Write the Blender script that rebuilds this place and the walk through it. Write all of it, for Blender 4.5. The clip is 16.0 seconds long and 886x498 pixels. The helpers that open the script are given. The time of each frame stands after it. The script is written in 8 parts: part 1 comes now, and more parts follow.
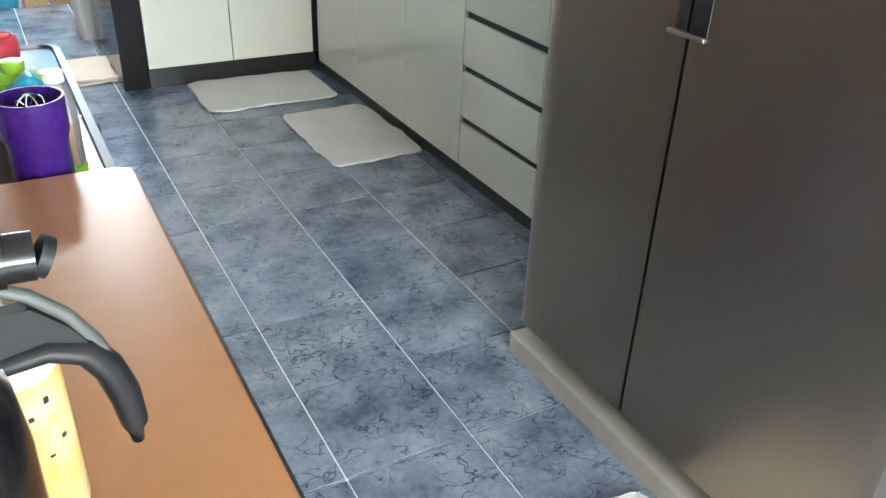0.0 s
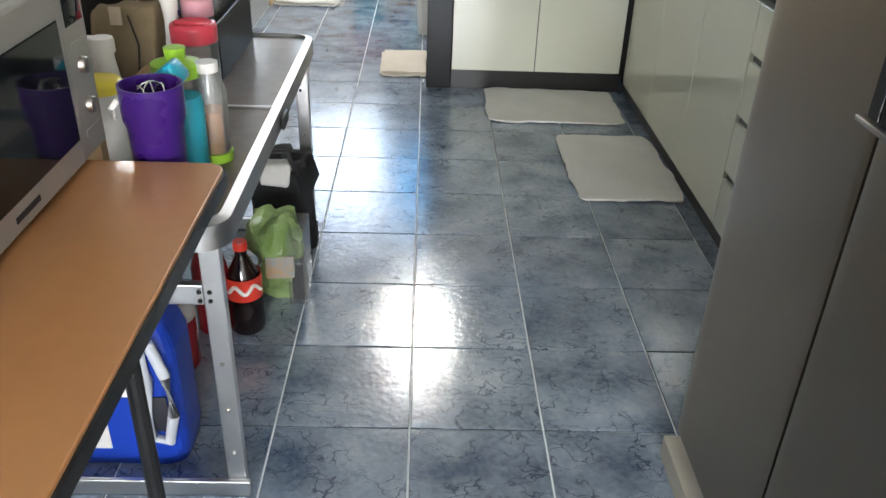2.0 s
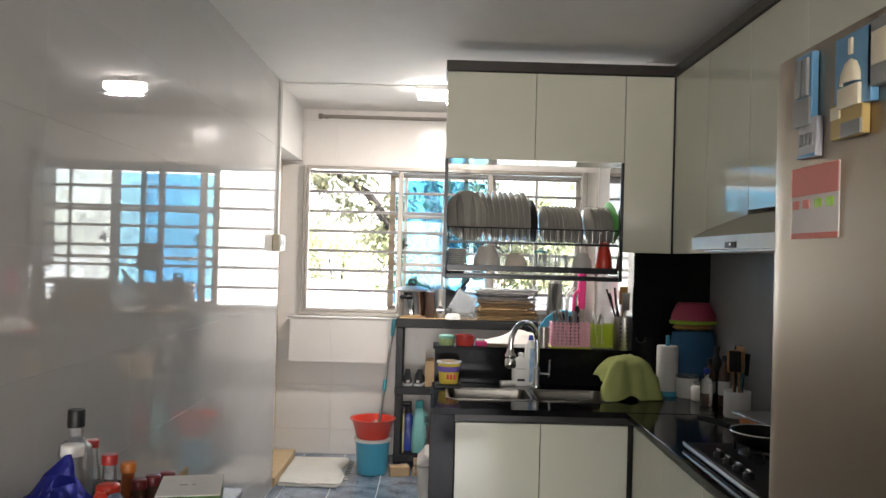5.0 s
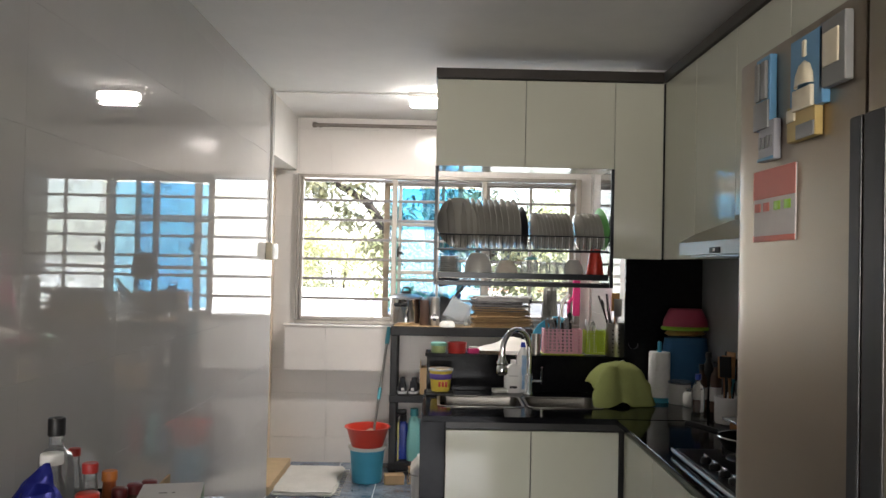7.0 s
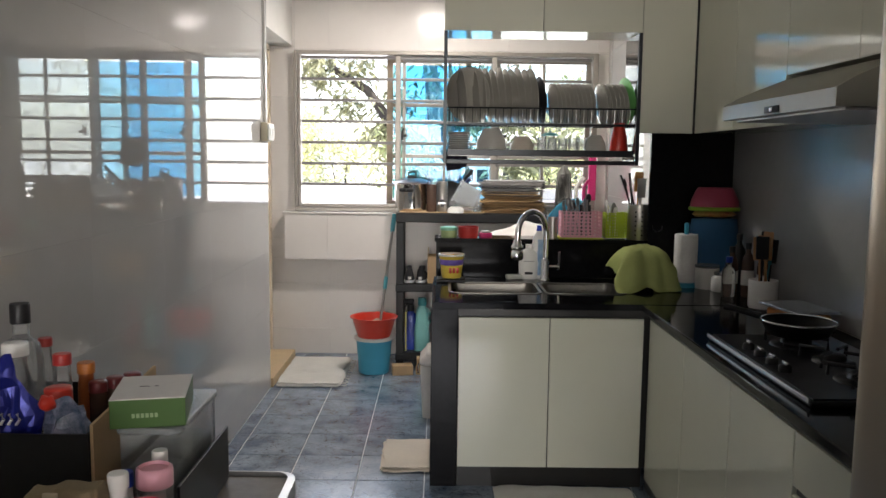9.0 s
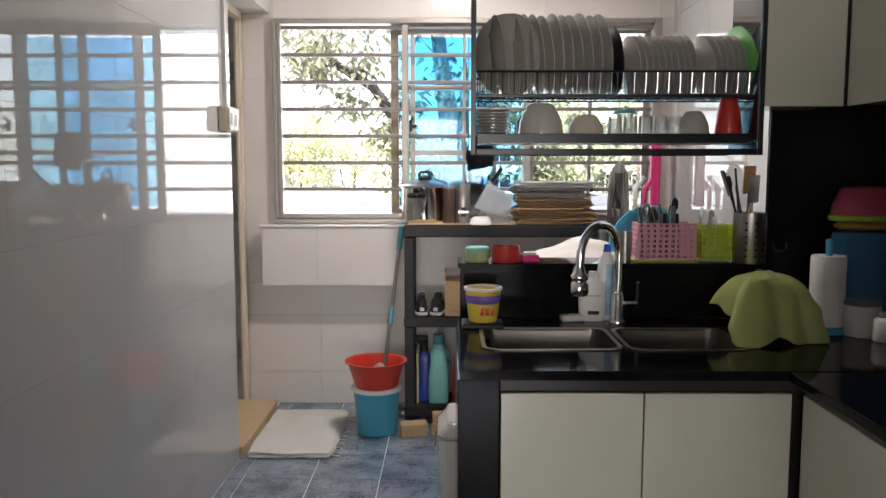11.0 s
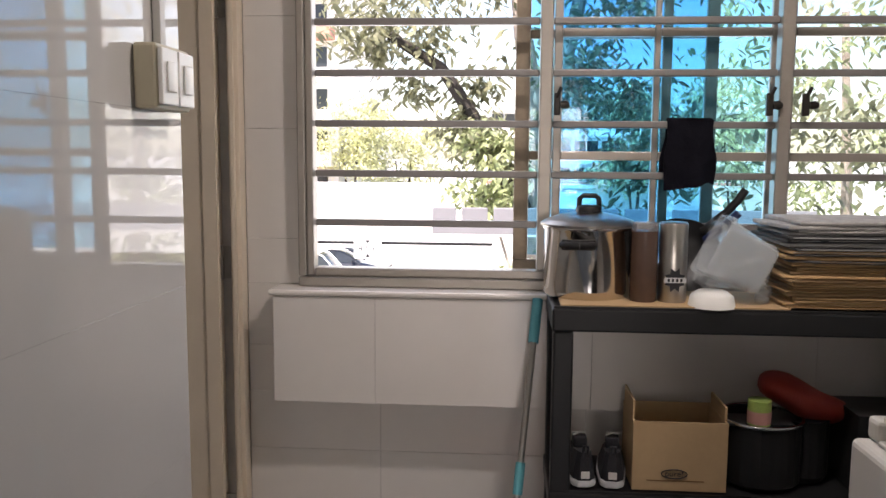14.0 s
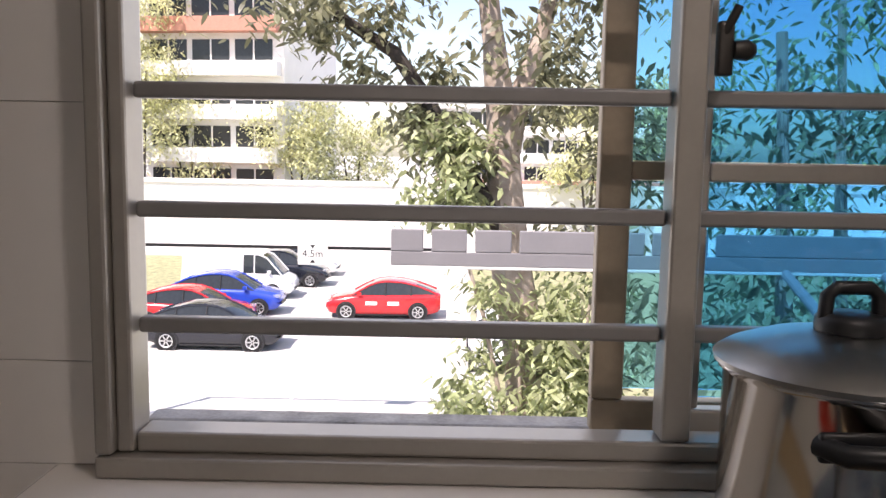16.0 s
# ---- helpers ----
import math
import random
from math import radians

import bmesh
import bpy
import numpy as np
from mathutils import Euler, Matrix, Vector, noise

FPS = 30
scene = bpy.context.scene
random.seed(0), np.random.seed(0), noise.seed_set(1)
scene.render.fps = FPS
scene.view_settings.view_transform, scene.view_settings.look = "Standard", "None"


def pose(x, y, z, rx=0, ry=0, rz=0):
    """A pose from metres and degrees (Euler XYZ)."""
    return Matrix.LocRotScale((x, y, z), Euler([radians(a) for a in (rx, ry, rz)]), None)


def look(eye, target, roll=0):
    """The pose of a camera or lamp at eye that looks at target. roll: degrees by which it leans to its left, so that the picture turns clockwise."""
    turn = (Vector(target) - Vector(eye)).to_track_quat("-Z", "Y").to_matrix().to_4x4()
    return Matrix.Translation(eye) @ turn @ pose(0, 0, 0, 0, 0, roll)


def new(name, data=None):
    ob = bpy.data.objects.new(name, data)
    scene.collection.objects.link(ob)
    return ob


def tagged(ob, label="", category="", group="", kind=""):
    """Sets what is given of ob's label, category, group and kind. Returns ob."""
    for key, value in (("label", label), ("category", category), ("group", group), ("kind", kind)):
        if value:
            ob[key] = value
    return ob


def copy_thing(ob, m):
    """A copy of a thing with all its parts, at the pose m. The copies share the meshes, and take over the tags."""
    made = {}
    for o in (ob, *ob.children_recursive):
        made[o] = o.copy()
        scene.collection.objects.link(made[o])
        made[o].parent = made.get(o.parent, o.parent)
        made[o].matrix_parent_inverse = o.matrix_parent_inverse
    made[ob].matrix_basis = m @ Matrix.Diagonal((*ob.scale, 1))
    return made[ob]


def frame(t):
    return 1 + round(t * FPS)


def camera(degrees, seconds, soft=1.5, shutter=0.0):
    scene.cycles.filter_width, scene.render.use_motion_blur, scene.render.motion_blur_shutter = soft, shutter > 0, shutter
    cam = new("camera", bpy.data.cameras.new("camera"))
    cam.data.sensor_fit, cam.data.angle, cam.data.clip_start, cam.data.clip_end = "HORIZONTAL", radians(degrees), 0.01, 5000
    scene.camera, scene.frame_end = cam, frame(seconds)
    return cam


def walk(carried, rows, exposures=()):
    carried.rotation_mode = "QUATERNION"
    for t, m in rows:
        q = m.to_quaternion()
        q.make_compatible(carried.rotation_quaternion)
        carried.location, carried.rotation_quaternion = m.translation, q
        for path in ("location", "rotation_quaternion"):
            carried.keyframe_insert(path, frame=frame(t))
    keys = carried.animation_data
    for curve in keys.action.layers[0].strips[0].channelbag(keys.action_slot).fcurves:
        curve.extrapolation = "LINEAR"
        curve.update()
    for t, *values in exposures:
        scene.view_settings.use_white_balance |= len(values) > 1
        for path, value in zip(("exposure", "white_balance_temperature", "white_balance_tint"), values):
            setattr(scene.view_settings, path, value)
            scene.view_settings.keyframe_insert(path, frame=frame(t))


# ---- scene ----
cam = camera(57.2, 16.0)
# plan units to metres: the plan was drawn with 0.333 floor tiles, which are 0.30 m
U = 0.9
PATH = [
    (0, (-0.001, -0.011, 1.388), (0.862, 1.499, 0.401), 2.3),
    (0.5, (0.163, 0.016, 1.381), (0.874, 1.592, 0.376), 2.9),
    (1, (0.303, 0.071, 1.369), (0.799, 1.713, 0.341), 5.2),
    (1.5, (0.432, 0.086, 1.378), (0.682, 1.783, 0.349), 3.7),
    (2, (0.519, 0.075, 1.387), (0.573, 1.81, 0.393), 2.1),
    (2.5, (0.531, 0.076, 1.416), (0.546, 1.846, 0.485), 1.4),
    (3, (0.537, 0.095, 1.46), (0.533, 1.943, 0.696), 1.1),
    (3.5, (0.534, 0.091, 1.529), (0.524, 2.23, 0.926), 1.0),
    (4, (0.531, 0.096, 1.577), (0.518, 2.284, 1.188), 1.0),
    (4.5, (0.533, 0.094, 1.619), (0.529, 2.309, 1.433), 1.1),
    (5, (0.532, 0.087, 1.67), (0.553, 2.309, 1.687), 1.5),
    (5.2, (0.532, 0.084, 1.691), (0.56, 2.304, 1.779), 1.6),
    (7.3, (0.609, 0.086, 1.651), (0.62, 2.308, 1.662), 1.1),
    (7.5, (0.614, 0.091, 1.637), (0.616, 2.312, 1.601), 1.2),
    (8, (0.618, 0.113, 1.602), (0.6, 2.328, 1.418), 1.0),
    (8.5, (0.608, 0.214, 1.586), (0.596, 2.426, 1.354), 0.9),
    (8.7, (0.58, 0.291, 1.58), (0.584, 2.501, 1.339), 0.9),
    (10.8, (0.51, 1.66, 1.517), (0.53, 3.647, 1.287), 0.1),
    (11, (0.499, 1.808, 1.514), (0.485, 3.798, 1.306), 0.0),
    (11.5, (0.484, 2.146, 1.516), (0.356, 4.132, 1.32), 0.7),
    (12, (0.406, 2.532, 1.531), (0.29, 4.52, 1.337), 0.9),
    (12.5, (0.359, 2.951, 1.52), (0.238, 4.939, 1.335), 0.8),
    (13, (0.298, 3.321, 1.518), (0.137, 5.306, 1.334), 1.2),
    (13.5, (0.175, 3.755, 1.568), (0.016, 5.738, 1.363), 0.8),
    (14, (0.098, 4.174, 1.583), (-0.045, 6.156, 1.354), 0.4),
    (14.5, (0.052, 4.597, 1.602), (-0.089, 6.575, 1.339), 1.0),
    (15, (0.004, 4.971, 1.611), (-0.042, 6.954, 1.357), 0.4),
    (15.5, (-0.028, 5.353, 1.602), (-0.034, 7.339, 1.369), 0.4),
    (16, (-0.085, 5.723, 1.605), (-0.102, 7.71, 1.372), 1.0),
]
walk(cam, [(t, look(Vector(eye) * U, Vector(target) * U, roll)) for t, eye, target, roll in PATH],
     exposures=[(0.0, 3.8, 5950, 9), (1.5, 3.45, 6100, 9), (2.5, 3.2, 6400, 10), (3.5, 3.0, 6450, 12), (5.0, 2.55, 6600, 14), (8.5, 2.25, 6600, 14), (11.0, 2.1, 6550, 17), (13.0, 1.85, 6850, 22), (14.5, 1.3, 6850, 20), (16.0, 0.75, 6850, 22)])

# ---- light ----
world = bpy.data.worlds.new("sky")
scene.world = world
world.use_nodes = True
wn = world.node_tree
sky = wn.nodes.new("ShaderNodeTexSky")
sky.sky_type = "NISHITA"
sky.sun_disc = False
sky.sun_elevation = radians(55)
sky.sun_rotation = radians(150)
sky.ozone_density = 0.0
wn.links.new(sky.outputs[0], wn.nodes["Background"].inputs[0])
wn.nodes["Background"].inputs[1].default_value = 0.15

sun = new("sun", bpy.data.lights.new("sun", "SUN"))
sun.data.energy = 5.0
sun.data.angle = radians(0.5)
sun.data.color = (1.0, 0.95, 0.88)
# high sun from behind the building: sunlit car park, shaded facade
sun.matrix_world = look((0, 0, 0), (0.45, 0.55, -1.0))

# sky light through the kitchen window
portal = new("window_daylight", bpy.data.lights.new("window_daylight", "AREA"))
portal.data.shape = "RECTANGLE"
portal.data.size, portal.data.size_y = 2.1, 1.05
portal.data.energy = 5
portal.data.color = (0.95, 0.98, 1.0)
portal.matrix_world = pose(0.6 * U, 7.25 * U, 1.78 * U, -90, 0, 0)

# added fill light behind the camera, set in an unseen living room window
rear_fill = new("living_room_daylight", bpy.data.lights.new("living_room_daylight", "AREA"))
rear_fill.data.shape = "RECTANGLE"
rear_fill.data.size, rear_fill.data.size_y = 2.0, 1.4
rear_fill.data.energy = 29
rear_fill.data.color = (1.0, 0.97, 0.93)
rear_fill.matrix_world = pose(0.35 * U, -4.97 * U, 1.65 * U, 90, 0, 0)

# the lit ceiling lamp in the yard
tube_light = new("ceiling_lamp_light", bpy.data.lights.new("ceiling_lamp_light", "AREA"))
tube_light.data.shape = "RECTANGLE"
tube_light.data.size, tube_light.data.size_y = 0.22, 0.07
tube_light.data.energy = 4.5
tube_light.data.color = (1.0, 0.96, 0.9)
tube_light.matrix_world = pose(0.52 * U, 5.825 * U, 2.745 * U, 0, 0, 0)

# ---- helpers of this scene ----
def mat(name, color, rough=0.5, metal=0.0, vary=0.12, scale=8.0, bump=0.0, bump_scale=60.0, spec=0.5, random_hue=0.0,
        alpha=1.0, transmission=0.0, ior=1.45, rough_vary=0.1, coat=0.0, second=None, object_coords=True):
    """A procedural material: a base colour broken up at two scales, uneven gloss and fine relief."""
    m = bpy.data.materials.new(name)
    m.use_nodes = True
    nt = m.node_tree
    b = nt.nodes["Principled BSDF"]
    tc = nt.nodes.new("ShaderNodeTexCoord")
    co = tc.outputs["Object"] if object_coords else tc.outputs["Generated"]
    n1 = nt.nodes.new("ShaderNodeTexNoise")
    n1.inputs["Scale"].default_value, n1.inputs["Detail"].default_value = scale, 4
    nt.links.new(co, n1.inputs["Vector"])
    n2 = nt.nodes.new("ShaderNodeTexNoise")
    n2.inputs["Scale"].default_value, n2.inputs["Detail"].default_value = scale * 9, 3
    nt.links.new(co, n2.inputs["Vector"])
    add = nt.nodes.new("ShaderNodeMath")
    add.operation = "MULTIPLY_ADD"
    add.inputs[1].default_value = 0.35
    nt.links.new(n2.outputs["Fac"], add.inputs[0])
    nt.links.new(n1.outputs["Fac"], add.inputs[2])
    ramp = nt.nodes.new("ShaderNodeValToRGB")
    ramp.color_ramp.elements[0].position, ramp.color_ramp.elements[1].position = 0.4, 0.95
    c2 = second if second else [min(1, c * (1 + vary)) for c in color]
    c1 = color if second else [c * (1 - vary) for c in color]
    ramp.color_ramp.elements[0].color = (*c1, 1)
    ramp.color_ramp.elements[1].color = (*c2, 1)
    nt.links.new(add.outputs[0], ramp.inputs[0])
    out = ramp.outputs[0]
    if random_hue:
        info = nt.nodes.new("ShaderNodeObjectInfo")
        hs = nt.nodes.new("ShaderNodeHueSaturation")
        mr = nt.nodes.new("ShaderNodeMapRange")
        mr.inputs[3].default_value, mr.inputs[4].default_value = 1 - random_hue, 1 + random_hue
        nt.links.new(info.outputs["Random"], mr.inputs[0])
        nt.links.new(mr.outputs[0], hs.inputs["Value"])
        nt.links.new(out, hs.inputs["Color"])
        out = hs.outputs[0]
    nt.links.new(out, b.inputs["Base Color"])
    if rough_vary:
        rr = nt.nodes.new("ShaderNodeMapRange")
        rr.inputs[3].default_value, rr.inputs[4].default_value = max(0.0, rough * (1 - rough_vary)), min(1, rough * (1 + rough_vary))
        nt.links.new(n1.outputs["Fac"], rr.inputs[0])
        nt.links.new(rr.outputs[0], b.inputs["Roughness"])
    else:
        b.inputs["Roughness"].default_value = rough
    b.inputs["Metallic"].default_value = metal
    b.inputs["Specular IOR Level"].default_value = spec
    b.inputs["IOR"].default_value = ior
    b.inputs["Coat Weight"].default_value = coat
    b.inputs["Transmission Weight"].default_value = transmission
    b.inputs["Alpha"].default_value = alpha
    if bump:
        n3 = nt.nodes.new("ShaderNodeTexNoise")
        n3.inputs["Scale"].default_value, n3.inputs["Detail"].default_value = bump_scale, 3
        nt.links.new(co, n3.inputs["Vector"])
        bp = nt.nodes.new("ShaderNodeBump")
        bp.inputs["Strength"].default_value, bp.inputs["Distance"].default_value = bump, 0.004
        nt.links.new(n3.outputs["Fac"], bp.inputs["Height"])
        nt.links.new(bp.outputs[0], b.inputs["Normal"])
    return m


def glow(name, color, strength):
    m = bpy.data.materials.new(name)
    m.use_nodes = True
    b = m.node_tree.nodes["Principled BSDF"]
    b.inputs["Base Color"].default_value = (*color, 1)
    b.inputs["Emission Color"].default_value = (*color, 1)
    b.inputs["Emission Strength"].default_value = strength
    return m


def thing(name, at=(0, 0, 0), label="", category="", group="", kind="", turn=0.0):
    """An Empty at a thing's base, in plan units."""
    ob = new(name)
    ob.empty_display_size = 0.05
    ob.matrix_basis = pose(at[0] * U, at[1] * U, at[2] * U, 0, 0, turn)
    return tagged(ob, label, category, group, kind)


def part(name, bm, material, parent=None, label="", smooth=True, at=None, turn=(0, 0, 0)):
    """Links a bmesh, in plan units, as one mesh object under a thing or a part."""
    bm.transform(Matrix.Scale(U, 4))
    bmesh.ops.recalc_face_normals(bm, faces=bm.faces)
    me = bpy.data.meshes.new(name)
    bm.to_mesh(me)
    bm.free()
    if smooth:
        me.polygons.foreach_set("use_smooth", [True] * len(me.polygons))
        flat = any(p.area > 0.003 for p in me.polygons)
        me.set_sharp_from_angle(angle=radians(12 if flat else 62))
    me.materials.append(material)
    ob = new(name, me)
    if parent:
        ob.parent = parent
    if at:
        ob.matrix_basis = pose(at[0] * U, at[1] * U, at[2] * U, *turn)
    if label:
        ob["label"] = label
    return ob


def box(x0, x1, y0, y1, z0, z1, bevel=0.0, seg=2, bm=None):
    """A box, with rounded edges if asked; several may share one bmesh."""
    b = bmesh.new()
    bmesh.ops.create_cube(b, size=1)
    b.transform(Matrix.Translation(((x0 + x1) / 2, (y0 + y1) / 2, (z0 + z1) / 2)) @ Matrix.Diagonal((abs(x1 - x0), abs(y1 - y0), abs(z1 - z0), 1)))
    if bevel:
        bmesh.ops.bevel(b, geom=list(b.edges), offset=bevel, segments=seg, affect="EDGES", profile=0.5)
    return merge(bm, b)


def merge(bm, b):
    if bm is None:
        return b
    me = bpy.data.meshes.new("tmp")
    b.to_mesh(me)
    b.free()
    bm.from_mesh(me)
    bpy.data.meshes.remove(me)
    return bm


def lathe(profile, n=32, bm=None, m=None, closed=True):
    """A body of revolution round z from (radius, height) pairs; a radius of 0 closes it."""
    b = bmesh.new()
    rings = []
    for r, z in profile:
        if r < 1e-5:
            rings.append([b.verts.new((0, 0, z))])
        else:
            rings.append([b.verts.new((r * math.cos(2 * math.pi * i / n), r * math.sin(2 * math.pi * i / n), z)) for i in range(n)])
    for a, c in zip(rings, rings[1:]):
        for i in range(n):
            j = (i + 1) % n
            if len(a) == 1 and len(c) == 1:
                continue
            if len(a) == 1:
                b.faces.new((a[0], c[i], c[j]))
            elif len(c) == 1:
                b.faces.new((a[i], a[j], c[0]))
            else:
                b.faces.new((a[i], a[j], c[j], c[i]))
    if m is not None:
        b.transform(m)
    return merge(bm, b)


def tube(points, r, n=10, bm=None, closed=False):
    """A round rod along points, with capped ends."""
    b = bmesh.new()
    pts = [Vector(p) for p in points]
    rings = []
    for i, p in enumerate(pts):
        a = pts[max(i - 1, 0)] if not closed else pts[i - 1]
        c = pts[min(i + 1, len(pts) - 1)] if not closed else pts[(i + 1) % len(pts)]
        d = (c - a).normalized()
        side = d.cross(Vector((0, 0, 1)))
        if side.length < 0.05:
            side = d.cross(Vector((0, 1, 0)))
        side.normalize()
        up = side.cross(d).normalized()
        rings.append([b.verts.new(p + r * (math.cos(2 * math.pi * k / n) * side + math.sin(2 * math.pi * k / n) * up)) for k in range(n)])
    pairs = list(zip(rings, rings[1:]))
    if closed:
        pairs.append((rings[-1], rings[0]))
    for a, c in pairs:
        for k in range(n):
            b.faces.new((a[k], a[(k + 1) % n], c[(k + 1) % n], c[k]))
    if not closed:
        b.faces.new(rings[0][::-1])
        b.faces.new(rings[-1])
    return merge(bm, b)


def arc(cx, cz, r, a0, a1, y, n=12):
    return [(cx + r * math.cos(radians(a0 + (a1 - a0) * i / n)), y, cz + r * math.sin(radians(a0 + (a1 - a0) * i / n))) for i in range(n + 1)]


def prism(outline, z0, z1, bevel=0.0, bm=None):
    """An upright prism over an outline of (x, y)."""
    b = bmesh.new()
    low = [b.verts.new((x, y, z0)) for x, y in outline]
    f = b.faces.new(low)
    r = bmesh.ops.extrude_face_region(b, geom=[f])
    bmesh.ops.translate(b, verts=[v for v in r["geom"] if isinstance(v, bmesh.types.BMVert)], vec=(0, 0, z1 - z0))
    if bevel:
        bmesh.ops.bevel(b, geom=[e for e in b.edges], offset=bevel, segments=2, affect="EDGES", profile=0.5)
    return merge(bm, b)


def rounded(x0, x1, y0, y1, r, n=6):
    out = []
    for cx, cy, a in ((x1 - r, y1 - r, 0), (x0 + r, y1 - r, 90), (x0 + r, y0 + r, 180), (x1 - r, y0 + r, 270)):
        for i in range(n + 1):
            t = radians(a + 90 * i / n)
            out.append((cx + r * math.cos(t), cy + r * math.sin(t)))
    return out


def rough_sheet(bm, amount, freq, seed=0.0):
    """Uneven surface: every vertex is moved by noise."""
    for v in bm.verts:
        v.co += noise.noise_vector(v.co * freq + Vector((seed, seed * 2, 7))) * amount
    return bm


def writing(text, size, material, parent, m, name="writing"):
    """Letters as a flat mesh, in plan units."""
    cu = bpy.data.curves.new(name, "FONT")
    cu.body, cu.size, cu.align_x, cu.align_y, cu.extrude = text, size * U, "CENTER", "CENTER", 0.0004
    ob = bpy.data.objects.new(name, cu)
    scene.collection.objects.link(ob)
    dg = bpy.context.evaluated_depsgraph_get()
    me = bpy.data.meshes.new_from_object(ob.evaluated_get(dg))
    bpy.data.objects.remove(ob)
    out = new(name, me)
    me.materials.clear()
    me.materials.append(material)
    out.parent = parent
    mm = m.copy()
    mm.translation = m.translation * U
    out.matrix_basis = mm
    return out


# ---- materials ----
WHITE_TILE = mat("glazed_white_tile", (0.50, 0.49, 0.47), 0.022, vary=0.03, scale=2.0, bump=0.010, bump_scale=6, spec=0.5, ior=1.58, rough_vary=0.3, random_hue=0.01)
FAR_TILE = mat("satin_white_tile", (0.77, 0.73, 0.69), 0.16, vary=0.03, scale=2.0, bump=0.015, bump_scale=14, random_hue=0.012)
GROUT = mat("pale_grout", (0.60, 0.58, 0.55), 0.9, bump=0.2)
FLOOR_GROUT = mat("white_floor_grout", (0.76, 0.80, 0.82), 0.6, bump=0.2)
CEILING = mat("white_ceiling_paint", (0.72, 0.70, 0.67), 0.85, vary=0.03, bump=0.05, bump_scale=30)
CREAM_PAINT = mat("cream_door_paint", (0.84, 0.73, 0.59), 0.4, vary=0.04, bump=0.03)
ALU_PAINT = mat("beige_aluminium_frame", (0.33, 0.30, 0.265), 0.35, metal=0.3, vary=0.08, scale=12)
CAB = mat("cream_high_gloss_laminate", (0.65, 0.65, 0.535), 0.09, vary=0.02, scale=1.5, rough_vary=0.15)
BLACK_GRANITE = mat("black_granite", (0.007, 0.007, 0.008), 0.10, vary=0.3, scale=40, rough_vary=0.05, spec=0.12)
BLACK_TRIM = mat("black_laminate_trim", (0.018, 0.017, 0.016), 0.3, vary=0.2)
STEEL = mat("brushed_steel", (0.42, 0.40, 0.37), 0.32, metal=1.0, vary=0.06, scale=3, bump=0.02, bump_scale=120)
CHROME = mat("chrome", (0.75, 0.75, 0.75), 0.08, metal=1.0, vary=0.03)
ALU = mat("brushed_aluminium", (0.68, 0.68, 0.68), 0.3, metal=1.0, vary=0.06, scale=20)
BLACK_PLASTIC = mat("black_plastic", (0.014, 0.014, 0.015), 0.42, vary=0.2, bump=0.03, spec=0.35)
WHITE_PLASTIC = mat("white_plastic", (0.78, 0.77, 0.74), 0.35, vary=0.03)
BEIGE_PLASTIC = mat("beige_plastic", (0.50, 0.45, 0.33), 0.45, vary=0.04)
WOOD = mat("orange_wood_laminate", (0.36, 0.17, 0.065), 0.34, coat=0.25, vary=0.06, scale=3, second=(0.44, 0.215, 0.085), bump=0.01)
PLANK = mat("pale_raw_wood", (0.62, 0.47, 0.28), 0.6, vary=0.1, scale=10, bump=0.1)
CARD = mat("brown_cardboard", (0.45, 0.31, 0.17), 0.8, vary=0.08, bump=0.08)
DARK_TOP = mat("grey_brown_table_laminate", (0.16, 0.135, 0.115), 0.22, vary=0.12, scale=30)
MAT_WHITE = mat("white_terry_cloth", (0.74, 0.73, 0.68), 0.95, vary=0.08, scale=6, bump=0.9, bump_scale=320, spec=0.1)
MAT_CREAM = mat("cream_terry_cloth", (0.74, 0.66, 0.55), 0.95, vary=0.08, scale=6, bump=0.9, bump_scale=320, spec=0.1)


def pick(name, color, rough=0.35, **k):
    return mat(name, color, rough, **{"vary": 0.06, **k})


RED = pick("red_plastic", (0.62, 0.045, 0.025), 0.3)
BLUE = pick("sky_blue_plastic", (0.06, 0.36, 0.52), 0.35)
TEAL = pick("teal_plastic", (0.22, 0.55, 0.52), 0.35)
PURPLE = pick("purple_plastic", (0.045, 0.012, 0.16), 0.28)
GREEN = pick("lime_plastic", (0.30, 0.55, 0.04), 0.35)
PINK = pick("pink_plastic", (0.72, 0.36, 0.42), 0.35)
MAGENTA = pick("magenta_plastic", (0.62, 0.03, 0.17), 0.35)
YELLOW = pick("yellow_plastic", (0.75, 0.62, 0.05), 0.35)
NAVY = pick("deep_blue_plastic", (0.012, 0.045, 0.36), 0.3)
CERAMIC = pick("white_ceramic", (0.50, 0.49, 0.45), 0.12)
GLASS = mat("clear_glass", (0.95, 0.97, 0.96), 0.02, transmission=1.0, vary=0.01, rough_vary=0)
CLEAR_PLASTIC = mat("milky_clear_plastic", (0.85, 0.88, 0.90), 0.2, transmission=0.75, vary=0.03)
WINDOW_GLASS = mat("clear_window_glass", (0.97, 0.98, 0.97), 0.01, transmission=1.0, vary=0.0, rough_vary=0)
BLUE_GLASS = mat("blue_tinted_glass", (0.20, 0.62, 0.86), 0.01, transmission=1.0, vary=0.0, rough_vary=0)
PAPER = pick("printed_paper", (0.62, 0.60, 0.57), 0.8)
INK = pick("dark_ink", (0.02, 0.02, 0.025), 0.6)

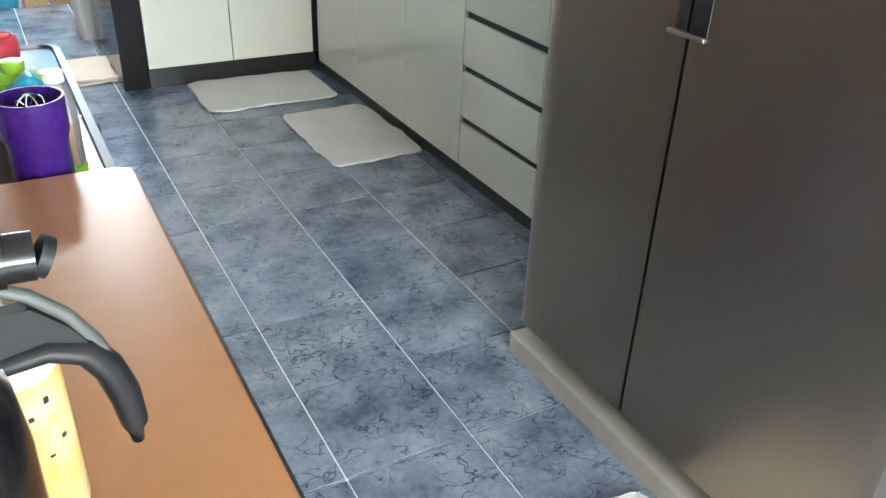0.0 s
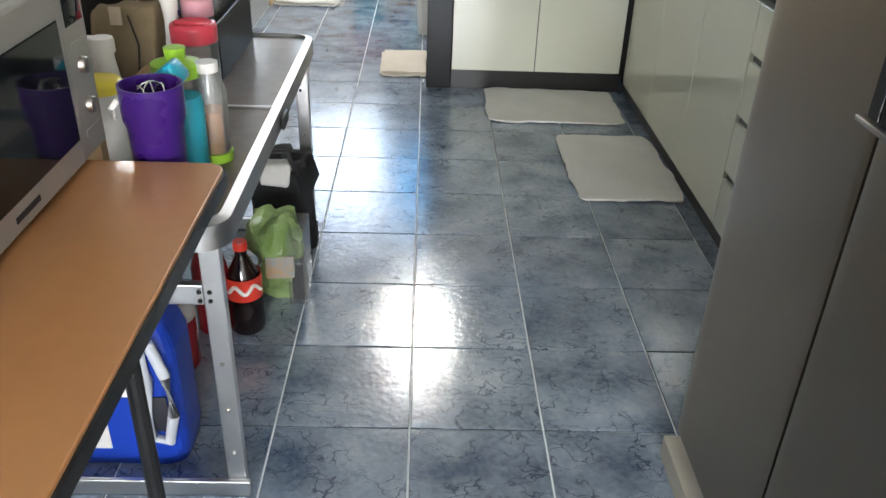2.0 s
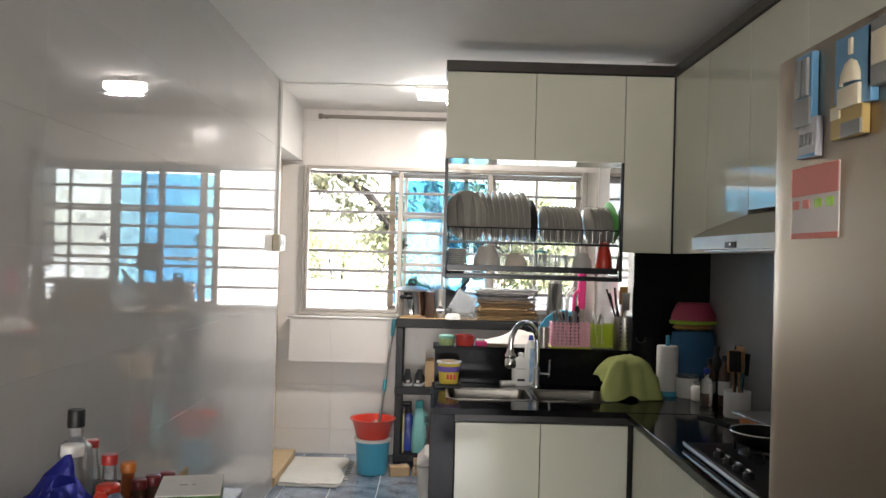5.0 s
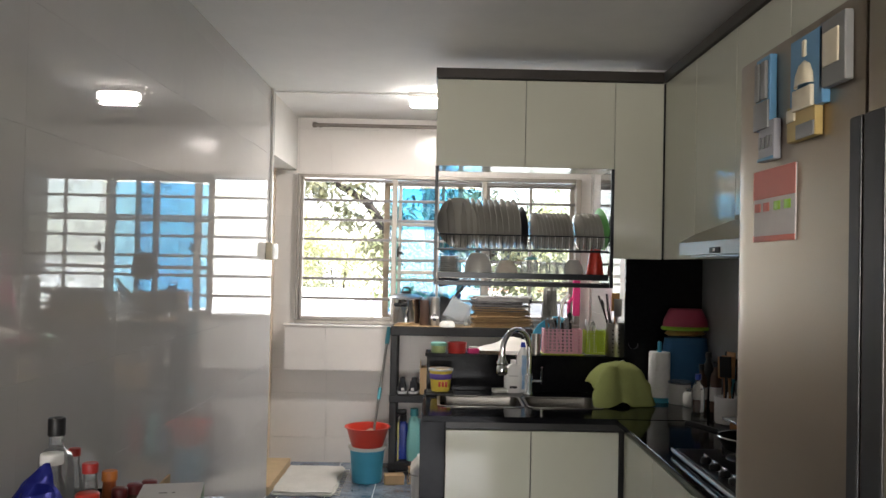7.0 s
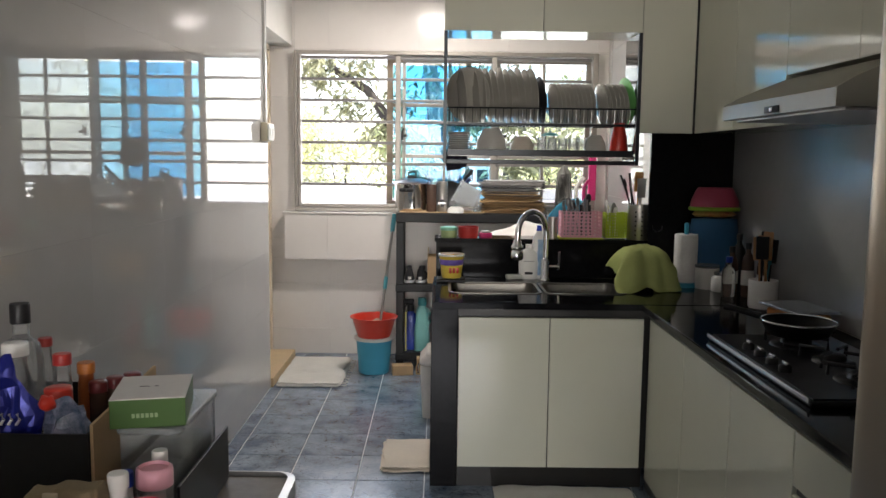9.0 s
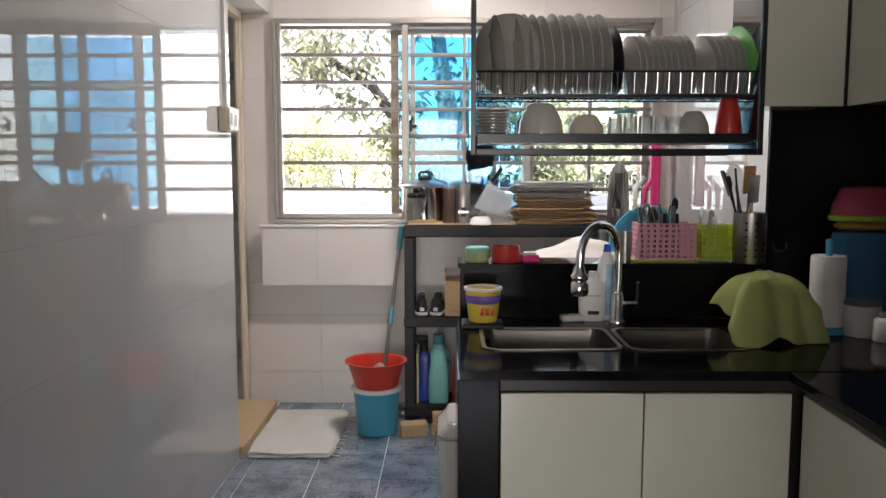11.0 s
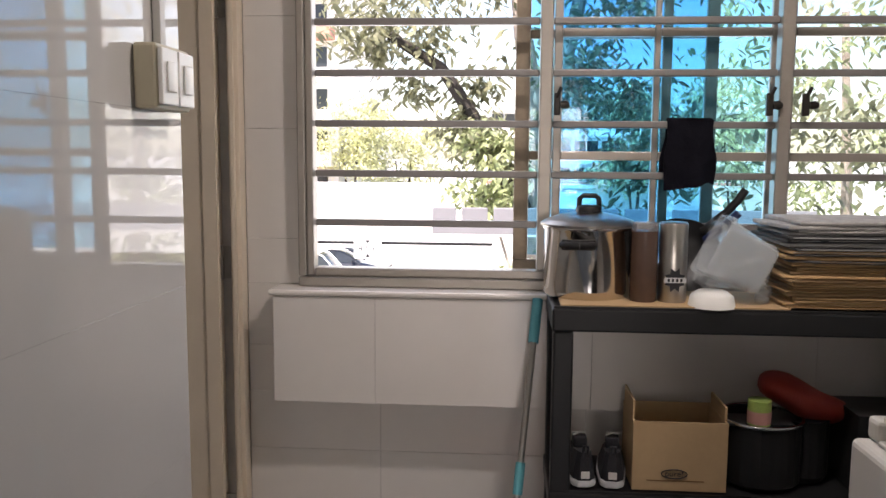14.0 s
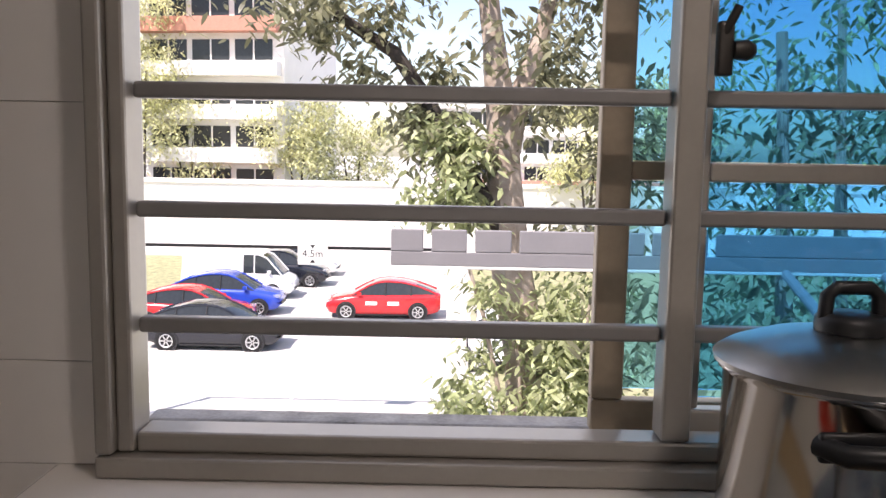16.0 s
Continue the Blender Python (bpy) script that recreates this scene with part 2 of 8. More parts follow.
# blue marbled floor tile: cloudy ground, dark branching veins
FLOOR_TILE = mat("blue_marbled_floor_tile", (0.055, 0.088, 0.145), 0.145, scale=7, second=(0.34, 0.405, 0.48), bump=0.27, bump_scale=62, spec=1.0, ior=1.6, random_hue=0.10, rough_vary=0.35)
nt = FLOOR_TILE.node_tree
tc = nt.nodes.new("ShaderNodeTexCoord")
off = nt.nodes.new("ShaderNodeObjectInfo")
va = nt.nodes.new("ShaderNodeVectorMath")
va.operation = "MULTIPLY_ADD"
nt.links.new(off.outputs["Random"], va.inputs[0])
va.inputs[1].default_value = (9, 5, 3)
nt.links.new(tc.outputs["Object"], va.inputs[2])
for n in [n for n in nt.nodes if n.bl_idname == "ShaderNodeTexNoise"]:
    nt.links.new(va.outputs[0], n.inputs["Vector"])
warp = nt.nodes.new("ShaderNodeTexNoise")
warp.inputs["Scale"].default_value, warp.inputs["Detail"].default_value = 11, 5
nt.links.new(va.outputs[0], warp.inputs["Vector"])
wm = nt.nodes.new("ShaderNodeVectorMath")
wm.operation = "MULTIPLY_ADD"
nt.links.new(warp.outputs["Color"], wm.inputs[0])
wm.inputs[1].default_value = (0.16, 0.16, 0.16)
nt.links.new(va.outputs[0], wm.inputs[2])
stretch = nt.nodes.new("ShaderNodeMapping")
stretch.inputs["Rotation"].default_value = (0, 0, radians(38))
stretch.inputs["Scale"].default_value = (1, 2.2, 1)
nt.links.new(wm.outputs[0], stretch.inputs["Vector"])
vein = nt.nodes.new("ShaderNodeTexVoronoi")
vein.feature = "DISTANCE_TO_EDGE"
vein.inputs["Scale"].default_value = 15
nt.links.new(stretch.outputs[0], vein.inputs["Vector"])
gate = nt.nodes.new("ShaderNodeTexNoise")
gate.inputs["Scale"].default_value, gate.inputs["Detail"].default_value = 13, 3
nt.links.new(wm.outputs[0], gate.inputs["Vector"])
vr = nt.nodes.new("ShaderNodeMapRange")
vr.inputs[1].default_value, vr.inputs[2].default_value, vr.inputs[3].default_value, vr.inputs[4].default_value = 0.0, 0.05, 1.0, 0.0
nt.links.new(vein.outputs["Distance"], vr.inputs[0])
gr = nt.nodes.new("ShaderNodeMapRange")
gr.inputs[1].default_value, gr.inputs[2].default_value = 0.43, 0.56
nt.links.new(gate.outputs["Fac"], gr.inputs[0])
vm = nt.nodes.new("ShaderNodeMath")
vm.operation = "MULTIPLY"
nt.links.new(vr.outputs[0], vm.inputs[0])
nt.links.new(gr.outputs[0], vm.inputs[1])
mx = nt.nodes.new("ShaderNodeMix")
mx.data_type = "RGBA"
b = nt.nodes["Principled BSDF"]
old = b.inputs["Base Color"].links[0].from_socket
nt.links.new(old, mx.inputs[6])
mx.inputs[7].default_value = (0.025, 0.04, 0.075, 1)
nt.links.new(vm.outputs[0], mx.inputs[0])
nt.links.new(mx.outputs[2], b.inputs["Base Color"])



def clear_pane(name, tint, rough=0.0):
    """Window glass: tinted see-through, with a mirror gloss that grows at grazing angles."""
    m = bpy.data.materials.new(name)
    m.use_nodes = True
    t = m.node_tree
    t.nodes.remove(t.nodes["Principled BSDF"])
    tr = t.nodes.new("ShaderNodeBsdfTransparent")
    tr.inputs[0].default_value = (*tint, 1)
    gl = t.nodes.new("ShaderNodeBsdfGlossy")
    gl.inputs["Roughness"].default_value = 0.02 + rough
    fr = t.nodes.new("ShaderNodeFresnel")
    fr.inputs[0].default_value = 1.45
    mixer = t.nodes.new("ShaderNodeMixShader")
    t.links.new(fr.outputs[0], mixer.inputs[0])
    t.links.new(tr.outputs[0], mixer.inputs[1])
    t.links.new(gl.outputs[0], mixer.inputs[2])
    t.links.new(mixer.outputs[0], t.nodes["Material Output"].inputs[0])
    return m


CLEAR_PANE = clear_pane("clear_pane", (0.86, 0.90, 0.90))
BLUE_PANE = clear_pane("blue_pane", (0.52, 0.78, 0.91))
THIN_CLEAR = clear_pane("thin_clear_plastic", (0.98, 0.985, 0.985), 0.06)
# clear plastic with a little milkiness, as of wet or scuffed walls
tn = THIN_CLEAR.node_tree
haze = tn.nodes.new("ShaderNodeBsdfTranslucent")
haze.inputs[0].default_value = (0.85, 0.87, 0.87, 1)
dif = tn.nodes.new("ShaderNodeBsdfDiffuse")
dif.inputs[0].default_value = (0.85, 0.87, 0.87, 1)
both = tn.nodes.new("ShaderNodeAddShader")
mh = tn.nodes.new("ShaderNodeMixShader")
mh.inputs[0].default_value = 0.16
last = tn.nodes["Material Output"].inputs[0].links[0].from_socket
tn.links.new(last, mh.inputs[1])
half = tn.nodes.new("ShaderNodeMixShader")
half.inputs[0].default_value = 0.5
tn.links.new(haze.outputs[0], half.inputs[1])
tn.links.new(dif.outputs[0], half.inputs[2])
tn.links.new(half.outputs[0], mh.inputs[2])
tn.links.new(mh.outputs[0], tn.nodes["Material Output"].inputs[0])
tn.nodes.remove(both)
AMBER = clear_pane("amber_oil", (0.75, 0.38, 0.10), 0.05)

# ---- the room ----
CEIL = 2.86
LEFT, RIGHT, FAR, BACK = -0.58, 2.2, 6.86, -5.0


def structure(name, bm, material, label, category):
    return tagged(part(name, bm, material), label, category, kind="structure")


floor = structure("floor", box(-2.1, RIGHT + 0.2, BACK - 0.2, FAR + 0.15, -0.2, -0.006), FLOOR_GROUT, "blue marbled ceramic floor tiles with white grout", "floor")
structure("ceiling", box(-2.1, RIGHT + 0.2, BACK - 0.2, FAR + 0.15, CEIL, CEIL + 0.2), CEILING, "plain white painted ceiling", "ceiling")
wall_left = structure("wall_left", box(-0.95, LEFT - 0.010, BACK, 5.862, -0.006, CEIL), GROUT, "wall clad in glossy white glazed tiles", "wall")
structure("wall_left_end", box(-0.95, -0.80, 5.862, FAR, 2.42, CEIL), CEILING, "plain wall above the bathroom door", "wall")
structure("lintel", box(-0.80, LEFT - 0.008, 5.865, FAR - 0.012, 2.42, CEIL), CEILING, "white painted beam over the doorway", "beam")
structure("wall_bathroom", box(-2.1, -1.95, 5.0, FAR + 0.15, -0.006, CEIL), CEILING, "plain bathroom wall", "wall")
structure("wall_bathroom_side", box(-1.95, -0.95, 5.0, 5.12, -0.006, CEIL), CEILING, "plain bathroom side wall", "wall")
structure("wall_right", box(RIGHT, RIGHT + 0.15, BACK, 4.965, -0.006, CEIL), CEILING, "grey-white painted side wall", "wall")
structure("wall_corner", box(1.772, RIGHT + 0.15, 4.965, 5.3, -0.006, CEIL), CEILING, "short return wall beside the sink", "wall")
wall_yard = structure("wall_yard", box(1.868, RIGHT, 5.3, FAR + 0.15, -0.006, CEIL), GROUT, "white tiled side wall of the service yard", "wall")
# unseen living room behind, its window opening added for the fill light
b = box(-2.1, -0.78, BACK - 0.15, BACK, -0.006, CEIL)
box(1.48, RIGHT + 0.2, BACK - 0.15, BACK, -0.006, CEIL, bm=b)
box(-0.78, 1.48, BACK - 0.15, BACK, -0.006, 0.85, bm=b)
box(-0.78, 1.48, BACK - 0.15, BACK, 2.45, CEIL, bm=b)
structure("wall_back", b, CEILING, "plain white unseen rear wall with an added window opening", "wall")
# window wall with its opening
WX0, WX1, WZ0, WZ1 = -0.572, 1.78, 1.147, 2.385
b = box(-2.1, WX0, FAR, FAR + 0.15, -0.006, CEIL)
box(WX1, 1.868, FAR, FAR + 0.15, -0.006, CEIL, bm=b)
box(WX0, WX1, FAR, FAR + 0.15, -0.006, WZ0, bm=b)
box(WX0, WX1, FAR, FAR + 0.15, WZ1, CEIL, bm=b)
wall_far = structure("wall_far", b, GROUT, "white tiled window wall", "wall")
ledge = structure("ledge", box(-0.64, 1.866, 6.737, FAR - 0.002, 0.775, 1.127), GROUT, "white tiled box ledge below the window", "ledge")
structure("window_sill", box(-0.655, 1.866, 6.722, FAR + 0.10, 1.128, 1.1475, 0.008), FAR_TILE, "rounded white tile sill", "sill")
structure("wall_splashback", box(2.185, 2.199, 1.52, 4.95, 0.9, 1.74), mat("grey_splashback_glass", (0.30, 0.30, 0.30), 0.22, vary=0.08, scale=2), "grey glossy splashback behind the hob", "splashback")
structure("wall_panel", box(1.725, 2.184, 4.94, 4.964, 0.9, 1.74, 0.002), BLACK_GRANITE, "black granite panel on the corner wall", "panel")

# ---- window ----
window = structure("window_1", box(WX0, WX1, 6.80, 6.90, WZ0 + 0.002, WZ0 + 0.032, 0.004), ALU_PAINT, "beige aluminium sliding window with a barred grille, one side open", "window")
for nm, x0, x1, z0, z1, y0, y1 in (
        ("window_frame", WX0, WX0 + 0.025, WZ0 + 0.035, WZ1, 6.80, 6.90), ("window_frame", WX0 + 0.026, WX0 + 0.05, WZ0 + 0.035, WZ1 - 0.03, 6.815, 6.88),
        ("window_frame", WX1 - 0.045, WX1, WZ0 + 0.035, WZ1, 6.80, 6.90), ("window_frame", WX0 + 0.026, WX1 - 0.046, WZ1 - 0.03, WZ1, 6.80, 6.90),
        ("window_frame", WX0 + 0.051, WX1 - 0.046, WZ0 + 0.033, WZ0 + 0.062, 6.822, 6.88),
        ("mullion", 0.213, 0.254, WZ0 + 0.064, WZ1 - 0.032, 6.818, 6.872), ("mullion", 0.957, 0.997, WZ0 + 0.064, WZ1 - 0.032, 6.818, 6.872)):
    part(nm, box(x0, x1, y0, y1, z0, z1, 0.005), ALU_PAINT, window)
for x0, x1 in ((WX0 + 0.052, 0.212), (0.255, 0.956), (0.998, WX1 - 0.046)):
    for k in range(7):
        z = 1.359 + 0.163 * k
        bar = box(x0, x1, 6.838, 6.862, z - 0.0115, z + 0.0115, 0.005, 3)
        part("grille_bar", bar, mat("grey_grille_enamel", (0.21, 0.195, 0.185), 0.35, vary=0.1) if k == 0 and x0 < 0 else bpy.data.materials["grey_grille_enamel"], window)
TAN_FRAME = mat("weathered_tan_frame", (0.27, 0.21, 0.145), 0.55, vary=0.25, scale=9, bump=0.1)


def sash(x0, x1, y, stiles, transoms, frame_mat, pane_mat, label):
    """A sliding sash with upright stiles, cross rails and one pane for each field."""
    z0, z1 = WZ0 + 0.034, WZ1 - 0.035
    s = part("sash", box(x0, x1, y, y + 0.03, z0, z0 + 0.05, 0.004), frame_mat, window, label)
    part("rail", box(x0, x1, y, y + 0.03, z1 - 0.04, z1, 0.004), frame_mat, s)
    for a, c in stiles:
        part("stile", box(a, c, y + 0.001, y + 0.031, z0 + 0.051, z1 - 0.041, 0.004), frame_mat, s)
    edges = [z0 + 0.051] + [t for t in transoms] + [z1 - 0.041]
    for (a0, c0), (a1, c1) in zip(stiles, stiles[1:]):
        for t in transoms:
            part("rail", box(c0, a1, y + 0.002, y + 0.03, t - 0.014, t + 0.014, 0.003), frame_mat, s)
        for e0, e1 in zip(edges, edges[1:]):
            p = part("pane", box(c0 + 0.001, a1 - 0.001, y + 0.014, y + 0.018, e0 + 0.015, e1 - 0.015), pane_mat, s, smooth=False)
            p.visible_shadow = False


sash(0.262, 0.995, 6.905, ((0.262, 0.29), (0.585, 0.605), (0.955, 0.995)), (1.585, 1.985), ALU_PAINT, BLUE_PANE, "beige sash with blue glass")
sash(0.137, 0.80, 6.945, ((0.137, 0.186), (0.62, 0.65), (0.76, 0.80)), (1.585, 1.985), TAN_FRAME, BLUE_PANE, "weathered tan sash with blue glass")
sash(0.998, 1.74, 6.905, ((0.998, 1.03), (1.36, 1.385), (1.70, 1.74)), (1.585, 1.985), ALU_PAINT, CLEAR_PANE, "beige sash with clear glass")
DARK_METAL = mat("dark_latch_metal", (0.05, 0.045, 0.04), 0.45, metal=0.7)
for x in (0.268, 0.925, 1.035):
    lt = part("latch", box(x - 0.010, x + 0.010, 6.80, 6.818, 1.712, 1.782, 0.003), DARK_METAL, window)
    part("lever", tube([(x - 0.002, 6.806, 1.765), (x + 0.006, 6.797, 1.786), (x + 0.012, 6.795, 1.80)], 0.006, 10), DARK_METAL, lt)
    part("thumb_turn", lathe([(0, 0), (0.012, 0.002), (0.014, 0.02), (0.008, 0.03), (0, 0.031)], 12, m=Matrix.Translation((x + 0.008, 6.805, 1.745)) @ Matrix.Rotation(radians(90), 4, "Y")), DARK_METAL, lt)

outer_sill = structure("outer_sill", box(WX0, WX1, 6.985, 7.045, WZ0 - 0.09, WZ0 + 0.026, 0.006), mat("rain-stained_concrete", (0.34, 0.32, 0.30), 0.9, vary=0.5, scale=16, bump=0.3), "rain-stained concrete sill outside the window", "sill")

# ---- bathroom door, standing open ----
door = structure("door_1", box(-1.53, -0.845, 6.822, 6.855, 0.07, 2.36, 0.003), CREAM_PAINT, "cream painted flush door standing open", "door")
part("edge_strip", box(-0.895, -0.847, 6.812, 6.8215, 0.07, 2.36, 0.002), CREAM_PAINT, door)
for z in (0.35, 1.22, 2.08):
    h = part("hinge", box(-0.838, -0.80, 6.83, 6.836, z - 0.055, z + 0.055, 0.001), STEEL, door, "steel butt hinge")
    part("pin", tube([(-0.838, 6.828, z - 0.058), (-0.838, 6.828, z + 0.058)], 0.006), STEEL, h)
frame_1 = structure("door_frame_1", box(-0.80, -0.762, 6.80, FAR - 0.001, 0.0, 2.418, 0.004), CREAM_PAINT, "cream painted door frame", "door frame")
part("stop", box(-0.79, -0.775, 6.785, 6.799, 0.0, 2.418, 0.003), CREAM_PAINT, frame_1)
part("jamb", box(-0.80, -0.745, 5.866, 5.90, 0.0, 2.418, 0.004), CREAM_PAINT, frame_1)
part("head", box(-0.80, -0.745, 5.901, 6.784, 2.38, 2.418, 0.004), CREAM_PAINT, frame_1)
structure("threshold", box(-0.83, -0.562, 5.868, 6.72, -0.004, 0.062, 0.006), PLANK, "pale raw wooden threshold board", "threshold")

# ---- kitchen units ----
# peninsula carcass in black granite, with a cut-out for two bowls
pen = thing("sink_counter", (0.545, 4.2, 0), "black granite sink counter with a raised ledge behind", "counter")
part("end_panel", box(-0.018, 0.108, 0.0, 0.86, 0, 0.868, 0.003), BLACK_GRANITE, pen)
part("plinth", box(0.109, 1.0, 0.006, 0.05, 0, 0.098, 0.002), BLACK_TRIM, pen)
part("corner_post", box(0.985, 1.03, 0.004, 0.05, 0.099, 0.868, 0.002), BLACK_TRIM, pen)
part("apron", box(0.109, 1.03, 0.003, 0.05, 0.832, 0.868, 0.002), BLACK_TRIM, pen)
part("back_panel", box(0.109, 1.64, 0.83, 0.86, 0, 0.868), BLACK_TRIM, pen)
SX = ((0.625, 1.07), (1.11, 1.50))
SY0, SY1 = 4.46, 4.80
ox, oy = 0.545, 4.2
b = bmesh.new()
gx = [-0.012, SX[0][0] - ox, SX[0][1] - ox, SX[1][0] - ox, SX[1][1] - ox, 1.64]
gy = [-0.014, SY0 - oy, SY1 - oy, 0.83]
gv = {(i, j, k): b.verts.new((x, y, z)) for i, x in enumerate(gx) for j, y in enumerate(gy) for k, z in enumerate((0.87, 0.9))}
solid = {(i, j) for i in range(5) for j in range(3) if not (j == 1 and i in (1, 3))}
for i, j in solid:
    for k in (0, 1):
        b.faces.new([gv[i, j, k], gv[i + 1, j, k], gv[i + 1, j + 1, k], gv[i, j + 1, k]])
    for di, dj, p, q in ((-1, 0, (i, j), (i, j + 1)), (1, 0, (i + 1, j), (i + 1, j + 1)), (0, -1, (i, j), (i + 1, j)), (0, 1, (i, j + 1), (i + 1, j + 1))):
        if (i + di, j + dj) not in solid:
            b.faces.new([gv[(*p, 0)], gv[(*q, 0)], gv[(*q, 1)], gv[(*p, 1)]])
part("worktop", b, BLACK_GRANITE, pen, "polished black granite worktop")
part("upstand", box(0, 1.178, 0.822, 0.848, 0.901, 1.101, 0.002), BLACK_GRANITE, pen)
part("raised_ledge", box(-0.01, 1.222, 0.805, 1.02, 1.102, 1.122, 0.003), BLACK_GRANITE, pen)
part("ledge_support", box(0, 0.03, 0.861, 1.0, 0.0, 1.101, 0.002), BLACK_GRANITE, pen)
for x0, x1 in ((0.657, 1.0845), (1.0885, 1.529)):
    cd = thing("cabinet_door", (x0, 4.19, 0.1), "cream glossy cabinet door under the sink", "cabinet door", group="doors under the sink")
    part("panel", box(0, x1 - x0, 0, 0.02, 0.002, 0.729, 0.003), CAB, cd)
    part("edge_band", box(0.004, x1 - x0 - 0.004, 0.0202, 0.023, 0.006, 0.725), BLACK_TRIM, cd)

SINK_STEEL = mat("worn_sink_steel", (0.22, 0.205, 0.18), 0.32, metal=1.0, vary=0.2, scale=7, bump=0.02, bump_scale=120)
sink = thing("double_sink", (0, 0, 0), "stainless steel double bowl sink set in granite", "sink")
for x0, x1 in SX:
    r = 0.06
    o0, o1 = rounded(x0, x1, SY0, SY1, 0.05), rounded(x0 + 0.02, x1 - 0.02, SY0 + 0.02, SY1 - 0.02, 0.06)
    rim = rounded(x0 - 0.014, x1 + 0.014, SY0 - 0.014, SY1 + 0.014, 0.055)
    bb = bmesh.new()
    loops = [[bb.verts.new((x, y, z)) for x, y in o] for o, z in ((rim, 0.902), (rim, 0.904), (o0, 0.904), (o0, 0.895), (o1, 0.74), (rounded(x0 + 0.06, x1 - 0.06, SY0 + 0.06, SY1 - 0.06, 0.05), 0.72))]
    for a, c in zip(loops, loops[1:]):
        for i in range(len(a)):
            bb.faces.new((a[i], a[(i + 1) % len(a)], c[(i + 1) % len(a)], c[i]))
    bb.faces.new(loops[-1])
    bowl = part("bowl", bb, SINK_STEEL, sink)
    part("drain", lathe([(0, 0.728), (0.02, 0.729), (0.035, 0.726), (0.045, 0.724), (0.045, 0.721)], 20, m=Matrix.Translation(((x0 + x1) / 2, (SY0 + SY1) / 2, 0))), CHROME, bowl)

tap = thing("kitchen_tap", (1.155, 4.93, 0.9), "chrome swan-neck tap with a swivel spray head", "tap")
part("base", lathe([(0, 0), (0.032, 0), (0.032, 0.012), (0.024, 0.02), (0.024, 0.11), (0.018, 0.12), (0, 0.12)], 20), CHROME, tap)
neck = [(0, 0, 0.1), (0, 0, 0.27)] + [(-0.085 + 0.085 * math.cos(radians(a)), -0.07 + 0.07 * math.cos(radians(a)), 0.27 + 0.115 * math.sin(radians(a))) for a in range(12, 181, 12)] + [(-0.172, -0.142, 0.235)]
part("neck", tube(neck, 0.0165, 14), CHROME, tap)
head = part("spray_head", lathe([(0, 0.24), (0.02, 0.24), (0.024, 0.215), (0.034, 0.205), (0.034, 0.19), (0.026, 0.185), (0.034, 0.175), (0.036, 0.14), (0.03, 0.13), (0, 0.13)], 20, m=Matrix.Translation((-0.174, -0.144, 0))), CHROME, tap)
part("side_arm", tube([(0.0, 0, 0.075), (0.075, 0.0, 0.075)], 0.011), CHROME, tap)
part("lever", tube([(0.075, 0, 0.06), (0.078, 0, 0.12), (0.076, -0.01, 0.16)], 0.008), CHROME, tap)

# base units along the right wall
BX = 1.55
base = thing("base_carcass", (BX, 1.55, 0), "black base carcass under the long worktop", "cabinet carcass")
part("plinth", box(0.012, 0.03, 0, 2.645, 0, 0.056, 0.002), BLACK_TRIM, base)
part("carcass", box(0.024, 0.62, 0.0, 2.64, 0.058, 0.866), BLACK_TRIM, base)
part("top_rail", box(0.004, 0.023, 0, 2.645, 0.836, 0.867, 0.002), BLACK_TRIM, base)
for y0, y1 in ((3.632, 4.165), (3.108, 3.628), (2.612, 3.104)):
    cd = thing("cabinet_door", (BX, y0, 0.058), "tall cream glossy base cabinet door", "cabinet door", group="doors along the worktop")
    part("panel", box(0, 0.02, 0, y1 - y0, 0.002, 0.775, 0.003), CAB, cd)
    part("edge_band", box(0.0202, 0.023, 0.004, y1 - y0 - 0.004, 0.006, 0.772), BLACK_TRIM, cd)
for z0, z1 in ((0.060, 0.243), (0.269, 0.447), (0.473, 0.651), (0.677, 0.833)):
    for y0, y1 in ((2.085, 2.606), (1.556, 2.081)):
        dr = thing("drawer", (BX, y0, z0), "cream glossy drawer with a black finger channel above", "drawer", group="drawer stack")
        part("front", box(0, 0.02, 0, y1 - y0, 0, z1 - z0, 0.003), CAB, dr)
        part("finger_channel", box(0.012, 0.0235, 0.002, y1 - y0 - 0.002, z1 - z0 + 0.001, z1 - z0 + 0.024), BLACK_TRIM, dr)
wt2 = thing("worktop", (0, 0, 0), "long polished black granite worktop beside the hob", "worktop")
part("slab", box(1.515, 2.184, 1.53, 4.184, 0.868, 0.898, 0.004), BLACK_GRANITE, wt2)

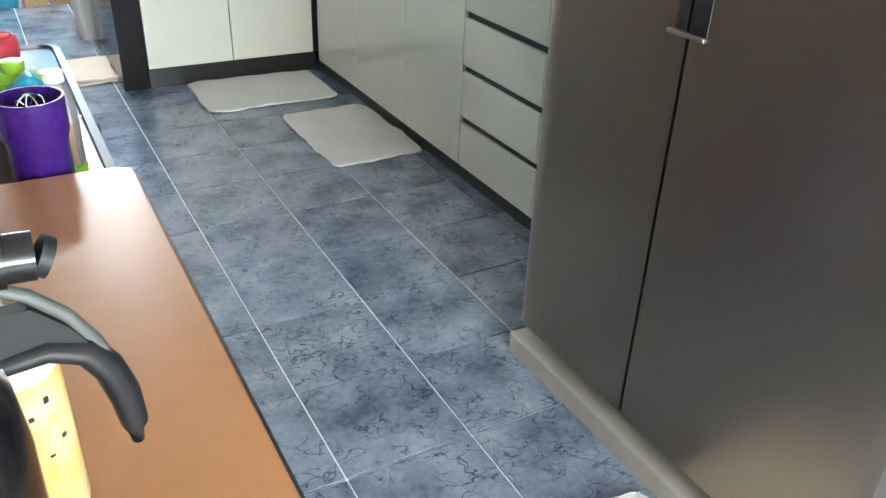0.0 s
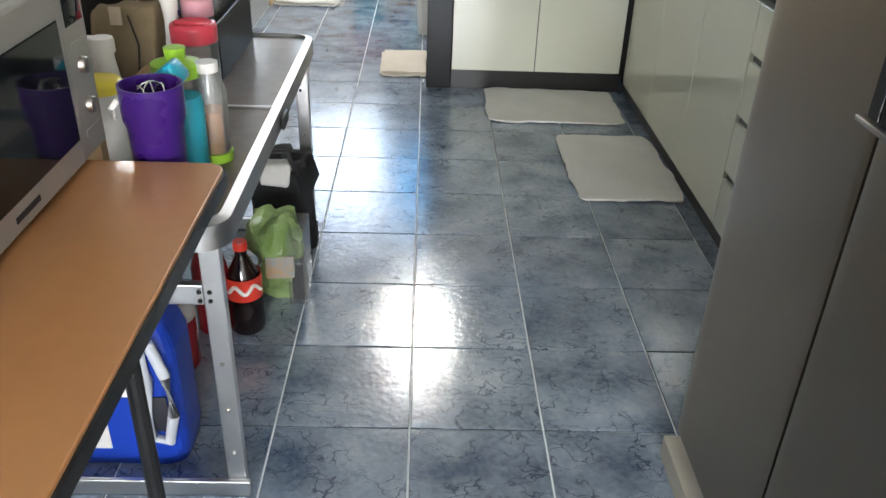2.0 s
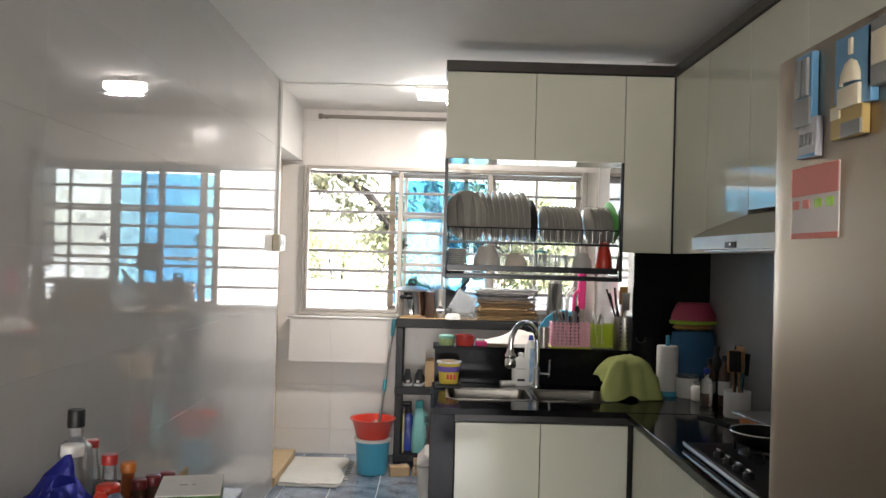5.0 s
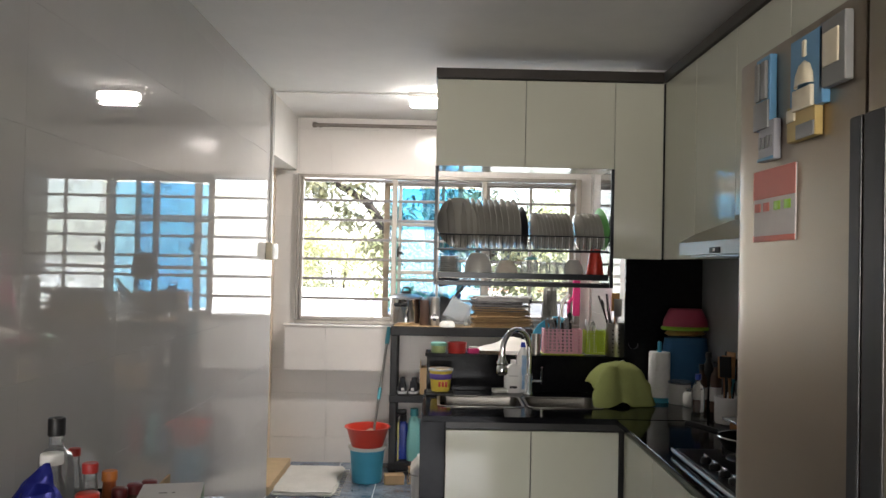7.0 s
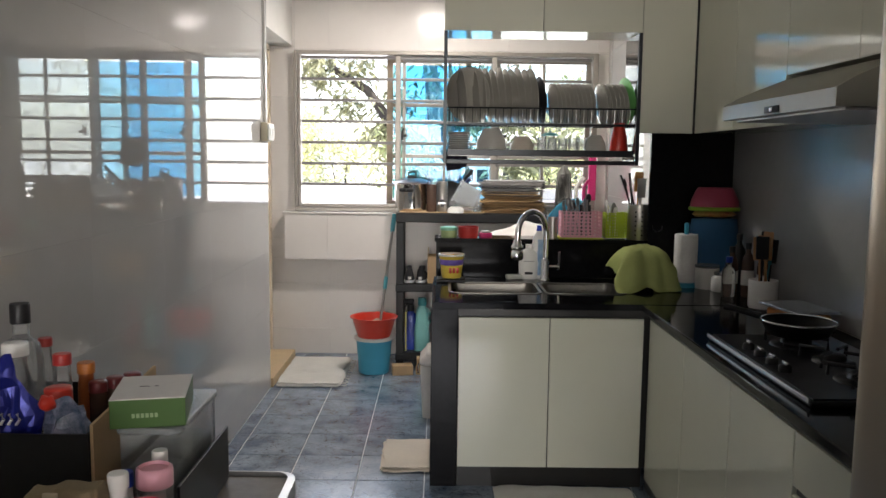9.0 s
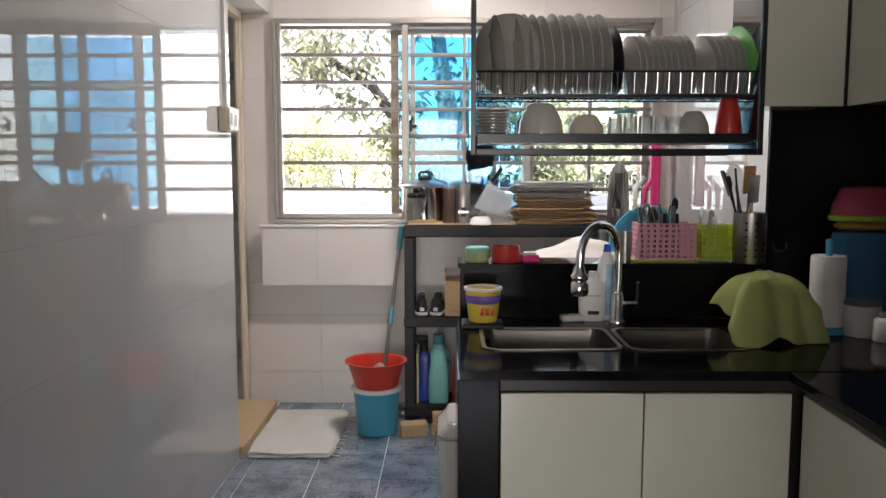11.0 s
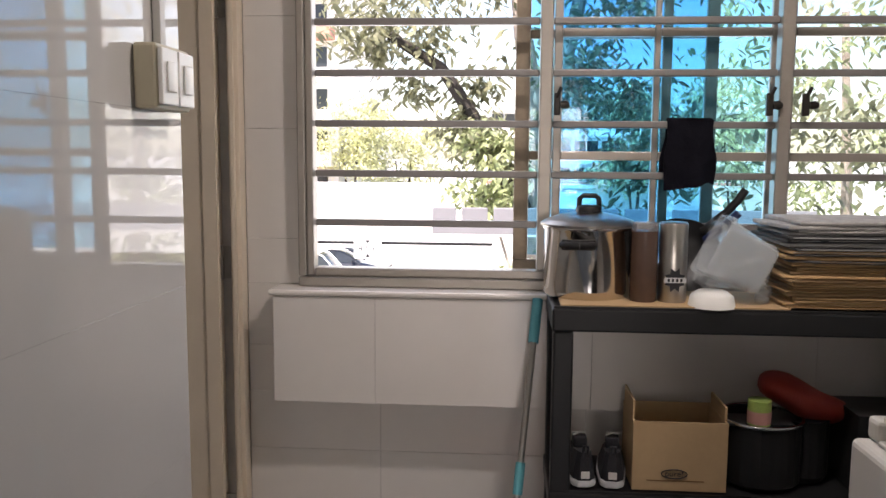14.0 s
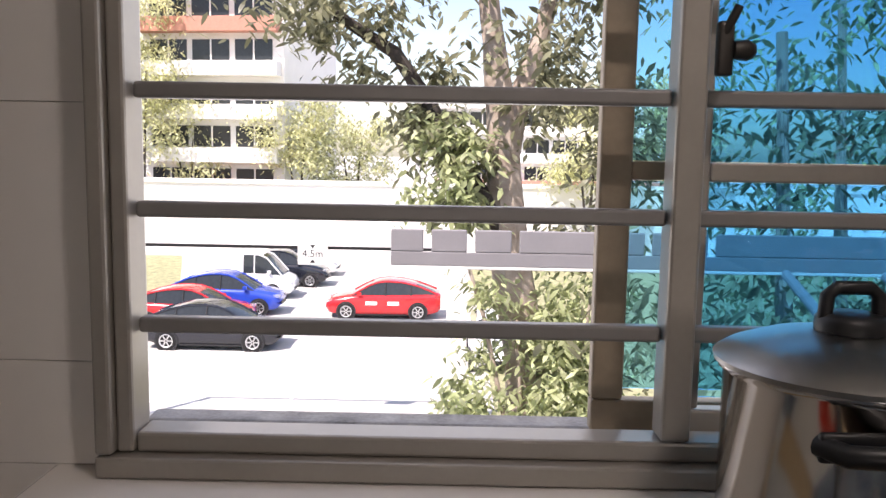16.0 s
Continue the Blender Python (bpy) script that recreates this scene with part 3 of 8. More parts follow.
# gas hob
HOB_GLASS = mat("black_hob_enamel", (0.012, 0.012, 0.013), 0.32, vary=0.3, spec=0.3)
hob = thing("gas_hob", (1.585, 2.60, 0.8985), "steel-edged three-burner gas hob with cast iron supports", "hob")
part("tray", box(0, 0.46, 0, 0.86, 0, 0.018, 0.006), HOB_GLASS, hob)
part("front_trim", box(-0.006, 0.0, 0.005, 0.855, 0.012, 0.026, 0.002), STEEL, hob)
part("hob_plate", box(0.012, 0.45, 0.012, 0.848, 0.0185, 0.024, 0.002), HOB_GLASS, hob)
for i, (bx, by, br) in enumerate(((0.25, 0.19, 0.06), (0.27, 0.43, 0.045), (0.25, 0.67, 0.06))):
    m = Matrix.Translation((bx, by, 0.0245))
    bn = part("burner", lathe([(br * 1.5, 0), (br * 1.45, 0.006), (br * 0.9, 0.01), (br * 0.85, 0.022), (br * 0.6, 0.03), (0, 0.032)], 20, m=m), BLACK_PLASTIC, hob)
    for a in range(4):
        t = radians(45 + 90 * a)
        p0 = (bx + 0.03 * math.cos(t), by + 0.03 * math.sin(t), 0.062)
        p1 = (bx + 0.11 * math.cos(t), by + 0.11 * math.sin(t), 0.062)
        part("pan_support", tube([p0, p1, (p1[0], p1[1], 0.0248)], 0.006, 8), BLACK_PLASTIC, hob)
for y in (0.30, 0.40, 0.50, 0.60):
    k = part("knob", lathe([(0.02, 0), (0.02, 0.018), (0.015, 0.022), (0, 0.022)], 16, m=Matrix.Translation((0.055, y, 0.0245))), BLACK_PLASTIC, hob)
    part("grip", box(0.05, 0.06, y - 0.018, y + 0.018, 0.0466, 0.056, 0.002), CHROME, k)

hood = thing("cooker_hood", (1.60, 2.60, 1.72), "slim stainless steel cooker hood over the hob", "cooker hood")
part("canopy", prism([(0, 0), (0.585, 0), (0.585, 0.165), (0.22, 0.15), (0.06, 0.085), (0, 0.05)], 0, 0.86), STEEL, hood)
hood.children[0].data.transform(Matrix(((1, 0, 0, 0), (0, 0, 1, 0), (0, 1, 0, 0), (0, 0, 0, 1))))
hood.children[0].data.flip_normals()
part("filter_panel", box(0.04, 0.56, 0.03, 0.83, -0.008, -0.0005, 0.002), ALU, hood)
sw = part("switch_plate", box(-0.004, -0.0005, 0.36, 0.47, 0.004, 0.026, 0.002), BLACK_PLASTIC, hood)
part("button", box(-0.008, -0.0042, 0.40, 0.42, 0.009, 0.021, 0.001), CHROME, sw)

# wall units along the right wall
CX = 1.866
for y0, y1, z0 in ((4.10, 4.645, 1.716), (3.555, 4.096, 1.716), (3.02, 3.551, 1.90), (2.50, 3.016, 1.90), (1.98, 2.496, 1.716)):
    wc = thing("wall_cabinet", (CX, y0, z0), "cream high-gloss wall cabinet with a plain door", "wall cabinet", group="wall cabinets over the worktop")
    part("body", box(0.022, 0.33, 0.001, y1 - y0 + 0.003, 0, 2.71 - z0, 0.001), CAB, wc)
    part("door", box(0, 0.02, 0, y1 - y0, -0.004, 2.708 - z0, 0.003), CAB, wc)
# hanging units over the sink
for x0, x1, z0 in ((0.577, 1.0775, 2.22), (1.0805, 1.5825, 2.22), (1.5855, 1.858, 1.716)):
    wc = thing("wall_cabinet", (x0, 4.65, z0), "cream high-gloss hanging cabinet over the sink", "wall cabinet", group="hanging cabinets over the sink")
    part("body", box(0.001, x1 - x0 + 0.002, 0.022, 0.31, 0, 2.708 - z0, 0.001), CAB, wc)
    part("door", box(0, x1 - x0, 0, 0.02, -0.004, 2.706 - z0, 0.003), CAB, wc)
filler = thing("corner_filler", (1.8595, 4.652, 1.716), "black filler strip in the cabinet corner", "filler strip")
part("strip", box(0, 0.016, 0, 0.02, 0, 0.99), BLACK_TRIM, filler)
crown = thing("crown_strip", (0, 0, 0), "dark brown crown strip along the cabinet tops", "crown strip")
CROWN = mat("dark_brown_laminate", (0.035, 0.028, 0.022), 0.35, vary=0.2)
part("strip", box(0.57, 1.858, 4.635, 4.96, 2.711, 2.768, 0.003), CROWN, crown)
part("strip", box(1.852, 2.199, 1.95, 4.634, 2.712, 2.768, 0.003), CROWN, crown)
# refrigerator on its low platform
structure("fridge_platform", box(1.105, RIGHT, 0.45, 1.525, -0.004, 0.060, 0.004), mat("grey_beige_board", (0.36, 0.34, 0.28), 0.5), "low beige platform under the refrigerator", "platform")
FRIDGE = mat("brushed_grey_steel_door", (0.30, 0.245, 0.185), 0.33, metal=1.0, vary=0.05, scale=1.2, bump=0.02, bump_scale=200)
fridge = thing("refrigerator", (1.12, 0.59, 0.0605), "tall brushed grey steel side-by-side refrigerator with magnets", "refrigerator")
part("cabinet_body", box(0.075, 0.93, -0.096, 0.911, 0.03, 1.94, 0.006), mat("dark_grey_fridge_side", (0.10, 0.10, 0.10), 0.4), fridge)


def bowed_door(y0, y1, soft0, soft1):
    """A refrigerator door whose front rounds away towards its outer edge."""
    front = []
    for k in range(41):
        y = y0 + (y1 - y0) * k / 40
        back = 0.0
        for edge, reach in ((y0, soft0), (y1, soft1)):
            d = abs(y - edge)
            if d < reach:
                back += 0.2 * reach * (1 - math.sqrt(max(0.0, 1 - ((reach - d) / reach) ** 2)))
        front.append((back, y))
    return prism(front + [(0.07, y1), (0.07, y0)], 0.05, 1.955)


for y0, y1, soft0, soft1 in ((-0.10, 0.482, 0.10, 0.006), (0.490, 0.92, 0.006, 0.05)):
    fd = part("door", bowed_door(y0, y1, soft0, soft1), FRIDGE, fridge)
    fd.data.set_sharp_from_angle(angle=radians(40))
# black strip added so that the door gap keeps its shade
part("gasket", box(0.012, 0.069, 0.4822, 0.4898, 0.051, 1.954), BLACK_PLASTIC, fridge, "black strip filling the shaded gap between the doors")
SMOKED = mat("smoked_chrome_trim", (0.10, 0.10, 0.10), 0.25, metal=0.9)
ps = part("pocket_handle", box(-0.003, 0.001, 0.437, 0.481, 0.955, 1.80, 0.001), SMOKED, fridge, "long dark pocket handle")
part("pocket", box(-0.0045, -0.0032, 0.4382, 0.4808, 0.957, 1.798), BLACK_PLASTIC, ps)
ps = part("pocket_handle", box(-0.003, 0.001, 0.491, 0.517, 0.955, 1.80, 0.001), SMOKED, fridge, "long dark pocket handle")
part("pocket", box(-0.0045, -0.0032, 0.4915, 0.5155, 0.957, 1.798), BLACK_PLASTIC, ps)
part("lip", box(-0.012, 0.0, 0.437, 0.532, 0.945, 0.954, 0.002), STEEL, fridge)
for y in (-0.04, 0.85):
    for x in (0.1, 0.85):
        part("foot", lathe([(0.022, 0), (0.022, 0.012), (0.014, 0.016), (0.014, 0.034), (0, 0.034)], 12, m=Matrix.Translation((x, y, 0))), BLACK_PLASTIC, fridge)


# ---- ceiling lamp, conduits, switch ----
lamp = thing("ceiling_lamp", (0.37, 5.76, CEIL), "lit white ceiling batten lamp", "ceiling lamp")
part("base", box(0, 0.30, 0.0, 0.13, -0.035, -0.0005, 0.004), WHITE_PLASTIC, lamp)
part("diffuser", box(0.01, 0.29, 0.01, 0.12, -0.09, -0.036, 0.02, 4), glow("lit_diffuser", (1.0, 0.97, 0.92), 9), lamp)
conduit = thing("conduit", (0, 0, 0), "thin white surface conduit on the ceiling", "conduit")
part("run", box(LEFT + 0.003, 0.369, 5.80, 5.815, CEIL - 0.014, CEIL - 0.0005, 0.003), WHITE_PLASTIC, conduit)
rod = thing("curtain_rod", (0, 0, 0), "greyed metal curtain rod above the window", "curtain rod")
ROD = mat("tarnished_rod_metal", (0.26, 0.23, 0.20), 0.45, metal=0.5, vary=0.15)
part("rod", tube([(-0.42, 6.80, 2.792), (1.865, 6.80, 2.792)], 0.015, 12), ROD, rod)
part("finial", lathe([(0, 0), (0.022, 0.004), (0.024, 0.03), (0.016, 0.04), (0, 0.042)], 16, m=Matrix.Translation((-0.42, 6.80, 2.792)) @ Matrix.Rotation(radians(-90), 4, "Y")), ROD, rod)
for x in (-0.40, 0.7, 1.7):
    part("bracket", box(x - 0.012, x + 0.012, 6.816, FAR, 2.778, 2.806, 0.003), ROD, rod)
trunk = thing("trunking", (LEFT + 0.0015, 5.745, 1.72), "slim grey-white cable trunking running down to the switch", "cable trunking")
part("channel", box(0, 0.016, -0.013, 0.013, 0.067, CEIL - 1.722, 0.002), mat("grey_white_pvc", (0.52, 0.51, 0.48), 0.4, vary=0.05), trunk)
switch = thing("light_switch", (LEFT + 0.0015, 5.72, 1.725), "double white rocker switch on a yellowed surface box", "light switch")
part("surface_box", box(0, 0.045, -0.08, 0.08, -0.06, 0.06, 0.006), BEIGE_PLASTIC, switch)
for y in (-0.04, 0.04):
    pl = part("switch_plate", box(0.0455, 0.055, y - 0.037, y + 0.037, -0.052, 0.052, 0.003), WHITE_PLASTIC, switch)
    part("rocker", box(0.0552, 0.060, y - 0.02, y + 0.02, -0.028, 0.028, 0.003), WHITE_PLASTIC, pl)

# ---- far end: shelf, bucket, washing machine and what stands there ----
def vessel(name, at, profile, material, label, category, n=28, group="", turn=0):
    """A turned thing in one piece, standing at its base."""
    t = thing(name, at, label, category, group, turn=turn)
    part("body", lathe(profile, n), material, t)
    return t


def bottle(at, r, h, body_mat, cap_mat, label, cap_h=0.03, neck=0.4, shoulder=0.72, label_mat=None, flat=1.0, category="bottle", band=(0.25, 0.55), turn=0):
    """A bottle with shoulder, neck, cap and a paper label."""
    t = thing("bottle", at, label, category, turn=turn)
    hb = h - cap_h
    sc = Matrix.Diagonal((1, flat, 1, 1))
    part("body", lathe([(0, 0), (r * 0.9, 0), (r, 0.012), (r, hb * shoulder), (r * 0.86, hb * (shoulder + 0.1)), (r * neck, hb * 0.93), (r * neck, hb), (0, hb)], 24, m=sc), body_mat, t)
    part("cap", lathe([(0, hb), (r * neck * 1.2, hb), (r * neck * 1.2, h - 0.004), (r * neck * 1.1, h), (0, h)], 20, m=sc), cap_mat, t)
    if label_mat:
        part("label", lathe([(r * 1.012, hb * band[0]), (r * 1.016, hb * band[0] + 0.002), (r * 1.016, hb * band[1]), (r * 1.012, hb * band[1] + 0.002)], 24, m=sc), label_mat, t)
    return t


def cloth(x0, x1, y0, y1, height, thick, n=26, seed=0.0, fold=0.012, freq=9.0):
    """A sheet of fabric over height(x, y), with soft folds and thickness."""
    b = bmesh.new()
    rows = []
    for k in (0, 1):
        g = []
        for i in range(n + 1):
            for j in range(n + 1):
                x, y = x0 + (x1 - x0) * i / n, y0 + (y1 - y0) * j / n
                w = noise.noise(Vector((x * freq + seed, y * freq, seed))) * fold + noise.noise(Vector((x * freq * 3, y * freq * 3 + seed, 2))) * fold * 0.35
                ex = noise.noise(Vector((x * 6 + seed, y * 6, 5))) * 0.012
                g.append(b.verts.new((x + ex, y + ex, height(x, y) + w + (thick if k else 0))))
        rows.append(g)
    for i in range(n):
        for j in range(n):
            a, c, d, e = i * (n + 1) + j, (i + 1) * (n + 1) + j, (i + 1) * (n + 1) + j + 1, i * (n + 1) + j + 1
            b.faces.new([rows[1][q] for q in (a, c, d, e)])
            b.faces.new([rows[0][q] for q in (e, d, c, a)])
    rim = [i * (n + 1) for i in range(n + 1)] + [n * (n + 1) + j for j in range(1, n + 1)] + [i * (n + 1) + n for i in range(n - 1, -1, -1)] + [j for j in range(n - 1, 0, -1)]
    for p, q in zip(rim, rim[1:] + rim[:1]):
        b.faces.new((rows[0][p], rows[0][q], rows[1][q], rows[1][p]))
    return b


def carton(at, w, d, h, material, label, category="box", open_top=True, turn=0, name="carton"):
    """A folded board box with four sides, a bottom and, when open, two lifted flaps."""
    t = thing(name, at, label, category, turn=turn)
    k = 0.006
    part("bottom", box(0, w, 0, d, 0, k), material, t)
    part("side", box(0, w, 0, k, k, h), material, t)
    part("side", box(0, w, d - k, d, k, h), material, t)
    part("side", box(0, k, k, d - k, k, h), material, t)
    part("side", box(w - k, w, k, d - k, k, h), material, t)
    if not open_top:
        part("lid", box(0, w, 0, d, h, h + k), material, t)
    return t


shelf = thing("storage_shelf", (0.242, 6.40, 0), "black plastic three-tier storage shelf below the window", "shelf")
SH = BLACK_PLASTIC
for z, th in ((0.115, 0.055), (0.636, 0.055), (1.165, 0.065)):
    brd = part("board", box(0, 1.105, 0, 0.31, z - th, z, 0.006), SH, shelf)
    part("raised_lip", box(0.004, 1.101, 0.004, 0.012, z, z + 0.006, 0.001), SH, brd)
for x in (0.004, 1.045):
    for y in (0.004, 0.25):
        for z0, z1 in ((0, 0.059), (0.116, 0.580), (0.637, 1.099)):
            part("post", box(x, x + 0.056, y, y + 0.056, z0, z1, 0.006), SH, shelf)

pot = thing("stockpot", (0.355, 6.60, 1.17), "polished steel stockpot with lid and black handles", "pot")
POT = mat("polished_steel", (0.62, 0.60, 0.57), 0.12, metal=1.0, vary=0.08, scale=4, second=(0.70, 0.66, 0.60))
part("body", lathe([(0, 0), (0.118, 0), (0.128, 0.01), (0.13, 0.03), (0.13, 0.2), (0.136, 0.204), (0.136, 0.21), (0.12, 0.21)], 40), POT, pot)
POT_LID = mat("dulled_steel_lid", (0.40, 0.385, 0.36), 0.3, metal=1.0, vary=0.1, scale=6)
lid = part("lid", lathe([(0.141, 0.211), (0.142, 0.217), (0.127, 0.227), (0.09, 0.241), (0.045, 0.249), (0, 0.251)], 40), POT_LID, pot)
part("knob_base", lathe([(0, 0.250), (0.038, 0.250), (0.038, 0.264), (0.03, 0.270), (0, 0.271)], 20), BLACK_PLASTIC, lid)
part("knob_loop", tube([(-0.03, 0, 0.258), (-0.028, 0, 0.289), (-0.018, 0, 0.298), (0.018, 0, 0.298), (0.028, 0, 0.289), (0.03, 0, 0.258)], 0.008), BLACK_PLASTIC, lid)
for s1 in (-1, 1):
    part("handle", tube([(s1 * 0.045 - 0.04, -0.125, 0.165), (s1 * 0.03 - 0.04, -0.155, 0.165), (-0.04 - s1 * 0.0, -0.158, 0.165)], 0.011), BLACK_PLASTIC, pot)
part("handle_plate", box(-0.088, 0.008, -0.137, -0.126, 0.15, 0.18, 0.004), BLACK_PLASTIC, pot)
paperm = thing("cardboard_sheet", (0.265, 6.41, 1.1715), "flattened cardboard sheet under the pots", "cardboard")
BROWN = mat("dark_brown_liquid_plastic", (0.10, 0.06, 0.045), 0.25, vary=0.15)
can = thing("canister", (0.503, 6.50, 1.175), "tall plastic canister of dark brown powder", "canister")
part("body", lathe([(0, 0), (0.036, 0), (0.038, 0.005), (0.038, 0.2), (0, 0.2)], 24), BROWN, can)
part("lid", lathe([(0, 0.2), (0.037, 0.2), (0.037, 0.222), (0.033, 0.225), (0, 0.225)], 24), THIN_CLEAR, can)
can = thing("canister", (0.583, 6.50, 1.175), "tall steel canister with a black emblem", "canister")
part("body", lathe([(0, 0), (0.038, 0), (0.04, 0.006), (0.04, 0.22), (0.036, 0.226), (0, 0.226)], 24), STEEL, can)
badge = [((0.030 if q % 2 else 0.019) * math.cos(radians(q * 22.5)), (0.036 if q % 2 else 0.024) * math.sin(radians(q * 22.5))) for q in range(16)]
em = part("emblem", prism(badge, 0, 0.003), INK, can)
em.data.transform(Matrix(((1, 0, 0, 0), (0, 0, -1, -0.0385 * U), (0, 1, 0, 0.066 * U), (0, 0, 0, 1))))
part("emblem_bar", box(-0.03, 0.03, -0.0445, -0.0422, 0.059, 0.073), ALU, em)
for q in range(4):
    part("emblem_letter", box(-0.021 + 0.0115 * q, -0.0145 + 0.0115 * q, -0.0452, -0.0446, 0.0615, 0.0705), INK, em)
for x, y, tilt, material in ((0.645, 6.655, 74, BLACK_PLASTIC), (0.635, 6.70, 78, pick("dark_navy_handle", (0.012, 0.022, 0.075), 0.4))):
    wok = thing("frying_pan", (x, y, 1.172), "dark frying pan leaning on the window grille with its handle up", "frying pan")
    stand = Matrix.Translation((0, 0, 0.112)) @ Matrix.Rotation(radians(tilt), 4, "X")
    part("pan", lathe([(0, 0.0), (0.08, 0.0), (0.105, 0.035), (0.109, 0.036), (0.084, -0.006), (0, -0.007)], 32, m=stand), BLACK_PLASTIC, wok)
    part("handle", tube([(0.055, 0.0, 0.19), (0.085, -0.02, 0.222), (0.115, -0.03, 0.25), (0.145, -0.035, 0.285), (0.165, -0.04, 0.318)] if material is BLACK_PLASTIC else [(0.07, -0.06, 0.165), (0.10, -0.08, 0.195), (0.13, -0.09, 0.222), (0.155, -0.095, 0.25)], 0.0125), material, wok)
MILKY = mat("milky_polypropylene", (0.62, 0.66, 0.68), 0.3, vary=0.05, alpha=0.30)


def open_tub(w0, d0, w1, d1, h, wall=0.003):
    """A tapered, rounded food tub, open at the top, with a turned rim."""
    b = bmesh.new()
    rows = [(w0 - 0.01, d0 - 0.01, 0.0), (w0, d0, 0.006), (w1, d1, h - 0.012), (w1 + 0.007, d1 + 0.007, h - 0.010), (w1 + 0.007, d1 + 0.007, h), (w1 - wall, d1 - wall, h), (w0 - wall, d0 - wall, 0.009)]
    rings = [[b.verts.new((x, y, z)) for x, y in rounded(-a, a, -c, c, 0.022, 5)] for a, c, z in rows]
    for p, q in zip(rings, rings[1:]):
        for k in range(len(p)):
            b.faces.new((p[k], p[(k + 1) % len(p)], q[(k + 1) % len(p)], q[k]))
    b.faces.new(rings[0])
    b.faces.new(rings[-1])
    return b


for x, y, z, tip, size, label in ((0.835, 6.50, 1.262, -62, 1.0, "translucent plastic food tub tipped over a bowl"), (0.862, 6.56, 1.266, -76, 1.04, "translucent plastic food tub behind another")):
    tub = thing("plastic_tub", (x, y, z), label, "plastic tub", group="tipped food tubs")
    bt = open_tub(0.068 * size, 0.058 * size, 0.085 * size, 0.072 * size, 0.165 * size)
    bt.transform(Matrix.Rotation(radians(tip), 4, "Y"))
    part("body", bt, MILKY, tub)
    part("rest", tube([(0, 0, -0.088), (0, 0, -0.05)], 0.02, 12), MILKY, tub)
vessel("bowl", (0.682, 6.445, 1.172), [(0, 0.042), (0.04, 0.044), (0.058, 0.03), (0.064, 0.0), (0.06, 0.0), (0.05, 0.028), (0, 0.038)], WHITE_PLASTIC, "small white bowl turned upside down", "bowl")
stack = random.Random(3)
z = 1.172
NEWS = [mat("newsprint_grey", (0.36, 0.35, 0.34), 0.9, vary=0.25, scale=30), mat("newsprint_dark", (0.05, 0.05, 0.055), 0.8, vary=0.4, scale=30), mat("yellowed_paper", (0.42, 0.27, 0.13), 0.9, vary=0.2, scale=20), mat("kraft_paper", (0.22, 0.14, 0.07), 0.9, vary=0.2, scale=20)]
for i in range(26):
    th = stack.uniform(0.006, 0.013)
    if z + th > 1.445:
        break
    m_ = NEWS[0] if i > 21 else NEWS[1] if i in (16, 18, 20) else stack.choice(NEWS[2:] if i < 14 else NEWS[:3])
    np_ = thing("newspaper", (stack.uniform(0.865, 0.905), 6.43 + stack.uniform(-0.016, 0.012), z), "folded newspaper in an untidy stack", "newspaper", group="stack of newspapers", turn=stack.uniform(-3.5, 3.5))
    w = stack.uniform(0.385, 0.46)
    sb = box(0, w, 0, 0.28, 0.0, th - 0.0006, min(0.0035, th * 0.4), 2)
    bmesh.ops.subdivide_edges(sb, edges=[e for e in sb.edges if e.calc_length() > 0.2], cuts=7, use_grid_fill=True)
    for v in sb.verts:
        v.co.z += 0.0035 * noise.noise(Vector((v.co.x * 9 + i * 3.1, v.co.y * 9, i)))
        v.co.y += 0.006 * noise.noise(Vector((v.co.x * 14, i * 2.7, 1)))
    part("fold", sb, m_, np_)
    part("inner_page", box(0.01, w + stack.uniform(0.0, 0.02), -stack.uniform(0.0, 0.008), 0.27, th * 0.4, th * 0.6), NEWS[0] if i > 15 else NEWS[3] if i % 3 else NEWS[2], np_)
    z += th
part("sheet", box(0, 0.62, 0, 0.28, 0, 0.0035), CARD, paperm)

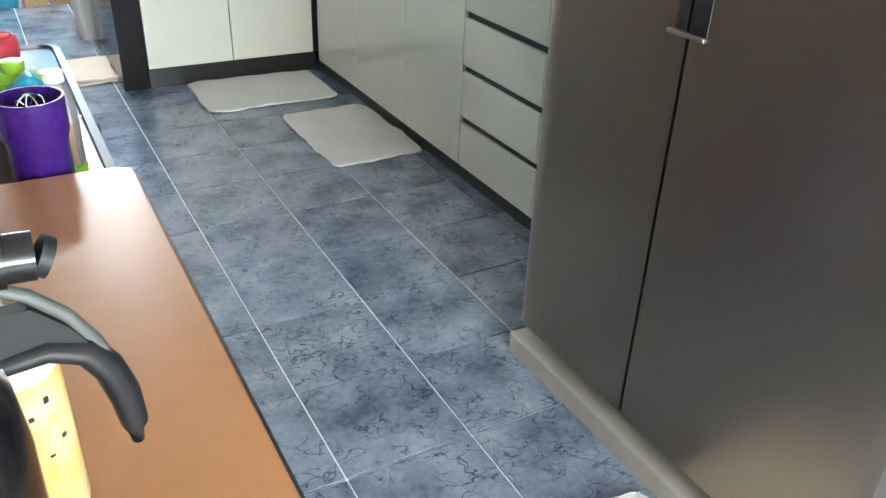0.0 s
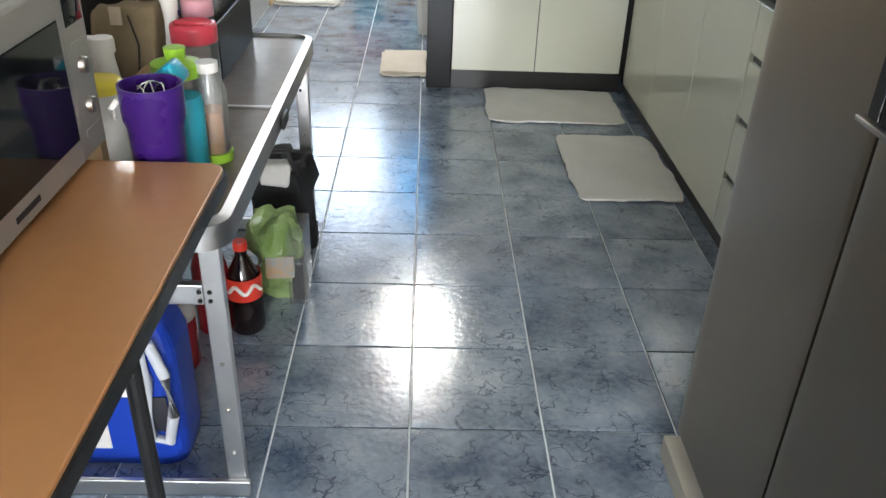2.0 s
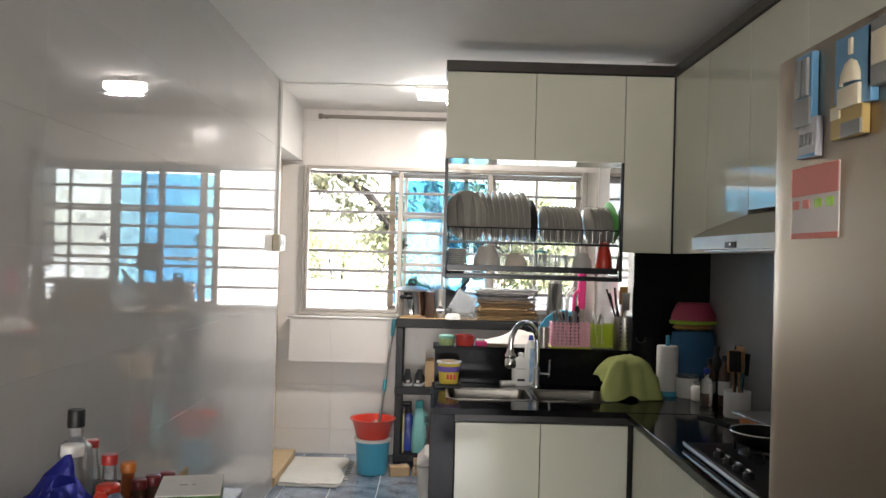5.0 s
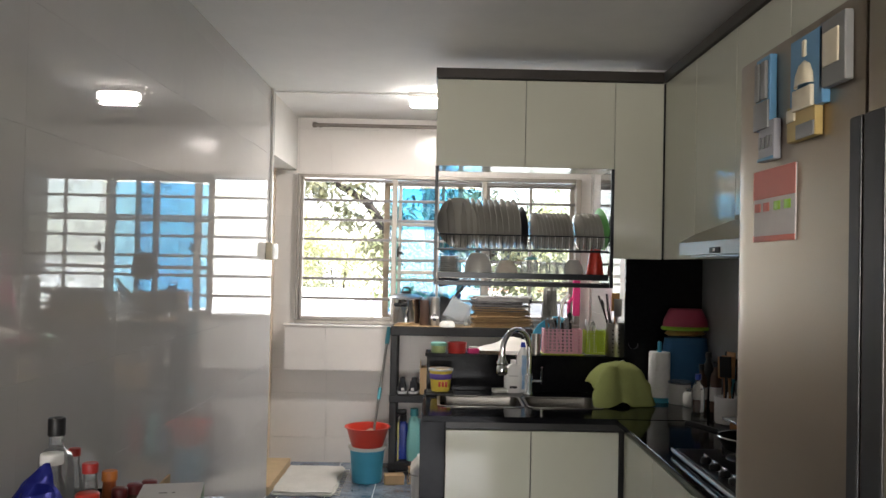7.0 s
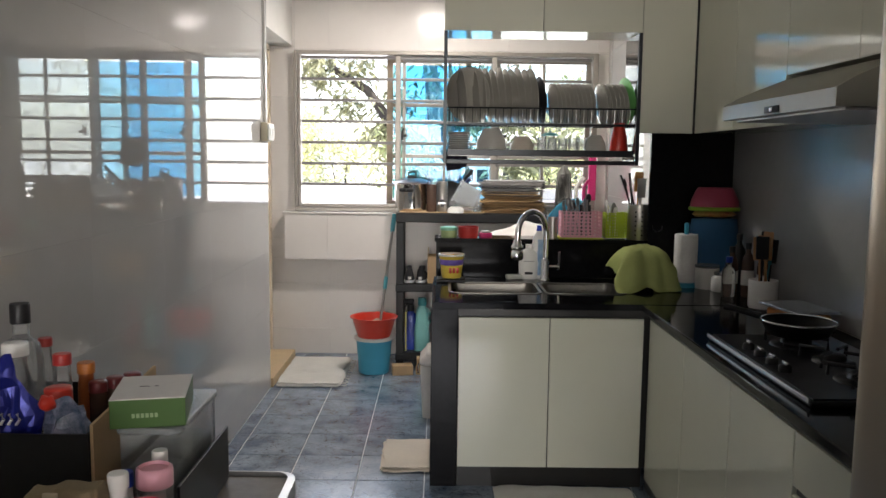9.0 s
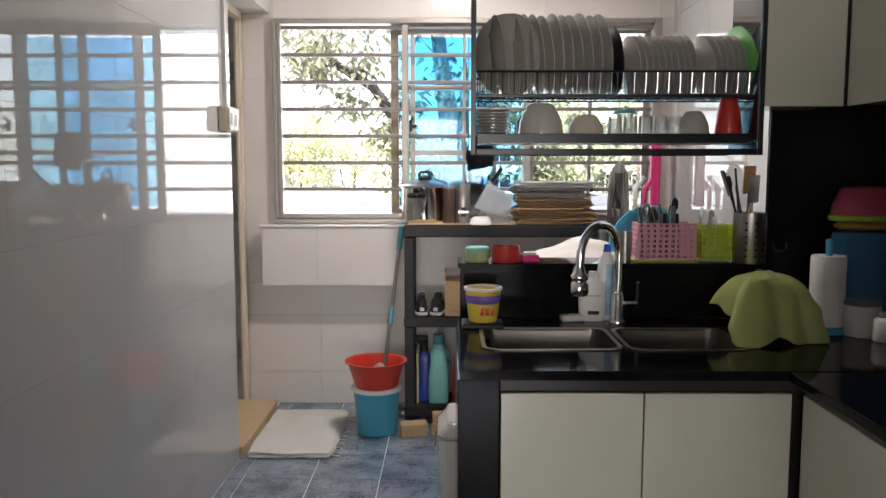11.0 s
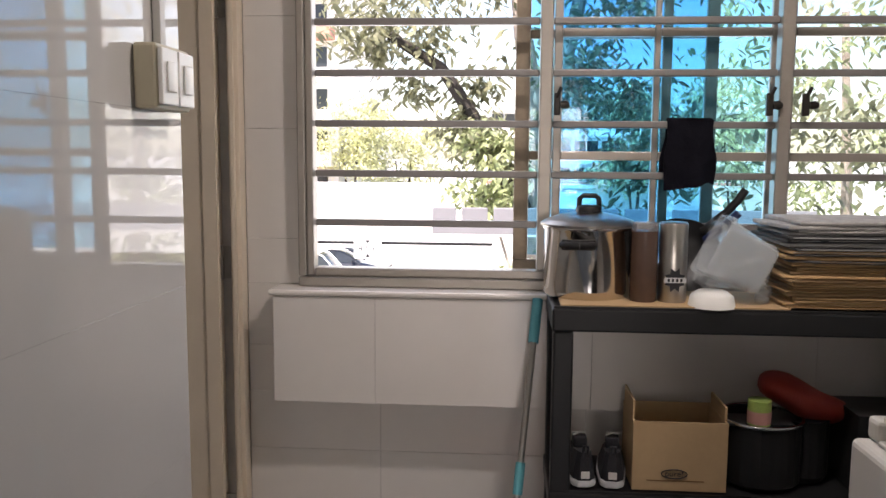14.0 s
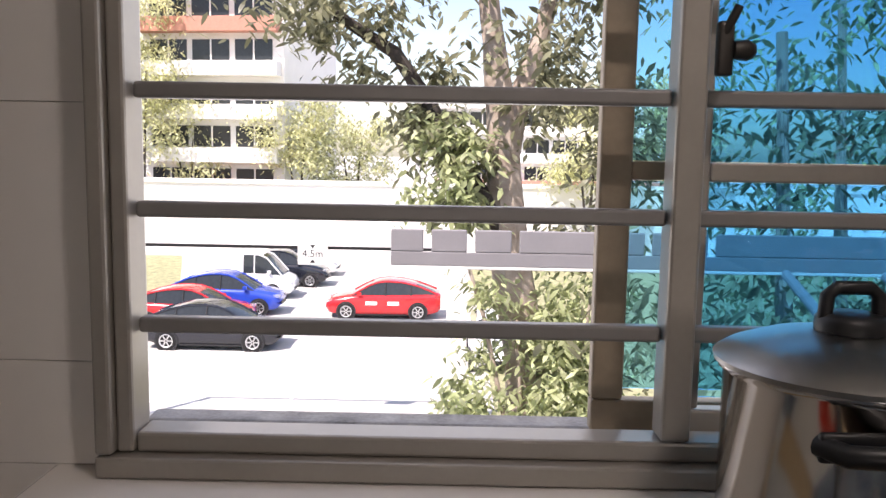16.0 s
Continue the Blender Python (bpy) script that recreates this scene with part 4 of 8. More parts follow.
# middle board: shoes, open carton, black pot, red bag
SHOE = mat("black_mesh_shoe", (0.02, 0.02, 0.024), 0.8, vary=0.3, bump=0.4, bump_scale=200)
sole = [(-0.036, 0.0), (-0.045, 0.09), (-0.04, 0.2), (-0.02, 0.255), (0.015, 0.262), (0.042, 0.22), (0.044, 0.12), (0.034, 0.0), (0.015, -0.02), (-0.02, -0.02)]
for x, t in ((0.345, 4), (0.425, -6)):
    sho = thing("shoe", (x, 6.44, 0.642), "black and navy running shoe with a pale sole, heel out", "shoe", group="pair of running shoes", turn=t)
    part("sole", prism(sole, 0.001, 0.022, 0.006), mat("pale_foam_sole", (0.55, 0.55, 0.56), 0.7) if t > 0 else bpy.data.materials["pale_foam_sole"], sho)
    up_ = prism([(a * 0.92, c * 0.96 + 0.003) for a, c in sole], 0.0225, 0.10, 0.0)
    for v in up_.verts:
        if v.co.z > 0.05:
            k = max(0.0, min(1.0, v.co.y / 0.26))
            v.co.z = 0.105 - 0.06 * k
            v.co.x *= 0.62
    part("upper", up_, SHOE, sho)
    part("tongue", box(-0.02, 0.02, 0.07, 0.12, 0.085, 0.12, 0.006), SHOE, sho)
    part("heel_tab", tube([(-0.008, -0.012, 0.09), (-0.006, -0.018, 0.125), (0.006, -0.018, 0.125), (0.008, -0.012, 0.09)], 0.004), SHOE, sho)
    part("lace", tube([(-0.02, 0.09, 0.121), (0.0, 0.1, 0.126), (0.02, 0.11, 0.121), (-0.015, 0.13, 0.115)], 0.003, 6), WHITE_PLASTIC, sho)
    part("side_patch", box(-0.012, 0.012, -0.0215, -0.018, 0.03, 0.05), PAPER, sho)
cb = carton((0.478, 6.425, 0.643), 0.262, 0.2, 0.20, CARD, "small open brown cardboard carton with printed mark", name="carton")
part("flap", box(0, 0.006, 0.02, 0.18, 0.2005, 0.255), CARD, cb)
part("flap", box(0.256, 0.262, 0.02, 0.18, 0.2005, 0.24), CARD, cb)
mk = part("printed_mark", tube([(0.117 + 0.036 * math.cos(radians(a)), -0.0022, 0.05 + 0.013 * math.sin(radians(a))) for a in range(0, 360, 20)], 0.0016, 6, closed=True), INK, cb)
part("printed_line", box(0.04, 0.2, -0.0012, -0.0002, 0.028, 0.031), mat("faded_brown_ink", (0.20, 0.11, 0.05), 0.8), cb)
writing("pure!", 0.024, INK, cb, pose(0.117, -0.0015, 0.05, 90, 0, 0))
bp = vessel("cooking_pot", (0.86, 6.55, 0.642), [(0, 0), (0.11, 0), (0.12, 0.012), (0.12, 0.18), (0.124, 0.184), (0.116, 0.184), (0.112, 0.02), (0, 0.015)], BLACK_PLASTIC, "large black cooking pot with a steel rim", "pot")
part("rim", tube([(0.121 * math.cos(radians(a)), 0.121 * math.sin(radians(a)), 0.188) for a in range(0, 360, 15)], 0.005, 8, closed=True), CHROME, bp)
tin = vessel("spice_tin", (0.835, 6.47, 0.835), [(0, 0), (0.032, 0), (0.032, 0.07), (0, 0.07)], mat("green_printed_tin", (0.30, 0.42, 0.10), 0.4, vary=0.2, scale=20), "small green and pink printed tin on the pot", "tin")
tin.location.z = 0.8325 * U
part("lower_band", lathe([(0.0325, 0.004), (0.0328, 0.006), (0.0328, 0.038), (0.0325, 0.04)], 24), mat("dusty_pink_print", (0.50, 0.25, 0.22), 0.5), tin)
part("support_board", box(-0.1, 0.1, -0.005, 0.09, -0.007, -0.0005), BLACK_PLASTIC, tin)
rb = thing("red_bag", (0.99, 6.58, 0.642), "crumpled red plastic bag on the pots", "bag")
sb = bmesh.new()
bmesh.ops.create_icosphere(sb, subdivisions=3, radius=0.1)
sb.transform(Matrix.Translation((0, 0, 0.235)) @ Matrix.Rotation(radians(28), 4, "Y") @ Matrix.Diagonal((1.35, 0.8, 0.55, 1)))
part("bag", rough_sheet(sb, 0.022, 9), pick("dull_red_plastic", (0.36, 0.045, 0.03), 0.5), rb)
part("pot_below", lathe([(0, 0), (0.07, 0), (0.08, 0.02), (0.08, 0.185), (0, 0.185)], 20), BLACK_PLASTIC, rb)
dk = carton((1.10, 6.45, 0.642), 0.16, 0.2, 0.22, BLACK_PLASTIC, "dark box at the end of the shelf", "box", open_top=False, name="dark_box")
part("paper_tag", box(0.03, 0.07, -0.002, -0.0004, 0.1, 0.15), PAPER, dk)

# bottom board: cleaning bottles
def jug(at, s, body_mat, cap_mat, label, name="detergent_bottle", turn=0, w=0.052, h=0.36):
    """A detergent bottle with a moulded grip and a screw cap."""
    t = thing(name, at, label, "bottle", turn=turn)
    b = prism(rounded(-w, w, -0.038, 0.038, 0.03, 5), 0, h * 0.86)
    bmesh.ops.subdivide_edges(b, edges=[e for e in b.edges if abs(e.verts[0].co.z - e.verts[1].co.z) > 0.1], cuts=9)
    for v in b.verts:
        k = v.co.z / (h * 0.86)
        f = 1.0 - 0.16 * max(0, min(1, (k - 0.45) / 0.2)) - 0.42 * max(0, (k - 0.86) / 0.14)
        if k < 0.04:
            f = 0.94
        v.co.x *= f
        v.co.y *= f
    b.transform(Matrix.Diagonal((s, s, s, 1)))
    part("body", b, body_mat, t)
    part("grip", tube([(w * 0.75 * s, 0, h * 0.48 * s), (w * 1.05 * s, 0, h * 0.55 * s), (w * 1.0 * s, 0, h * 0.7 * s), (w * 0.55 * s, 0, h * 0.8 * s)], 0.010 * s), body_mat, t)
    part("cap", lathe([(0, h * 0.86 * s), (0.03 * s, h * 0.86 * s), (0.028 * s, h * s), (0, h * s)], 18), cap_mat, t)
    return t


DTEAL = pick("dark_teal_plastic", (0.05, 0.30, 0.32), 0.35)
DRED = pick("dark_red_plastic", (0.45, 0.035, 0.03), 0.35)
jug((0.44, 6.48, 0.122), 1.12, TEAL, DTEAL, "tall pale teal detergent bottle with a teal cap")
jug((0.575, 6.48, 0.122), 1.06, DRED, DRED, "tall red cleaner bottle with a red cap", turn=30)
sp = jug((0.352, 6.53, 0.122), 0.95, NAVY, BLACK_PLASTIC, "dark blue trigger spray bottle", "spray_bottle")
part("trigger_head", box(-0.05, 0.025, -0.016, 0.016, 0.345, 0.385, 0.008), BLACK_PLASTIC, sp)
part("trigger", tube([(-0.03, 0, 0.345), (-0.045, 0, 0.32), (-0.04, 0, 0.30)], 0.005), BLACK_PLASTIC, sp)
ys = thing("yellow_board", (0.312, 6.44, 0.122), "thin yellow plastic board standing upright", "board")
part("board", box(0, 0.012, 0, 0.1, 0, 0.30, 0.003), pick("pale_yellow_plastic", (0.62, 0.55, 0.20), 0.5), ys)
wb_ = thing("white_board", (0.655, 6.44, 0.122), "thin pale board standing upright", "board")
part("board", box(0, 0.01, 0, 0.15, 0, 0.40, 0.002), WHITE_PLASTIC, wb_)
for i, (x, y, w, d, h, t) in enumerate(((0.235, 6.18, 0.15, 0.09, 0.075, 8), (0.40, 6.22, 0.14, 0.09, 0.07, -6), (0.41, 6.23, 0.13, 0.08, 0.05, 4))):
    bk = thing("wood_block", (x, y, 0.0 if i < 2 else 0.0705), "rough brown wooden block on the floor", "wood block", group="blocks under the shelf", turn=t)
    part("block", rough_sheet(box(0, w, 0, d, 0.001, h, 0.006), 0.002, 20), CARD, bk)

# bucket, basin, rag, mop
bucket = thing("bucket", (0.092, 6.30, 0), "sky blue plastic bucket with a white rim", "bucket")
part("body", lathe([(0, 0.002), (0.108, 0.002), (0.112, 0.01), (0.13, 0.245), (0.124, 0.245), (0.107, 0.012), (0, 0.01)], 36), BLUE, bucket)
part("rim", lathe([(0.122, 0.246), (0.142, 0.248), (0.145, 0.262), (0.138, 0.272), (0.122, 0.272)], 36), WHITE_PLASTIC, bucket)
basin = thing("basin", (0.092, 6.28, 0.2725), "bright red plastic basin on the bucket", "basin")
part("body", lathe([(0, 0.0), (0.115, 0.0), (0.12, 0.008), (0.158, 0.135), (0.174, 0.142), (0.175, 0.148), (0.155, 0.146), (0.114, 0.014), (0, 0.01)], 40), RED, basin)
rag = thing("rag", (0.092, 6.28, 0.29), "crumpled pale beige rag in the basin", "rag")
part("cloth", cloth(-0.085, 0.085, -0.08, 0.08, lambda x, y: 0.055 + 0.045 * math.exp(-((x - 0.02) ** 2 + y * y) / 0.002) - 0.02 * abs(x) / 0.09, 0.012, 20, 3.0, 0.03, 22), mat("beige_rag", (0.48, 0.40, 0.32), 0.95, bump=0.5, bump_scale=200), rag)
mop = thing("mop", (0.155, 6.46, 0.0), "steel mop pole with turquoise grips leaning on the ledge", "mop")
P0, P1 = Vector((-0.032, -0.10, 0.28)), Vector((0.060, 0.255, 1.135))
at_ = lambda k: tuple(P0 + (P1 - P0) * k)
part("pole", tube([at_(-0.31), at_(0.86)], 0.0105, 12), STEEL, mop)
TURQ = pick("turquoise_rubber", (0.10, 0.38, 0.44), 0.5)
part("grip", tube([at_(0.85), at_(1.0)], 0.017, 12), TURQ, mop)
part("joint_grip", tube([at_(0.36), at_(0.46)], 0.015, 12), TURQ, mop)
part("head", box(-0.10, 0.01, -0.235, -0.18, 0.0005, 0.02, 0.005), BLACK_PLASTIC, mop)

# washing machine behind the ledge, under a cloth
wm_ = thing("washing_machine", (0.84, 5.235, 0), "white front-loading washing machine facing the passage", "washing machine")
GREYWHITE = mat("greyish_white_enamel", (0.56, 0.54, 0.50), 0.3, vary=0.04)
part("body", box(0, 0.66, 0, 0.66, 0.012, 1.0, 0.015, 3), GREYWHITE, wm_)
part("lid", box(0.03, 0.63, 0.06, 0.6, 1.0005, 1.012, 0.004), GREYWHITE, wm_)
part("panel", box(0.03, 0.63, 0.605, 0.655, 1.0005, 1.05, 0.01), GREYWHITE, wm_)
bin_ = thing("waste_bin", (0.455, 5.19, 0), "cream plastic waste bin with a rounded swing lid", "waste bin")
bb = prism(rounded(0.0, 0.17, 0.0, 0.32, 0.04), 0.002, 0.33)
for v in bb.verts:
    if v.co.z < 0.1:
        v.co.x = 0.085 + (v.co.x - 0.085) * 0.82
        v.co.y = 0.18 + (v.co.y - 0.18) * 0.86
part("body", bb, GREYWHITE, bin_)
lb_ = prism(rounded(-0.004, 0.174, -0.004, 0.324, 0.045), 0.3305, 0.41, 0.02)
for v in lb_.verts:
    if v.co.z > 0.38:
        v.co.x = 0.095 + (v.co.x - 0.085) * 0.7
part("lid", lb_, GREYWHITE, bin_)
part("bar", tube([(-0.012, 0.06, 0.28), (-0.018, 0.16, 0.28), (-0.012, 0.26, 0.28)], 0.006), CHROME, bin_)
cv = thing("white_cloth", (1.12, 5.5, 1.0125), "white cotton cloth heaped over the washing machine", "cloth")
part("sheet", cloth(-0.26, 0.20, -0.26, 0.3, lambda x, y: 0.05 + 0.11 * math.exp(-((x + 0.0) ** 2 / 0.05 + y * y / 0.05)), 0.01, 30, 1.0, 0.03, 5), mat("white_cotton", (0.74, 0.70, 0.64), 0.9, vary=0.04, bump=0.3, bump_scale=90), cv)
part("padding", box(-0.2, 0.14, -0.2, 0.24, 0, 0.05, 0.02), MAT_WHITE, cv)
bb_ = thing("blue_basin", (1.40, 5.40, 1.0125), "sky blue plastic basin tipped on its side", "basin")
part("body", lathe([(0, 0), (0.09, 0), (0.15, 0.1), (0.158, 0.104), (0.15, 0.108), (0.085, 0.012), (0, 0.01)], 32, m=Matrix.Translation((0, 0, 0.135)) @ Matrix.Rotation(radians(-52), 4, "Y") @ Matrix.Rotation(radians(40), 4, "X")), BLUE, bb_)
part("base_box", box(-0.1, 0.1, -0.08, 0.08, -0.011, 0.03, 0.01), pick("pale_yellow_tub", (0.60, 0.64, 0.32), 0.5), bb_)

# things hung by the window
mp = thing("string_mop", (1.52, 6.70, 1.0), "grey string mop head hung upside down by the window", "mop")
for i in range(26):
    a = 2 * math.pi * i / 26
    r = 0.05 + 0.012 * math.sin(i * 5.0)
    part("strand", tube([(0.01 * math.cos(a), 0.01 * math.sin(a), 0.52), (r * 0.8 * math.cos(a), r * 0.6 * math.sin(a), 0.46), (r * math.cos(a), r * 0.7 * math.sin(a), 0.25), (r * 0.9 * math.cos(a + 0.2), r * 0.7 * math.sin(a), 0.06 + 0.03 * math.sin(i * 3))], 0.011, 6), mat("grey_cotton_strand", (0.24, 0.235, 0.22), 0.95, bump=0.8, bump_scale=150) if i == 0 else bpy.data.materials["grey_cotton_strand"], mp)
part("hook", tube([(0, 0, 0.52), (0, 0.06, 0.56), (0, 0.125, 0.55)], 0.006), STEEL, mp)
pk = thing("pink_brush", (1.73, 6.68, 0.92), "magenta long-handled brush hung by the window", "brush")
part("head", box(-0.03, 0.03, -0.02, 0.02, 0.34, 0.78, 0.012), MAGENTA, pk)
part("handle", tube([(-0.07, 0, 0.02), (-0.06, 0, 0.45), (-0.02, 0, 0.5)], 0.014), MAGENTA, pk)
part("white_handle", tube([(-0.12, 0.01, 0.05), (-0.115, 0.01, 0.45), (-0.06, 0.01, 0.52)], 0.016), WHITE_PLASTIC, pk)
part("hook", tube([(0, 0.02, 0.74), (0, 0.15, 0.76)], 0.005), STEEL, pk)
pb = thing("plastic_bag", (1.35, 6.66, 1.03), "thin white plastic bag hanging from the grille", "plastic bag")
part("bag", rough_sheet(lathe([(0, 0), (0.05, 0.01), (0.06, 0.06), (0.035, 0.16), (0.012, 0.22), (0.004, 0.25)], 20), 0.016, 14), MILKY, pb)
part("loop", tube([(0, 0, 0.24), (-0.01, 0.06, 0.35), (-0.005, 0.17, 0.495), (0.005, 0.19, 0.50)], 0.004, 8), STEEL, pb)
cl_ = thing("dark_cloth", (0.69, 6.834, 1.53), "black rag hung over a grille bar", "rag")
CLR = mat("black_cotton", (0.008, 0.008, 0.012), 0.95, vary=0.3, bump=0.4, bump_scale=150, spec=0.08)
for name, y, low, tilt, seed in (("front_fold", -0.010, -0.045, 0.10, 4.0), ("back_fold", 0.046, -0.015, -0.06, 6.0)):
    hb = cloth(-0.078, 0.078, low, 0.172, lambda x, y: 0.006 * math.sin(x * 70) * (0.172 - y) / 0.2, 0.006, 22, seed, 0.012, 14)
    for v in hb.verts:
        v.co.y += tilt * v.co.x * (1 if v.co.y < 0.06 else 0) + 0.010 * noise.noise(Vector((v.co.x * 25, 0, seed))) * (v.co.y < 0.02)
        v.co.x *= 1 - 0.10 * max(0.0, v.co.y - 0.05) / 0.12 + 0.03 * math.sin(v.co.y * 40)
    hb.transform(Matrix(((1, 0, 0, 0), (0, 0, -1, y), (0, 1, 0, 0), (0, 0, 0, 1))))
    part(name, hb, CLR, cl_)
part("top_fold", rough_sheet(box(-0.068, 0.068, -0.014, 0.05, 0.158, 0.176, 0.008, 3), 0.005, 25), CLR, cl_)
pl = thing("padlock", (1.37, 6.815, 1.345), "small black padlock on the grille", "padlock")
part("case", box(-0.014, 0.014, -0.01, 0.01, 0, 0.06, 0.004), BLACK_PLASTIC, pl)
part("shackle", tube([(-0.009, 0.0, 0.058), (-0.009, 0.02, 0.085), (0, 0.024, 0.094), (0.009, 0.02, 0.085), (0.009, 0.0, 0.058)], 0.004, 8), CHROME, pl)

# ---- on the ledge over the sink ----
LZ = 1.1225
ab = thing("air_freshener", (0.615, 5.06, LZ), "round green gel air freshener with a pierced lid", "air freshener")
part("tub", lathe([(0, 0), (0.042, 0), (0.046, 0.005), (0.046, 0.042), (0, 0.042)], 28), mat("pale_green_gel", (0.36, 0.46, 0.22), 0.3, vary=0.25, scale=30), ab)
part("lid", lathe([(0, 0.0425), (0.049, 0.0425), (0.049, 0.056), (0.043, 0.062), (0, 0.06)], 28), pick("mint_plastic", (0.22, 0.52, 0.40), 0.4), ab)
rbx = vessel("red_tin", (0.728, 5.065, LZ), [(0, 0), (0.054, 0), (0.058, 0.008), (0.058, 0.064), (0.054, 0.064), (0.052, 0.012), (0, 0.008)], DRED, "round dark red open tin of scraps", "tin")
part("scraps", rough_sheet(lathe([(0, 0.045), (0.03, 0.045), (0.05, 0.035), (0.05, 0.012), (0, 0.0095)], 16), 0.008, 40), BROWN, rbx)
so = thing("soap_box", (0.825, 5.055, LZ), "small pink and white soap box", "soap box", turn=14)
part("base", box(-0.035, 0.035, -0.022, 0.022, 0, 0.03, 0.006), MAGENTA, so)
part("soap", box(-0.026, 0.026, -0.016, 0.016, 0.0302, 0.042, 0.006), WHITE_PLASTIC, so)
cupx = vessel("steel_cup", (1.215, 5.10, LZ), [(0, 0), (0.026, 0), (0.03, 0.12), (0.028, 0.12), (0.025, 0.006), (0, 0.004)], STEEL, "tall steel cup on the ledge", "cup")


def basket(at, w, d, h, material, label, rows, cols, tray=None, round_=False):
    """A pierced plastic cutlery basket: bars between square holes, real openings."""
    t = thing("cutlery_basket", at, label, "basket")
    part("floor_plate", box(-w / 2, w / 2, -d / 2, d / 2, 0.006, 0.012, 0.002), material, t)
    for sx, n_, half, depth in ((0, cols, w / 2, d / 2), (1, max(2, int(cols * d / w)), d / 2, w / 2)):
        for s1 in (-1, 1):
            turn_ = Matrix.Rotation(radians(90 if sx else 0), 4, "Z")
            step = 2 * half / n_
            for i in range(n_ + 1):
                x = -half + i * step
                b = box(x - step * 0.22, x + step * 0.22, depth * s1 - 0.002, depth * s1 + 0.002, 0.012, h)
                b.transform(turn_)
                part("bar", b, material, t)
            for r in range(rows + 1):
                zz = 0.012 + (h - 0.012) * r / rows
                b = box(-half, half, depth * s1 - 0.0026, depth * s1 + 0.0026, zz - h / rows * 0.2, min(h, zz + h / rows * 0.2))
                b.transform(turn_)
                part("band", b, material, t)
    if tray:
        part("drip_tray", box(-w / 2 - 0.014, w / 2 + 0.014, -d / 2 - 0.012, d / 2 + 0.012, 0.0002, 0.0055, 0.002), tray, t)
    return t


pkb = basket((1.374, 5.11, LZ), 0.225, 0.10, 0.155, PINK, "pink pierced cutlery basket on a lime tray", 7, 9, pick("lime_tray", (0.52, 0.58, 0.04), 0.4))
grb = basket((1.578, 5.10, LZ), 0.128, 0.10, 0.15, pick("bright_lime_plastic", (0.40, 0.52, 0.02), 0.4), "lime green cutlery basket", 8, 9)
stc = thing("steel_caddy", (1.70, 5.05, LZ), "pierced steel utensil caddy", "utensil caddy")
part("cylinder", lathe([(0, 0), (0.066, 0), (0.068, 0.004), (0.068, 0.20), (0.064, 0.20), (0.063, 0.008), (0, 0.006)], 28), STEEL, stc)
for a in (-60, -90, -120):
    for k in range(6):
        part("hole", lathe([(0, 0), (0.005, 0), (0.005, 0.002), (0, 0.002)], 8, m=Matrix.Translation((0.0682 * math.cos(radians(a)), 0.0682 * math.sin(radians(a)), 0.03 + 0.026 * k)) @ Matrix.Rotation(radians(a + 90), 4, "Z") @ Matrix.Rotation(radians(90), 4, "X")), BLACK_PLASTIC, stc)
ur = random.Random(9)


def utensil(at, kind, lean, turn, material, label, h=0.2, group="utensils on the ledge"):
    """A spoon, fork handle or spatula leaning in its holder."""
    t = thing(kind, at, label, kind, group)
    t.matrix_basis = t.matrix_basis @ pose(0, 0, 0, lean, 0, turn)
    part("handle", tube([(0, 0, 0), (0, 0, h)], 0.0045, 8), material, t)
    if kind == "spoon":
        part("bowl", lathe([(0, -0.03), (0.013, -0.018), (0.017, 0), (0.012, 0.02), (0, 0.028)], 12, m=Matrix.Translation((0, 0, h + 0.02)) @ Matrix.Diagonal((1, 0.35, 1, 1))), material, t)
    elif kind == "spatula":
        part("blade", box(-0.028, 0.028, -0.004, 0.004, h - 0.01, h + 0.1, 0.004), material, t)
    else:
        part("grip", box(-0.009, 0.009, -0.005, 0.005, h - 0.06, h + 0.02, 0.004), material, t)
    return t


DARK_STEEL = mat("dull_cutlery_steel", (0.20, 0.20, 0.20), 0.3, metal=0.9)
for i in range(16):
    utensil((1.285 + 0.15 * i / 15, 5.11 + ur.uniform(-0.03, 0.03), LZ + 0.016), ur.choice(("spoon", "fork", "knife")), ur.uniform(-14, 10), ur.uniform(-180, 180), ur.choice((DARK_STEEL, BLACK_PLASTIC, DARK_STEEL)), "steel or black-handled cutlery in the pink basket", ur.uniform(0.15, 0.2))
for i in range(7):
    utensil((1.52 + 0.065 * i / 6, 5.10, LZ + 0.016), ur.choice(("spoon", "fork")), ur.uniform(-10, 8), ur.uniform(-180, 180), ur.choice((STEEL, WHITE_PLASTIC)), "pale cutlery in the lime basket", ur.uniform(0.14, 0.18))
utensil((1.68, 5.05, LZ + 0.01), "spatula", 3, 20, pick("orange_wood", (0.50, 0.26, 0.08), 0.6), "orange-brown wooden cooking spatula", 0.275)
for i in range(6):
    utensil((1.675 + 0.010 * i, 5.05, LZ + 0.01), ("spatula", "spoon")[i % 2], (-6, 14, 4, -12, 20, 9)[i], (70, -80, 20, 60, -95, -70)[i], (BLACK_PLASTIC, BLACK_PLASTIC, STEEL)[i % 3], "black or steel cooking utensil in the caddy", (0.27, 0.3, 0.24, 0.26, 0.28, 0.3)[i])
hk = thing("hanging_ladle", (1.775, 4.955, 1.17), "steel ladle hung on the black corner wall", "ladle")
part("handle", tube([(0, 0, 0.05), (0.004, -0.002, 0.2), (0.0, 0.004, 0.29)], 0.004, 8), DARK_STEEL, hk)
